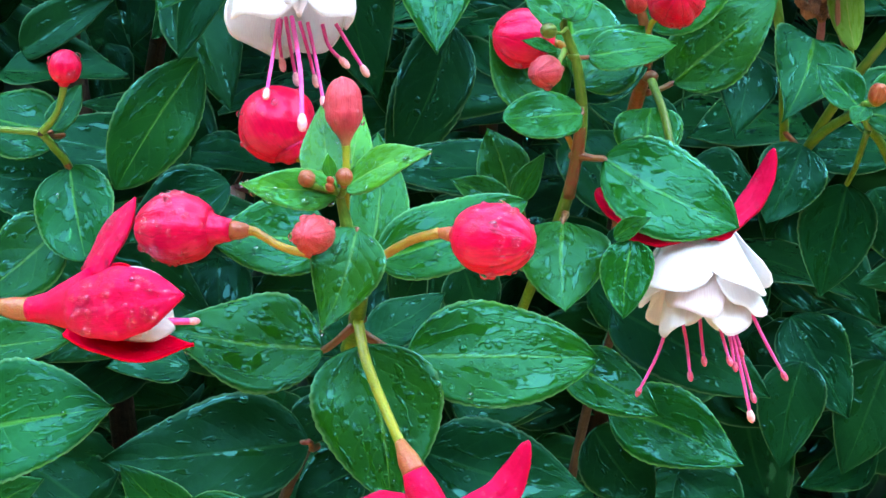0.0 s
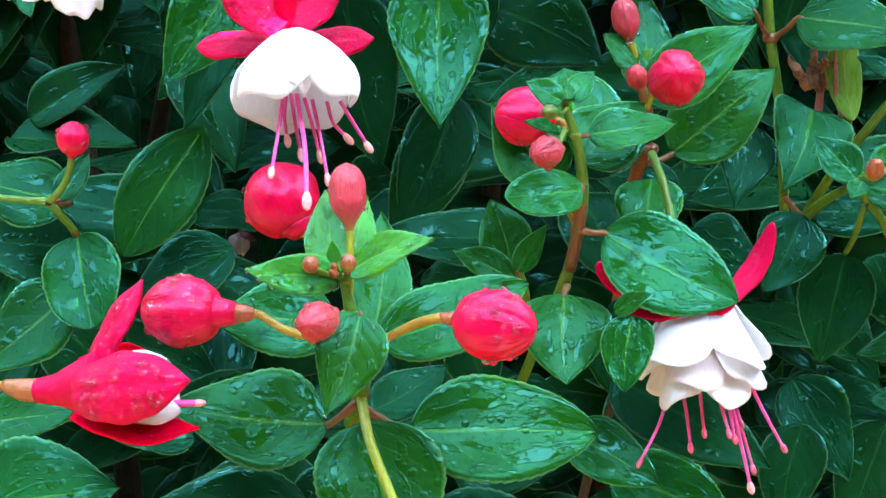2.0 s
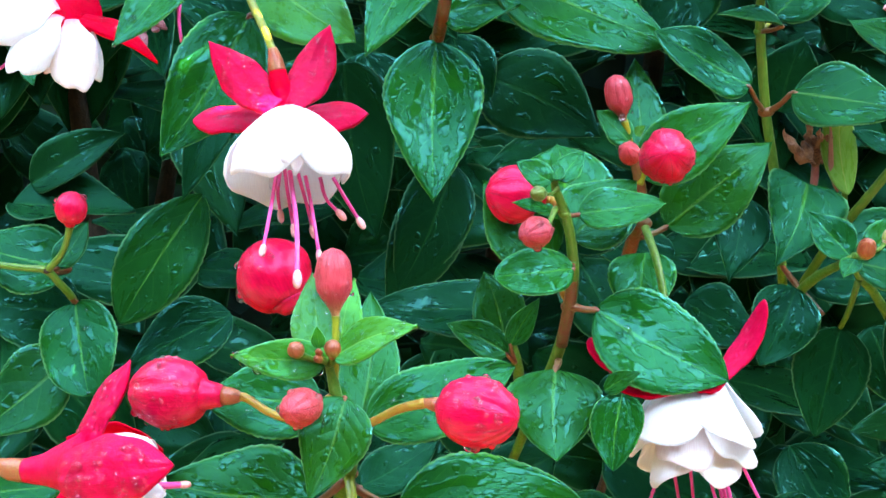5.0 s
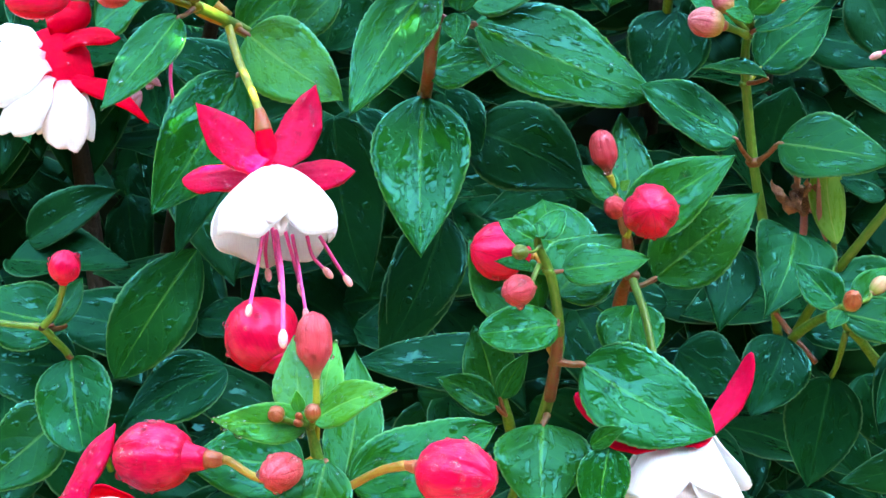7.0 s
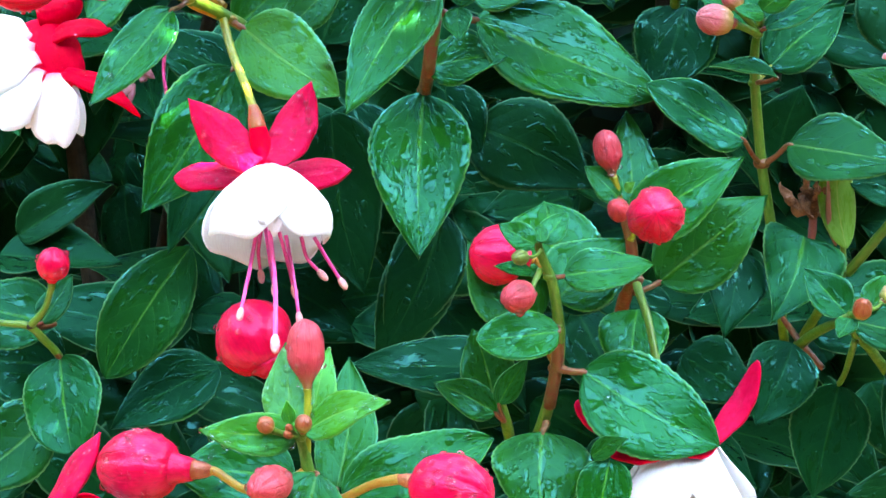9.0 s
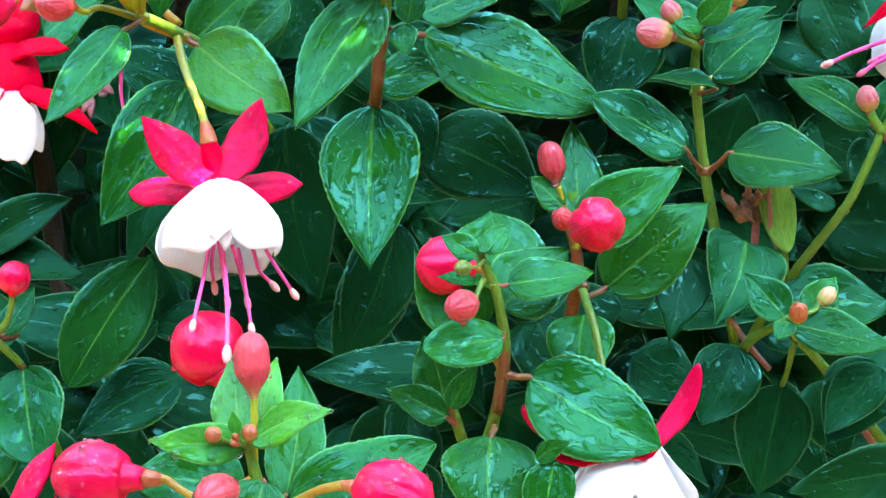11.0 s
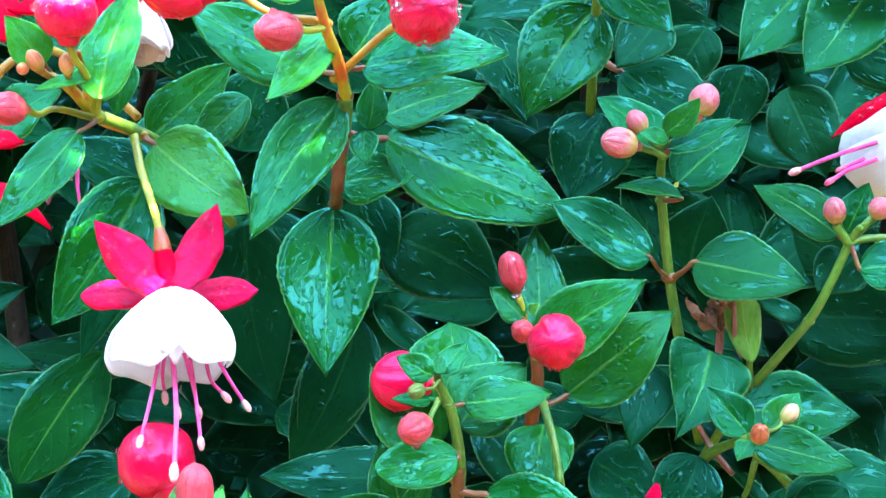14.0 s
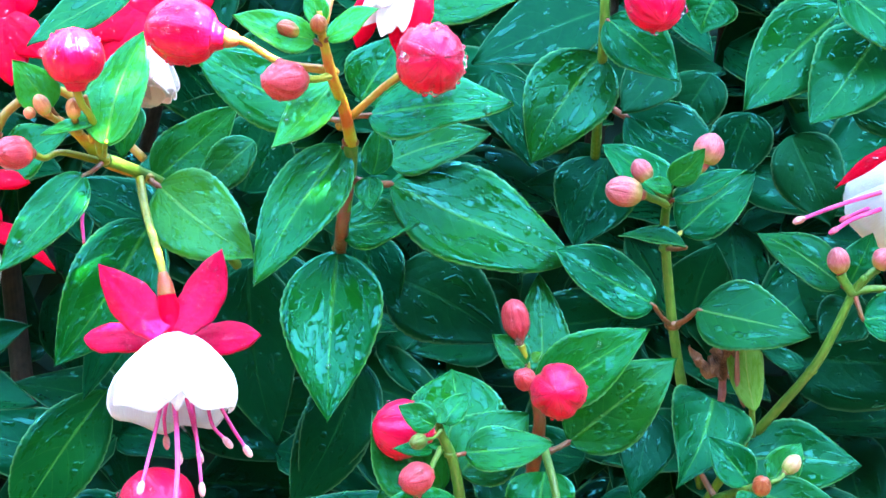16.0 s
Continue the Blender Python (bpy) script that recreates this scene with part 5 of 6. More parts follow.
topleft = thing("fuchsia_branch", (-0.0573, 0.0500, 1.0192), "fuchsia shoot with yellow stalks and wet light leaves", "branch", "fuchsia branches")
stem(topleft, [(-0.0473, 0.0900, 1.0114), (-0.0572, 0.0550, 1.0295), (-0.0625, 0.0360, 1.0346), (-0.0688, 0.0280, 1.0375), (-0.0762, 0.0160, 1.0399)], [0.00179, 0.00179, 0.00197, 0.00215, 0.00215], STEM_GREEN)
stem(topleft, [(-0.0688, 0.0280, 1.0375), (-0.0762, 0.0160, 1.0399), (-0.0813, 0.0000, 1.0467), (-0.0906, -0.0080, 1.0516)], [0.00201, 0.00206, 0.00148, 0.00099], STEM_GOLD, "young_stem")
node_ring(topleft, (-0.0756, 0.0120, 1.0395), 0.00248, PEDICEL)
node_ring(topleft, (-0.0662, 0.0300, 1.0364), 0.00207, PEDICEL_RED)
leaf(topleft, (-0.0618, 0.0270, 1.0337), (-0.0309, 0.0240, 1.0135), 0.0270, LEAF_LIGHT, drops=22, roll=5, blunt=0.5, stalk=(-0.0662, 0.0300, 1.0362))
leaf(topleft, (-0.0774, 0.0000, 1.0339), (-0.0961, -0.0120, 1.0045), 0.0155, LEAF_MID, drops=8, droop=0.12, stalk=(-0.0753, 0.0100, 1.0382))
leaf(topleft, (-0.0671, 0.0400, 1.0226), (-0.0911, 0.0300, 0.9760), 0.0289, LEAF_DEEP, face=(0.2000, -1.0000, 0.3000), stalk=(-0.0648, 0.0450, 1.0257))
leaf(topleft, (-0.0704, 0.0700, 1.0095), (-0.0900, 0.0600, 0.9633), 0.0168, LEAF_SHADED)
leaf(topleft, (-0.0712, 0.0650, 1.0235), (-0.1010, 0.0600, 1.0344), 0.0223, LEAF_SHADED)
leaf(topleft, (-0.0691, -0.0100, 1.0424), (-0.0646, 0.0060, 1.0773), 0.0190, LEAF_LIGHT, stalk_material=PEDICEL, face=(-0.2000, -1.0000, 0.3000), stalk=(-0.0740, 0.0080, 1.0406))
leaf(topleft, (-0.0855, -0.0080, 1.0516), (-0.0953, -0.0150, 1.0636), 0.0125, LEAF_LIGHT, stalk=(-0.0853, -0.0040, 1.0500))
leaf(topleft, (-0.0721, -0.0060, 1.0506), (-0.0871, -0.0120, 1.0437), 0.0053, LEAF_LIGHT)
leaf(topleft, (-0.0680, 0.0000, 1.0885), (-0.0932, -0.0100, 1.0684), 0.0143, LEAF_MID)
leaf(topleft, (-0.0745, 0.0300, 1.0602), (-0.0749, 0.0300, 1.0418), 0.0121, LEAF_MID)
leaf(topleft, (-0.1142, 0.0400, 1.0366), (-0.0953, 0.0400, 1.0504), 0.0195, LEAF_MID)
leaf(topleft, (-0.0350, 0.0350, 1.0501), (-0.0548, 0.0350, 1.0294), 0.0157, LEAF_MID)
stem(topleft, [(-0.0754, 0.0000, 1.0438), (-0.0750, -0.0060, 1.0496), (-0.0752, -0.0120, 1.0552)], [0.00111, 0.00095, 0.00079], STEM_GOLD, "flower_stalk")
leaf(topleft, (-0.0314, 0.0650, 1.0162), (-0.0263, 0.0600, 0.9864), 0.0246, LEAF_SHADED)
leaf(topleft, (-0.0040, 0.0850, 0.9726), (-0.0214, 0.0800, 0.9285), 0.0257, LEAF_SHADED)
leaf(topleft, (0.0224, 0.0500, 0.9333), (-0.0263, 0.0450, 0.9317), 0.0213, LEAF_SHADED)
leaf(topleft, (-0.1510, 0.0800, 1.0090), (-0.1470, 0.0760, 1.0010), 0.0060, LEAF_PLAIN)

# ---------------------------------------------------------------- buds
bud([(-0.0231, -0.0670, 0.9164), (-0.0230, -0.0690, 0.9271), (-0.0232, -0.0690, 0.9337)], (-0.0233, -0.0690, 0.9348), (-0.0250, -0.0680, 0.9515), 0.00452, BUD_PINK, pear=True, ovary=False, neck_r=0.2, tube_len=0, drops=10, label="closed dusky pink fuchsia bud standing upright on its stalk", pedicel_material=PEDICEL, pedicel_r=0.00093)
bud([(-0.0248, -0.0700, 0.9244), (-0.0283, -0.0720, 0.9249)], (-0.0304, -0.0740, 0.9258), (-0.0324, -0.0780, 0.9283), 0.00208, BUD_YELLOW, tube_len=0.2, ovary=False, pedicel_material=STEM_GREEN, label="tiny round yellowish fuchsia bud in the shoot tip", pedicel_r=0.00078)
bud([(-0.0241, -0.0700, 0.9238), (-0.0233, -0.0730, 0.9242)], (-0.0231, -0.0750, 0.9253), (-0.0227, -0.0770, 0.9300), 0.00208, BUD_YELLOW, tube_len=0.2, ovary=False, pedicel_material=STEM_GREEN, label="tiny round yellowish fuchsia bud in the shoot tip", pedicel_r=0.00078)
bud([(-0.0249, -0.0710, 0.9241)], (-0.0254, -0.0750, 0.9249), (-0.0266, -0.0790, 0.9259), 0.00104, BUD_YELLOW, tube_len=0.1, ovary=False, pedicel_material=STEM_GREEN, label="tiny round yellowish fuchsia bud in the shoot tip", pedicel_r=0.00052)
bud([(-0.0251, -0.0720, 0.9247)], (-0.0256, -0.0760, 0.9262), (-0.0262, -0.0790, 0.9277), 0.00091, BUD_YELLOW, tube_len=0.1, ovary=False, pedicel_material=STEM_GREEN, label="tiny round yellowish fuchsia bud in the shoot tip", pedicel_r=0.00052)
bud([(-0.0233, -0.0670, 0.9153), (-0.0255, -0.0700, 0.9144)], (-0.0268, -0.0730, 0.9146), (-0.0303, -0.0920, 0.9146), 0.00459, BUD_PINK, tube_len=0.15, ovary=False, drops=6, label="small round rosy fuchsia bud facing outward", pedicel_r=0.00115)
bud([(-0.0235, -0.0660, 0.9094), (-0.0295, -0.0680, 0.9092), (-0.0375, -0.0680, 0.9108), (-0.0440, -0.0660, 0.9139)], (-0.0455, -0.0660, 0.9143), (-0.0741, -0.0620, 0.9138), 0.00877, tube_len=0.34, drops=60, neck_r=0.38, label="large plump wet crimson fuchsia bud on a yellow stalk", pedicel_r=0.00101)
bud([(-0.0197, -0.0600, 0.9054), (-0.0135, -0.0660, 0.9098), (-0.0068, -0.0700, 0.9139)], (-0.0009, -0.0720, 0.9159), (0.0210, -0.0840, 0.9147), 0.00853, tube_len=0.22, drops=55, neck_r=0.3, label="large plump wet crimson fuchsia bud on a yellow stalk", pedicel_r=0.00110)
bud([(-0.1311, 0.0500, 0.9382), (-0.1254, 0.0460, 0.9439), (-0.1223, 0.0420, 0.9500)], (-0.1213, 0.0400, 0.9531), (-0.1197, 0.0360, 0.9640), 0.00528, BUD_RED, tube_len=0.12, ovary=False, drops=5, label="small crimson fuchsia bud standing on a green stalk", pedicel_r=0.00106, pedicel_material=STEM_GREEN)
bud([(-0.0362, -0.0040, 0.9321)], (-0.0417, -0.0080, 0.9327), (-0.0543, -0.0040, 0.9510), 0.01131, tube_len=0.1, ovary=False, drops=14, label="large wet crimson fuchsia bud behind the stamens", pedicel_r=0.00113)
bud([(0.0307, -0.0160, 0.9649), (0.0292, -0.0200, 0.9617)], (0.0285, -0.0220, 0.9593), (0.0221, -0.0320, 0.9567), 0.00444, BUD_PINK, tube_len=0.15, ovary=False, drops=4, label="small round rosy fuchsia bud facing outward", pedicel_material=STEM_GREEN, pedicel_r=0.00077)
bud([(0.0324, -0.0120, 0.9649), (0.0301, -0.0060, 0.9673)], (0.0281, -0.0060, 0.9675), (0.0110, -0.0080, 0.9694), 0.00838, tube_len=0.12, ovary=False, drops=10, label="plump wet crimson fuchsia bud among young leaves", pedicel_r=0.00113)
bud([(0.0305, -0.0200, 0.9703), (0.0289, -0.0240, 0.9686)], (0.0265, -0.0280, 0.9683), (0.0238, -0.0360, 0.9680), 0.00212, BUD_GREEN, tube_len=0.1, ovary=False, label="tiny round green fuchsia bud in the shoot tip", pedicel_material=STEM_GREEN, pedicel_r=0.00045)
bud([(0.0579, 0.0260, 0.9746), (0.0596, 0.0240, 0.9785)], (0.0639, 0.0160, 0.9814), (0.0613, -0.0140, 0.9819), 0.00806, tube_len=0.15, ovary=False, drops=8, label="round crimson fuchsia bud with its star tip outward", pedicel_material=PEDICEL, pedicel_r=0.00099)
bud([(0.0557, 0.0240, 0.9823)], (0.0549, 0.0220, 0.9817), (0.0520, 0.0120, 0.9846), 0.00342, BUD_PINK, tube_len=0.1, ovary=False, label="small round rosy fuchsia bud", pedicel_r=0.00103)
bud([(0.0540, 0.0220, 0.9856), (0.0531, 0.0210, 0.9898)], (0.0517, 0.0200, 0.9928), (0.0479, 0.0180, 1.0066), 0.00412, BUD_PINK, pear=True, neck_r=0.2, tube_len=0, ovary=False, drops=5, label="slender rosy fuchsia bud standing on its stalk", pedicel_material=PEDICEL, pedicel_r=0.00103)
bud([(-0.0053, 0.0030, 1.0528), (0.0015, -0.0040, 1.0580), (0.0086, -0.0080, 1.0643)], (0.0174, -0.0120, 1.0703), (0.0244, -0.0400, 1.0676), 0.00947, tube_len=0.14, ovary=False, drops=70, label="large wet crimson fuchsia bud covered with rain drops", pedicel_material=PEDICEL_RED, pedicel_r=0.00113)
bud([(-0.0058, -0.0180, 1.0647), (-0.0085, -0.0240, 1.0624)], (-0.0115, -0.0300, 1.0613), (-0.0186, -0.0480, 1.0573), 0.00522, BUD_PINK, tube_len=0.14, ovary=False, drops=8, label="small round rosy fuchsia bud facing outward", pedicel_material=PEDICEL, pedicel_r=0.00102)
bud([(-0.0063, -0.0180, 1.0658), (-0.0196, -0.0180, 1.0670), (-0.0293, -0.0180, 1.0717)], (-0.0317, -0.0180, 1.0724), (-0.0578, -0.0200, 1.0747), 0.00949, tube_len=0.28, drops=30, neck_r=0.4, label="large plump wet crimson fuchsia bud on a yellow stalk", pedicel_r=0.00107)
bud([(-0.0094, -0.0280, 1.0716)], (-0.0141, -0.0300, 1.0729), (-0.0187, -0.0360, 1.0742), 0.00251, BUD_YELLOW, tube_len=0.1, ovary=False, label="tiny rosy fuchsia bud in the shoot tip", pedicel_r=0.00074)
bud([(-0.0082, -0.0290, 1.0730)], (-0.0083, -0.0310, 1.0737), (-0.0084, -0.0370, 1.0767), 0.00235, BUD_YELLOW, tube_len=0.1, ovary=False, label="tiny rosy fuchsia bud in the shoot tip", pedicel_r=0.00074)
bud([(-0.0749, 0.0080, 1.0405), (-0.0735, -0.0080, 1.0487), (-0.0753, -0.0140, 1.0526)], (-0.0762, -0.0170, 1.0560), (-0.0771, -0.0220, 1.0726), 0.00872, tube_len=0.14, ovary=False, drops=26, label="round crimson fuchsia bud dripping with rain", pedicel_material=PEDICEL, pedicel_r=0.00107)
bud([(-0.0764, 0.0110, 1.0391), (-0.0841, 0.0000, 1.0400), (-0.0870, -0.0060, 1.0376)], (-0.0890, -0.0100, 1.0384), (-0.0955, -0.0220, 1.0371), 0.00478, BUD_PINK, tube_len=0.15, ovary=False, drops=5, label="small round rosy fuchsia bud on a yellow stalk", pedicel_material=PEDICEL, pedicel_r=0.00093)
bud([(-0.0838, -0.0030, 1.0478)], (-0.0851, -0.0120, 1.0491), (-0.0876, -0.0160, 1.0542), 0.00233, BUD_GOLD, tube_len=0.1, ovary=False, label="tiny yellow fuchsia bud in the shoot tip", pedicel_r=0.00093)
bud([(-0.0796, 0.0000, 1.0460)], (-0.0782, -0.0100, 1.0486), (-0.0781, -0.0140, 1.0541), 0.00218, BUD_GOLD, tube_len=0.1, ovary=False, label="tiny yellow fuchsia bud in the shoot tip", pedicel_r=0.00094)
bud([(-0.0906, -0.0080, 1.0508)], (-0.0899, -0.0120, 1.0487), (-0.0895, -0.0160, 1.0498), 0.00171, BUD_GOLD, tube_len=0.1, ovary=False, label="tiny yellow fuchsia bud in the shoot tip", pedicel_r=0.00078)
bud([(0.0720, 0.0420, 1.1044), (0.0769, 0.0300, 1.1074)], (0.0816, 0.0250, 1.1069), (0.0871, 0.0120, 1.0902), 0.00909, tube_len=0.12, ovary=False, drops=14, label="large wet crimson fuchsia bud hanging over leaves", pedicel_r=0.00118)
bud([(0.0937, 0.0310, 1.0386), (0.0906, 0.0290, 1.0395), (0.0878, 0.0270, 1.0400)], (0.0863, 0.0260, 1.0405), (0.0739, 0.0220, 1.0417), 0.00477, BUD_PALE, tube_len=0.14, ovary=False, drops=3, label="small blush fuchsia bud shading to yellow at its base", pedicel_material=STEM_GREEN, pedicel_r=0.00119)
bud([(0.0931, 0.0310, 1.0398)], (0.0874, 0.0260, 1.0442), (0.0823, 0.0240, 1.0509), 0.00325, BUD_PALE, tube_len=0.14, ovary=False, label="small blush fuchsia bud shading to yellow at its base", pedicel_material=STEM_GREEN, pedicel_r=0.00103)
bud([(0.0949, 0.0300, 1.0416), (0.1021, 0.0340, 1.0467)], (0.1036, 0.0340, 1.0499), (0.1071, 0.0320, 1.0614), 0.00470, BUD_PALE, tube_len=0.2, ovary=False, label="small blush fuchsia bud behind young leaves", pedicel_material=STEM_GREEN, pedicel_r=0.00104)
bud([(0.1551, 0.0460, 1.0157), (0.1524, 0.0450, 1.0187)], (0.1510, 0.0450, 1.0208), (0.1484, 0.0420, 1.0294), 0.00357, BUD_PALE, tube_len=0.12, ovary=False, label="small blush fuchsia bud on a green stalk", pedicel_material=STEM_GREEN, pedicel_r=0.00143)
bud([(0.1558, 0.0460, 1.0163), (0.1599, 0.0440, 1.0219)], (0.1619, 0.0440, 1.0233), (0.1642, 0.0400, 1.0297), 0.00356, BUD_PALE, tube_len=0.12, ovary=False, label="small blush fuchsia bud on a green stalk", pedicel_material=STEM_GREEN, pedicel_r=0.00124)
bud([(0.1224, 0.0180, 0.9557)], (0.1234, 0.0120, 0.9556), (0.1220, 0.0030, 0.9603), 0.00281, BUD_YELLOW, tube_len=0.1, ovary=False, pedicel_material=STEM_GREEN, label="tiny round yellow and rose fuchsia bud", pedicel_r=0.00099)
bud([(0.1229, 0.0180, 0.9566), (0.1308, 0.0240, 0.9581)], (0.1327, 0.0260, 0.9597), (0.1372, 0.0260, 0.9655), 0.00259, BUD_CREAM, tube_len=0.12, ovary=False, pedicel_material=STEM_GREEN, label="tiny pale yellow fuchsia bud on a thin stalk", pedicel_r=0.00069)

# ---------------------------------------------------------------- flowers

hanging = thing("fuchsia_flower", (-0.0690, 0.0290, 1.0376), "hanging fuchsia flower with crimson sepals and white double corolla", "flower", "fuchsia flowers")
part("pedicel", tube([(-0.0695, 0.0300, 1.0390), (-0.0634, 0.0190, 1.0255), (-0.0565, 0.0080, 1.0139), (-0.0528, 0.0030, 1.0067)], [0.00136, 0.00128, 0.00119, 0.00119], 16, 6), PEDICEL, hanging)
part("ovary", tube([(-0.0526, 0.0000, 1.0077), (-0.0516, 0.0000, 1.0040), (-0.0510, 0.0000, 1.0012)], [0.00131, 0.00230, 0.00262], 16, 6), OVARY, hanging)
part("calyx_tube", tube([(-0.0510, 0.0000, 1.0015), (-0.0499, 0.0000, 0.9974), (-0.0483, 0.0000, 0.9925), (-0.0472, 0.0000, 0.9900)], [0.00246, 0.00312, 0.00361, 0.00492], 16, 6), SEPAL_RED, hanging)
sepal(hanging, (-0.0504, -0.0050, 0.9902), (-0.0711, -0.0010, 1.0087), 0.01303, SEPAL_PINK, curl=-0.1, face=(0.1000, -1.0000, 0.2000), start=0.2, drops=44)
sepal(hanging, (-0.0455, -0.0050, 0.9911), (-0.0365, 0.0020, 1.0155), 0.01308, SEPAL_PINK, curl=-0.08, face=(-0.1500, -1.0000, 0.1000), start=0.2, drops=44)
sepal(hanging, (-0.0523, 0.0120, 0.9881), (-0.0773, 0.0120, 0.9867), 0.01047, SEPAL_PINK, curl=0.08, face=(0.0000, -1.0000, 0.7000), start=0.2, widest=0.6, drops=20)
sepal(hanging, (-0.0461, 0.0120, 0.9878), (-0.0250, 0.0120, 0.9913), 0.01115, SEPAL_PINK, curl=0.08, face=(0.0000, -1.0000, 0.6000), start=0.3, drops=20)
corolla(hanging, (-0.0466, 0.0000, 0.9905), (0.0024, -0.0088, -0.0237), 0.01600, 0.02520, 3, DOME, 1, 33.0, notch=0.05, ruffle=0.0015, hemcut=0.26, span=0.62, uneven=0.04, tiers=(1.0,), pleat=0.0009)
part("petal", petal_geo((-0.0471, 0.0000, 0.9905), (0.0024, -0.0085, -0.0237), -26, 6, 0.0250, BELL, 0.0150, 0.0004, 0.0012, 77, 0.05, 0.0005, 0.3), PETAL_PINK, hanging, "small folded blush petal")
stamen(hanging, (-0.0490, -0.0040, 0.9720), (-0.0490, -0.0120, 0.9610), (-0.0490, -0.0220, 0.9500), 0.00055, 0.00165, ANTHER)
stamen(hanging, (-0.0490, 0.0020, 0.9720), (-0.0490, 0.0000, 0.9660), (-0.0480, 0.0000, 0.9600), 0.00055, 0.00165, ANTHER)
stamen(hanging, (-0.0480, 0.0040, 0.9730), (-0.0460, 0.0020, 0.9640), (-0.0440, 0.0000, 0.9560), 0.00055, 0.00165, ANTHER)
stamen(hanging, (-0.0410, -0.0020, 0.9710), (-0.0380, -0.0060, 0.9610), (-0.0350, -0.0100, 0.9490), 0.00055, 0.00165, ANTHER)
stamen(hanging, (-0.0440, 0.0040, 0.9720), (-0.0410, 0.0040, 0.9630), (-0.0390, 0.0040, 0.9560), 0.00055, 0.00165, ANTHER)
stamen(hanging, (-0.0370, 0.0000, 0.9710), (-0.0350, 0.0000, 0.9650), (-0.0310, 0.0000, 0.9610), 0.00055, 0.00165, ANTHER)
stamen(hanging, (-0.0330, -0.0020, 0.9710), (-0.0290, -0.0020, 0.9650), (-0.0250, 0.0000, 0.9590), 0.00055, 0.00165, ANTHER)
stamen(hanging, (-0.0450, -0.0060, 0.9720), (-0.0410, -0.0160, 0.9570), (-0.0390, -0.0240, 0.9430), 0.00068, 0.0022, ANTHER, "pistil")

side = thing("fuchsia_flower", (0.0640, 0.0300, 0.9344), "fuchsia flower with white double corolla hanging under a leaf", "flower", "fuchsia flowers")
part("pedicel", tube([(0.0631, 0.0240, 0.9343), (0.0679, 0.0200, 0.9294), (0.0707, 0.0160, 0.9270)], [0.00118, 0.00118, 0.00118], 16, 6), PEDICEL, side)
part("ovary", tube([(0.0707, 0.0160, 0.9274), (0.0721, 0.0140, 0.9254)], [0.00167, 0.00233], 16, 6), OVARY, side)
part("calyx_tube", tube([(0.0721, 0.0140, 0.9254), (0.0734, 0.0120, 0.9214), (0.0746, 0.0120, 0.9181)], [0.00249, 0.00332, 0.00498], 16, 6), SEPAL_RED, side)
sepal(side, (0.0821, 0.0100, 0.9185), (0.0950, 0.0120, 0.9417), 0.00727, SEPAL_PINK, curl=-0.12, face=(-0.5000, -1.0000, 0.1000), start=0.4, lean=0.04)
sepal(side, (0.0680, 0.0060, 0.9148), (0.0431, 0.0080, 0.9274), 0.01014, SEPAL_PINK, curl=-0.1, face=(0.3000, -1.0000, 0.3000), start=0.5, lean=0.03)
sepal(side, (0.0701, 0.0000, 0.9180), (0.0519, 0.0000, 0.9143), 0.01029, SEPAL_RED, curl=0.12, face=(0.0000, -1.0000, 0.8000), start=0.25)
sepal(side, (0.0725, 0.0000, 0.9181), (0.0831, 0.0000, 0.9185), 0.00900, SEPAL_RED, curl=0.12, face=(0.0000, -1.0000, 0.8000), start=0.25)
corolla(side, (0.0742, 0.0120, 0.9203), (0.0010, -0.0050, -0.0310), 0.01850, 0.03130, 8, FLARE, 3, 55.0, tiers=(1.0, 0.87, 0.68), shrink=0.15, hemcut=0.35, notch=0.05, uneven=0.08, ruffle=0.0016, span=0.64)
stamen(side, (0.0659, 0.0060, 0.8918), (0.0634, 0.0080, 0.8808), (0.0588, 0.0100, 0.8695), 0.00049, 0.00132, ANTHER_RED)
stamen(side, (0.0698, 0.0100, 0.8924), (0.0719, 0.0100, 0.8834), (0.0733, 0.0100, 0.8748), 0.00049, 0.00132, ANTHER_RED)
stamen(side, (0.0742, 0.0060, 0.8946), (0.0755, 0.0060, 0.8856), (0.0764, 0.0060, 0.8799), 0.00049, 0.00131, ANTHER_RED)
stamen(side, (0.0777, 0.0000, 0.8953), (0.0805, 0.0000, 0.8865), (0.0824, 0.0000, 0.8809), 0.00048, 0.00129, ANTHER_RED)
stamen(side, (0.0800, 0.0040, 0.8950), (0.0828, 0.0040, 0.8878), (0.0849, 0.0040, 0.8789), 0.00049, 0.00130, ANTHER_RED)
stamen(side, (0.0834, 0.0100, 0.8921), (0.0866, 0.0100, 0.8856), (0.0876, 0.0100, 0.8824), 0.00049, 0.00132, ANTHER_RED)
stamen(side, (0.0886, 0.0060, 0.8952), (0.0939, 0.0060, 0.8856), (0.0995, 0.0060, 0.8764), 0.00049, 0.00131, ANTHER_RED)
stamen(side, (0.0821, 0.0060, 0.8941), (0.0870, 0.0060, 0.8779), (0.0910, 0.0080, 0.8642), 0.00056, 0.00164, ANTHER, "pistil")
stamen(side, (0.0837, 0.0100, 0.8938), (0.0886, 0.0100, 0.8791), (0.0919, 0.0100, 0.8692), 0.00046, 0.00132, ANTHER_RED)

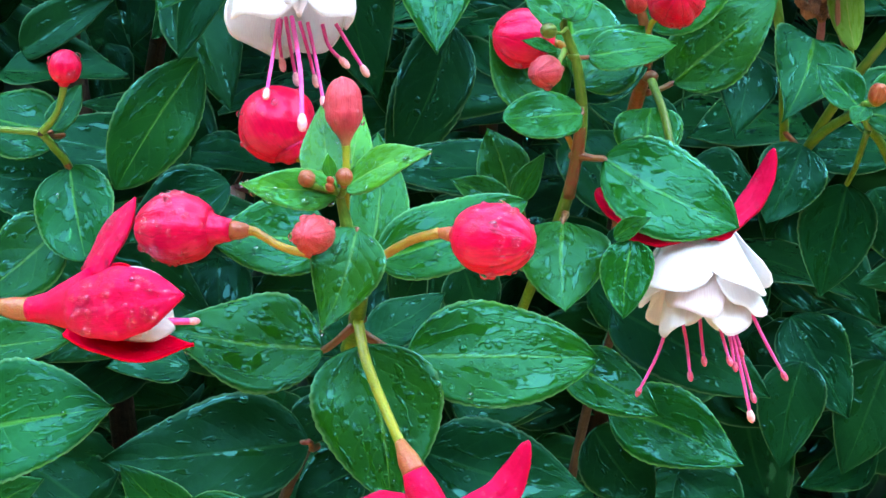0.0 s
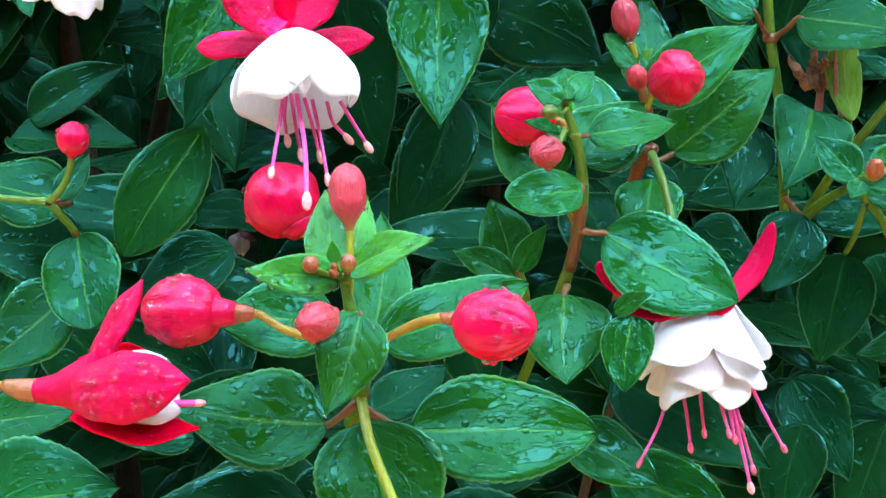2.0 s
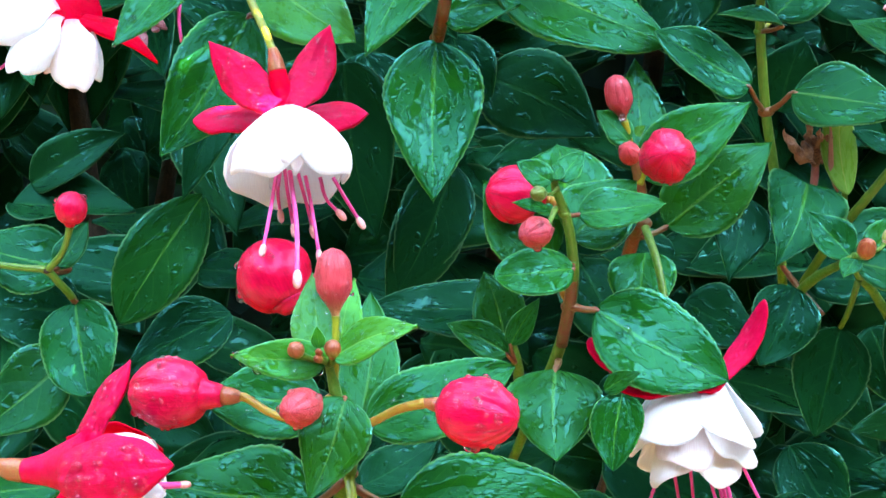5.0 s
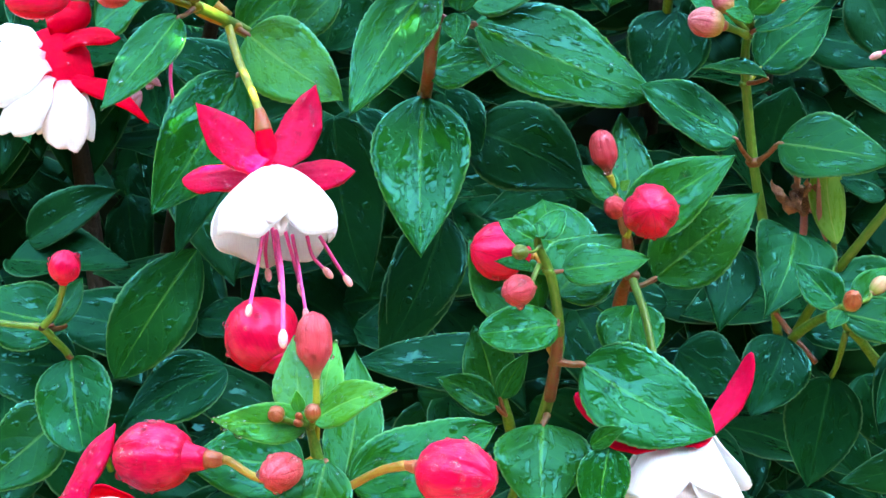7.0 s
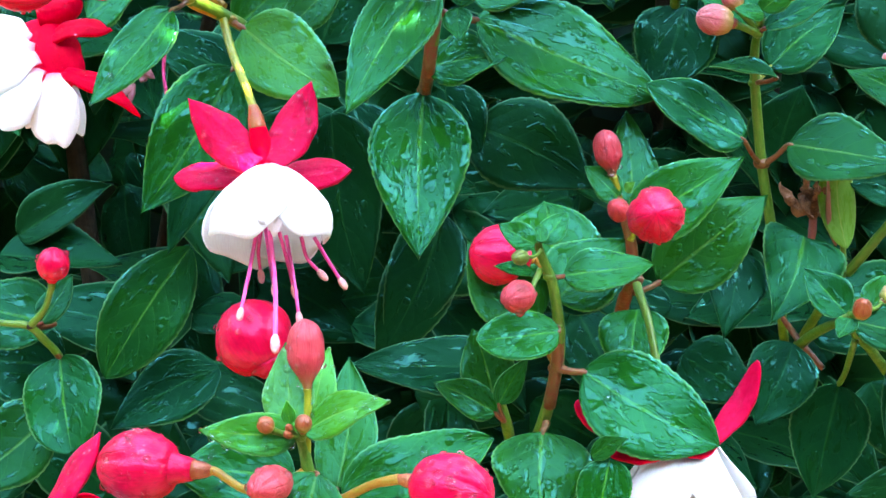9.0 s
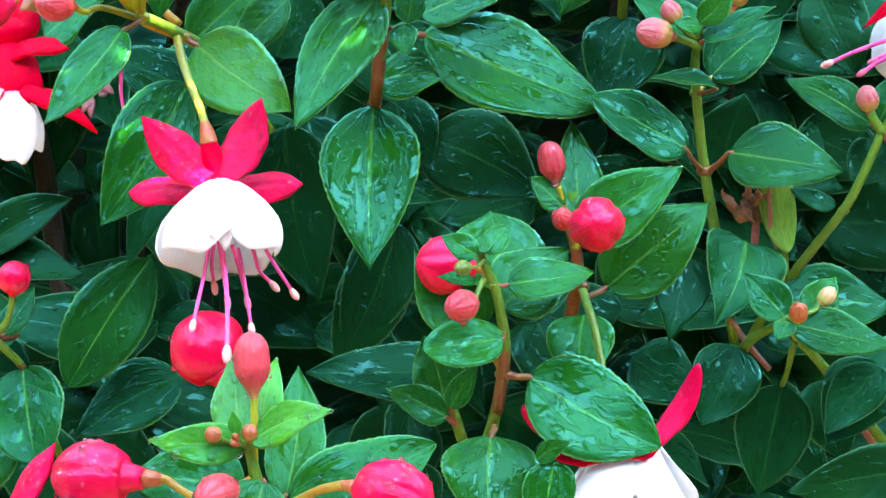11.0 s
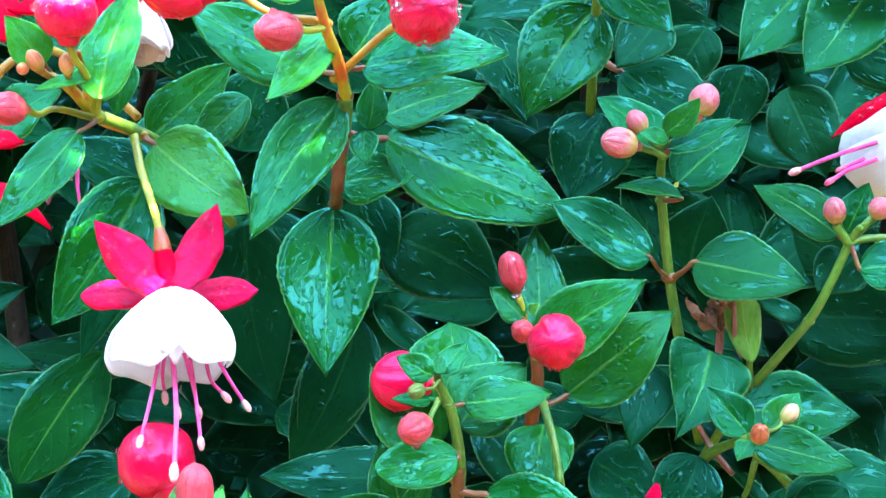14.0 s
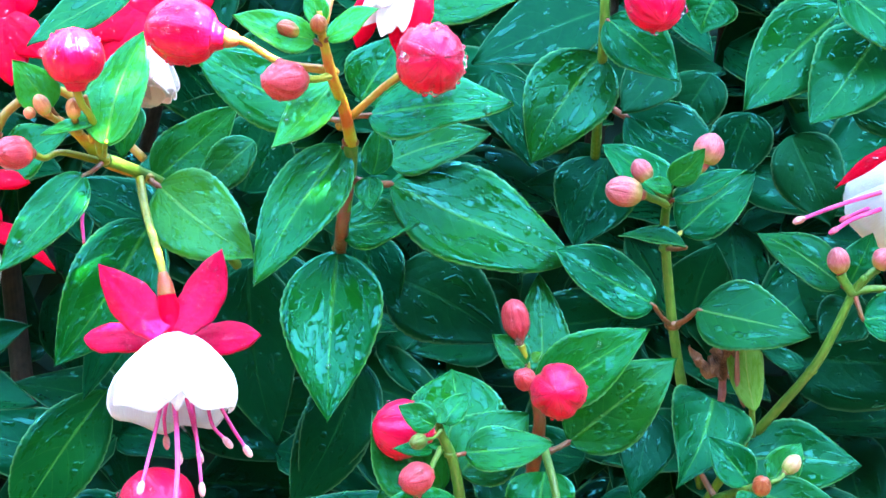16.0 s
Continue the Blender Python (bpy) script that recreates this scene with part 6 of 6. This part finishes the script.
opening = thing("fuchsia_flower", (-0.1186, -0.0500, 0.8921), "half-open crimson fuchsia flower with white petals inside", "flower", "fuchsia flowers")
part("pedicel", tube([(-0.1345, -0.0300, 0.8867), (-0.1186, -0.0500, 0.8914), (-0.1068, -0.0600, 0.8935)], [0.00113, 0.00113, 0.00128], 16, 6), PEDICEL_RED, opening)
part("ovary", tube([(-0.1075, -0.0600, 0.8935), (-0.1027, -0.0620, 0.8930), (-0.0983, -0.0630, 0.8930)], [0.00163, 0.00285, 0.00299], 16, 6), OVARY, opening)
part("calyx_tube", tube([(-0.0987, -0.0630, 0.8930), (-0.0932, -0.0640, 0.8937), (-0.0875, -0.0650, 0.8947), (-0.0825, -0.0660, 0.8953)], [0.00296, 0.00404, 0.00646, 0.00889], 16, 6), SEPAL_PINK, opening)
sepal(opening, (-0.0868, -0.0760, 0.8947), (-0.0576, -0.0840, 0.8999), 0.01695, SEPAL_PINK, curl=0.1, face=(0.0000, -1.0000, 0.2500), start=0.25, cup=0.35, drops=70)
sepal(opening, (-0.0847, -0.0660, 0.8997), (-0.0748, -0.0600, 0.9212), 0.00785, SEPAL_PINK, curl=0.06, face=(-0.5000, -1.0000, 0.2000), start=0.3, cup=0.3, drops=26)
sepal(opening, (-0.0870, -0.0720, 0.8900), (-0.0563, -0.0760, 0.8881), 0.00994, SEPAL_RED, curl=-0.14, face=(0.0000, -0.7500, 1.0000), start=0.25, cup=-0.3, drops=8)
sepal(opening, (-0.0924, -0.0500, 0.8961), (-0.0689, -0.0440, 0.8966), 0.01701, SEPAL_RED, curl=0.05, face=(0.0000, 1.0000, 0.3000), start=0.25)
corolla(opening, (-0.0891, -0.0640, 0.8943), (0.0257, -0.0060, 0.0011), 0.00780, 0.02393, 14, BELL, 2, 10.0, PETAL_PINK, 0.0008)
stamen(opening, (-0.0678, -0.0680, 0.8918), (-0.0631, -0.0680, 0.8921), (-0.0593, -0.0660, 0.8921), 0.00094, 0.00147, ANTHER, "pistil")
part("petal", sepal_geo((-0.0849, -0.0700, 0.8988), (-0.0644, -0.0740, 0.9026), 0.00751, curl=0.1, widest=0.6, start=0.1)[0], PETAL_WHITE, opening)
part("petal", sepal_geo((-0.0793, -0.0700, 0.8908), (-0.0614, -0.0740, 0.8913), 0.00742, curl=0.1, widest=0.6, start=0.1)[0], PETAL_WHITE, opening)

lowflower = thing("fuchsia_flower", (-0.0213, -0.0330, 0.8896), "fuchsia flower on a long yellow stalk with crimson sepals", "flower", "fuchsia flowers")
part("pedicel", tube([(-0.0214, -0.0330, 0.8903), (-0.0182, -0.0440, 0.8814), (-0.0127, -0.0540, 0.8717), (-0.0076, -0.0620, 0.8632)], [0.00141, 0.00134, 0.00127, 0.00127], 16, 6), PEDICEL, lowflower)
part("ovary", tube([(-0.0082, -0.0610, 0.8644), (-0.0060, -0.0640, 0.8609), (-0.0041, -0.0660, 0.8579)], [0.00135, 0.00270, 0.00297], 16, 6), OVARY, lowflower)
part("calyx_tube", tube([(-0.0044, -0.0660, 0.8584), (-0.0026, -0.0670, 0.8549), (0.0004, -0.0680, 0.8494), (0.0018, -0.0680, 0.8467)], [0.00294, 0.00401, 0.00454, 0.00614], 16, 6), SEPAL_PINK, lowflower)
sepal(lowflower, (0.0025, -0.0720, 0.8491), (0.0231, -0.0650, 0.8665), 0.00851, SEPAL_PINK, curl=-0.1, face=(0.0000, -1.0000, 0.1000), start=0.5, lean=0.2)
sepal(lowflower, (-0.0017, -0.0600, 0.8460), (-0.0211, -0.0600, 0.8466), 0.01146, SEPAL_PINK, curl=0.1, face=(0.0000, -1.0000, 0.4000), start=0.25)
sepal(lowflower, (0.0006, -0.0900, 0.8533), (-0.0017, -0.1050, 0.8453), 0.01019, SEPAL_PINK, curl=0.1, face=(0.0000, -1.0000, 0.4000), start=0.25)
sepal(lowflower, (0.0016, -0.0500, 0.8445), (0.0085, -0.0200, 0.8345), 0.01231, SEPAL_PINK, curl=0.1, face=(0.0000, -1.0000, 0.9000), start=0.25)
corolla(lowflower, (0.0014, -0.0680, 0.8477), (0.0048, -0.0020, -0.0254), 0.01587, 0.02487, 21, BELL, 3, 10.0)

upleft = thing("fuchsia_flower", (-0.1199, 0.0420, 1.0466), "fuchsia flower with broad crimson sepals and white petals", "flower", "fuchsia flowers")
part("pedicel", tube([(-0.0729, 0.0500, 1.0435), (-0.0917, 0.0560, 1.0579), (-0.1061, 0.0520, 1.0648), (-0.1155, 0.0440, 1.0563), (-0.1194, 0.0430, 1.0486)], [0.00145, 0.00145, 0.00145, 0.00145, 0.00163], 16, 6), PEDICEL_RED, upleft)
part("ovary", tube([(-0.1194, 0.0430, 1.0490), (-0.1207, 0.0430, 1.0446)], [0.00250, 0.00303], 16, 6), OVARY, upleft)
part("calyx_tube", tube([(-0.1207, 0.0430, 1.0449), (-0.1211, 0.0430, 1.0400), (-0.1300, 0.0420, 1.0370)], [0.00302, 0.0040, 0.0050], 16, 6), SEPAL_RED, upleft)
sepal(upleft, (-0.1300, 0.0400, 1.0360), (-0.1180, 0.0360, 1.0120), 0.01824, SEPAL_RED, curl=0.12, face=(0.3, -1.0, 0.2), start=0.45, widest=0.5, drops=8)
sepal(upleft, (-0.1190, 0.0340, 1.0190), (-0.0940, 0.0340, 1.0060), 0.00695, SEPAL_RED, curl=0.08, face=(0.2, -1.0, 0.6), start=0.35, widest=0.3, lean=-0.06, drops=8)
sepal(upleft, (-0.1270, 0.0400, 1.0300), (-0.1050, 0.0360, 1.0330), 0.00903, SEPAL_RED, curl=0.16, face=(0.0, -1.0, 0.9), start=0.4, drops=6)
sepal(upleft, (-0.1290, 0.0440, 1.0340), (-0.1210, 0.0480, 1.0510), 0.01042, SEPAL_RED, curl=0.1, face=(0.0, -1.0, 0.3), start=0.4)
part("petal", petal_blade((-0.1210, 0.0310, 1.0180), (-0.1160, 0.0220, 0.9950), 0.01459, (0.25, -1, -0.1), seed=5), PETAL_PINK, upleft)
part("petal", petal_blade((-0.1250, 0.0300, 1.0190), (-0.1340, 0.0180, 0.9990), 0.01459, (-0.3, -1, 0.0), seed=6), PETAL_WHITE, upleft)
part("petal", petal_blade((-0.1260, 0.0310, 1.0230), (-0.1490, 0.0200, 1.0100), 0.01668, (-0.4, -1, 0.2), seed=7), PETAL_WHITE, upleft)
part("petal", petal_blade((-0.1280, 0.0330, 1.0260), (-0.1510, 0.0300, 1.0250), 0.01112, (-0.3, -1, 0.5), seed=8), PETAL_WHITE, upleft)
part("petal", petal_blade((-0.1300, 0.0360, 1.0290), (-0.1450, 0.0360, 1.0350), 0.00869, (-0.2, -1, 0.5), seed=9), PETAL_WHITE, upleft)
part("petal", petal_blade((-0.1260, 0.0360, 1.0180), (-0.1290, 0.0300, 1.0010), 0.00903, (0.0, -1, -0.2), seed=10), PETAL_PINK, upleft)
part("petal", petal_blade((-0.1230, 0.0380, 1.0190), (-0.1140, 0.0360, 1.0000), 0.01007, (0.4, -1, -0.2), seed=11), PETAL_WHITE, upleft)
stamen(upleft, (-0.0920, 0.0520, 1.0290), (-0.0920, 0.0520, 1.0220), (-0.0910, 0.0520, 1.0160), 0.00060, 0.0009, ANTHER_RED)
stamen(upleft, (-0.1350, 0.0300, 1.0082), (-0.1401, 0.0300, 1.0034), (-0.1460, 0.0300, 0.9986), 0.00052, 0.00138, ANTHER_RED)
stamen(upleft, (-0.1424, 0.0300, 1.0132), (-0.1459, 0.0300, 1.0117), (-0.1494, 0.0300, 1.0101), 0.00052, 0.00138, ANTHER_RED)
bud([(-0.1106, 0.0000, 1.0634), (-0.1019, -0.0100, 1.0498)], (-0.1030, -0.0200, 1.0373), (-0.1181, -0.0300, 1.0310), 0.00633, tube_len=0.1, ovary=False, drops=16, label="round crimson fuchsia bud dripping with rain", pedicel_r=0.00106)

faded = thing("fuchsia_flower", (-0.1070, 0.0950, 1.0350), "faded dusty pink fuchsia flower drooping in the shade", "flower", "fuchsia flowers")
part("pedicel", tube([(-0.1070, 0.0950, 1.0360), (-0.1090, 0.0920, 1.0310), (-0.1120, 0.0900, 1.0260), (-0.1130, 0.0900, 1.0220)], [0.0006, 0.0006, 0.0006, 0.0007], 8, 6), FADED, faded)
sepal(faded, (-0.1100, 0.0880, 1.0280), (-0.1040, 0.0860, 1.0240), 0.00323, FADED, curl=0.2, start=0.3)
sepal(faded, (-0.1070, 0.0880, 1.0290), (-0.1040, 0.0860, 1.0320), 0.00263, FADED, curl=0.2, start=0.3)
sepal(faded, (-0.1090, 0.0880, 1.0260), (-0.1080, 0.0860, 1.0230), 0.00283, FADED, curl=-0.2, start=0.3)
sepal(faded, (-0.1120, 0.0880, 1.0220), (-0.1150, 0.0860, 1.0170), 0.00283, FADED, curl=0.2, start=0.3)
sepal(faded, (-0.1120, 0.0880, 1.0220), (-0.1120, 0.0860, 1.0150), 0.00242, FADED, curl=0.1, start=0.3)

topback = thing("fuchsia_flower", (-0.0848, 0.0600, 1.1080), "fuchsia flower half hidden behind buds with pale petals", "flower", "fuchsia flowers")
part("pedicel", tube([(-0.0805, 0.0600, 1.1271), (-0.0797, 0.0500, 1.1115), (-0.0786, 0.0450, 1.1012)], [0.00145, 0.00145, 0.00163], 16, 6), PEDICEL, topback)
part("calyx_tube", tube([(-0.0786, 0.0450, 1.1012), (-0.0760, 0.0400, 1.0948), (-0.0735, 0.0400, 1.0860)], [0.00284, 0.00462, 0.00782], 16, 6), SEPAL_RED, topback)
sepal(topback, (-0.0739, 0.0300, 1.0875), (-0.0862, 0.0200, 1.0779), 0.01538, SEPAL_RED, curl=0.1, start=0.3)
sepal(topback, (-0.0721, 0.0300, 1.0877), (-0.0792, 0.0200, 1.0663), 0.01538, SEPAL_RED, curl=0.1, start=0.3)
sepal(topback, (-0.0730, 0.0400, 1.0914), (-0.0730, 0.0400, 1.1149), 0.01592, SEPAL_RED, curl=0.1, start=0.3)
sepal(topback, (-0.0736, 0.0500, 1.0916), (-0.0538, 0.0500, 1.0983), 0.01629, SEPAL_RED, curl=0.1, start=0.3)
corolla(topback, (-0.0778, 0.0450, 1.0903), (0.0066, -0.0050, -0.0276), 0.00895, 0.02953, 41, SKIRT, 3, 30.0, PETAL_PINK)

corner = thing("fuchsia_flower", (-0.1208, 0.0300, 1.0988), "crimson fuchsia flower with spread sepals at the shoot tip", "flower", "fuchsia flowers")
part("pedicel", tube([(-0.1079, 0.0300, 1.1155), (-0.1140, 0.0300, 1.1028), (-0.1115, 0.0200, 1.0919)], [0.00137, 0.00137, 0.00154], 16, 6), PEDICEL_RED, corner)
part("calyx_tube", tube([(-0.1116, 0.0200, 1.0927), (-0.1120, 0.0200, 1.0866), (-0.1122, 0.0200, 1.0780)], [0.00270, 0.00439, 0.00675], 16, 6), SEPAL_RED, corner)
sepal(corner, (-0.1071, 0.0100, 1.0798), (-0.0936, 0.0050, 1.0680), 0.01147, SEPAL_RED, curl=0.1, start=0.3)
sepal(corner, (-0.1071, 0.0100, 1.0798), (-0.1021, 0.0050, 1.0592), 0.01245, SEPAL_RED, curl=0.1, start=0.3)
sepal(corner, (-0.1107, 0.0200, 1.0815), (-0.1020, 0.0200, 1.0924), 0.01013, SEPAL_RED, curl=0.1, start=0.3)
sepal(corner, (-0.1088, 0.0100, 1.0797), (-0.1195, 0.0050, 1.0681), 0.01147, SEPAL_RED, curl=0.1, start=0.3)

topmid = thing("fuchsia_flower", (-0.0038, 0.0200, 1.1036), "crimson fuchsia flower just opening with blush petals", "flower", "fuchsia flowers")
part("pedicel", tube([(-0.0086, -0.0200, 1.0785), (-0.0082, 0.0000, 1.0987), (-0.0030, 0.0100, 1.1047), (0.0019, 0.0100, 1.1016)], [0.00113, 0.00113, 0.00113, 0.00129], 16, 6), PEDICEL_RED, topmid)
part("calyx_tube", tube([(0.0019, 0.0100, 1.1020), (0.0034, 0.0100, 1.0967), (0.0051, 0.0080, 1.0914)], [0.00263, 0.00461, 0.00724], 16, 6), SEPAL_RED, topmid)
sepal(topmid, (0.0021, 0.0060, 1.0941), (-0.0018, 0.0040, 1.0763), 0.00847, SEPAL_RED, curl=0.14, start=0.3)
sepal(topmid, (0.0153, 0.0060, 1.0946), (0.0104, 0.0000, 1.0747), 0.01264, SEPAL_RED, curl=0.14, start=0.3)
sepal(topmid, (0.0052, 0.0200, 1.0973), (0.0165, 0.0200, 1.1066), 0.01013, SEPAL_RED, curl=0.1, start=0.3)
sepal(topmid, (0.0018, 0.0200, 1.0971), (-0.0089, 0.0200, 1.1033), 0.01013, SEPAL_RED, curl=0.1, start=0.3)
part("petal", petal_blade((0.0080, 0.0000, 1.0970), (0.0000, -0.0080, 1.0810), 0.00861, (-0.3, -1, 0.5), cup=0.5, seed=3), PETAL_PINK, topmid)
part("petal", petal_blade((0.0090, -0.0020, 1.0960), (0.0070, -0.0120, 1.0780), 0.00729, (0.0, -1, 0.2), cup=0.5, seed=4), PETAL_PINK, topmid)
part("petal", petal_blade((0.0110, 0.0000, 1.0970), (0.0110, -0.0100, 1.0800), 0.00729, (0.4, -1, 0.2), cup=0.5, seed=5), PETAL_PINK, topmid)
part("petal", petal_blade((0.0070, -0.0060, 1.0970), (0.0040, -0.0140, 1.0850), 0.00729, (-0.2, -1, 0.6), cup=0.5, seed=6), PETAL_PINK, topmid)

edge = thing("fuchsia_flower", (0.2006, 0.0900, 1.0712), "fuchsia flower with white corolla and long magenta stamens", "flower", "fuchsia flowers")
part("pedicel", tube([(0.2143, 0.1000, 1.0992), (0.2025, 0.0800, 1.0799), (0.1921, 0.0700, 1.0704)], [0.00156, 0.00156, 0.00175], 16, 6), PEDICEL, edge)
part("calyx_tube", tube([(0.1930, 0.0700, 1.0712), (0.1861, 0.0680, 1.0657), (0.1793, 0.0660, 1.0607)], [0.00301, 0.00489, 0.00791], 16, 6), SEPAL_RED, edge)
sepal(edge, (0.1766, 0.0500, 1.0679), (0.1493, 0.0520, 1.0490), 0.00472, SEPAL_RED, curl=0.12, face=(-0.2000, -1.0000, 0.6000), start=0.3)
sepal(edge, (0.1848, 0.0700, 1.0671), (0.1965, 0.0800, 1.0853), 0.01338, SEPAL_RED, curl=0.1, start=0.3)
sepal(edge, (0.1791, 0.0500, 1.0565), (0.1856, 0.0400, 1.0385), 0.01253, SEPAL_RED, curl=0.1, start=0.3)
sepal(edge, (0.1882, 0.0800, 1.0636), (0.2092, 0.0900, 1.0561), 0.01366, SEPAL_RED, curl=0.1, start=0.3)
corolla(edge, (0.1804, 0.0550, 1.0549), (-0.0095, 0.0300, -0.0130), 0.01591, 0.02775, 61, BELL, 3, 30.0)
stamen(edge, (0.1657, 0.0580, 1.0490), (0.1515, 0.0580, 1.0435), (0.1413, 0.0600, 1.0387), 0.00074, 0.00185, ANTHER, "pistil")
stamen(edge, (0.1660, 0.0580, 1.0435), (0.1572, 0.0580, 1.0396), (0.1520, 0.0580, 1.0360), 0.00074, 0.00166, ANTHER_RED)
stamen(edge, (0.1670, 0.0620, 1.0457), (0.1599, 0.0620, 1.0422), (0.1564, 0.0620, 1.0403), 0.00074, 0.00167, ANTHER_RED)

far_flower = thing("fuchsia_flower", (-0.1360, 0.5000, 0.9380), "pale pink fuchsia flower deep in the shade", "flower", "fuchsia flowers")
part("pedicel", tube([(-0.1360, 0.5000, 0.9380), (-0.1330, 0.4800, 0.9300), (-0.1360, 0.4730, 0.9210)], [0.0010, 0.0010, 0.0012], 8, 6), STEM_RED, far_flower)
part("petal", petal_blade((-0.1360, 0.4700, 0.9210), (-0.1400, 0.4670, 0.9090), 0.010, seed=3), PETAL_PINK, far_flower)
part("petal", petal_blade((-0.1360, 0.4700, 0.9210), (-0.1310, 0.4680, 0.9100), 0.008, seed=4), PETAL_PINK, far_flower)
part("petal", petal_blade((-0.1360, 0.4710, 0.9210), (-0.1350, 0.4730, 0.9070), 0.008, seed=5), PETAL_PINK, far_flower)
sepal(far_flower, (-0.1360, 0.4700, 0.9210), (-0.1250, 0.4680, 0.9170), 0.0045, FADED, curl=0.2, start=0.3)

withered = thing("fuchsia_flower", (0.1188, 0.0750, 0.9748), "withered brown fuchsia flower with shrivelled sepals", "flower", "fuchsia flowers")
part("pedicel", tube([(0.1176, 0.1000, 0.9567), (0.1205, 0.0750, 0.9700), (0.1198, 0.0670, 0.9770)], [0.00116, 0.00116, 0.00155], 16, 6), PEDICEL_RED, withered)
part("ovary", tube([(0.1199, 0.0672, 0.9765), (0.1196, 0.0640, 0.9805), (0.1188, 0.0600, 0.9855)], [0.00110, 0.00135, 0.00120], 16, 6), FADED, withered)
part("calyx_tube", turned((0.1188, 0.0600, 0.9845), unit((-0.15, -0.1, 1.0)), [(0, 0.0009), (0.0018, 0.0022), (0.0045, 0.0030), (0.0075, 0.0025), (0.0095, 0.0011), (0.0100, 0.0002)], 20, 5, 0.22, 0.25), WITHERED, withered)
shrivelled(withered, [(0.1180, 0.0570, 0.9870), (0.1145, 0.0555, 0.9872), (0.1100, 0.0530, 0.9910), (0.1060, 0.0520, 0.9952)], 0.0042)
shrivelled(withered, [(0.1172, 0.0570, 0.9895), (0.1160, 0.0555, 0.9930), (0.1152, 0.0545, 0.9985)], 0.0036)
shrivelled(withered, [(0.1188, 0.0560, 0.9900), (0.1190, 0.0540, 0.9935), (0.1183, 0.0525, 0.9962)], 0.0030)
shrivelled(withered, [(0.1180, 0.0570, 0.9925), (0.1200, 0.0550, 0.9940), (0.1228, 0.0530, 0.9936)], 0.0036)
shrivelled(withered, [(0.1160, 0.0560, 0.9935), (0.1150, 0.0545, 0.9900), (0.1168, 0.0550, 0.9855)], 0.0044)
shrivelled(withered, [(0.1205, 0.0560, 0.9925), (0.1218, 0.0550, 0.9885), (0.1198, 0.0555, 0.9855)], 0.0044)

podleaf = thing("fuchsia_branch", (0.1340, 0.0800, 0.9678), "small curled yellow-green fuchsia leaf bract", "branch", "fuchsia branches")
stem(podleaf, [(0.1345, 0.0850, 0.9596), (0.1314, 0.0700, 0.9686), (0.1287, 0.0600, 0.9768)], [0.00114, 0.00114, 0.00095], STEM_GREEN)
leaf(podleaf, (0.1289, 0.0560, 0.9757), (0.1239, 0.0520, 1.0056), 0.0117, LEAF_POD, fold=-0.2, droop=-0.05, widest=0.5, blunt=0.6, teeth=0)
leaf(podleaf, (0.1261, 0.0580, 0.9764), (0.1213, 0.0530, 0.9985), 0.0032, LEAF_BLUSH, fold=-0.3, roll=20, teeth=0)
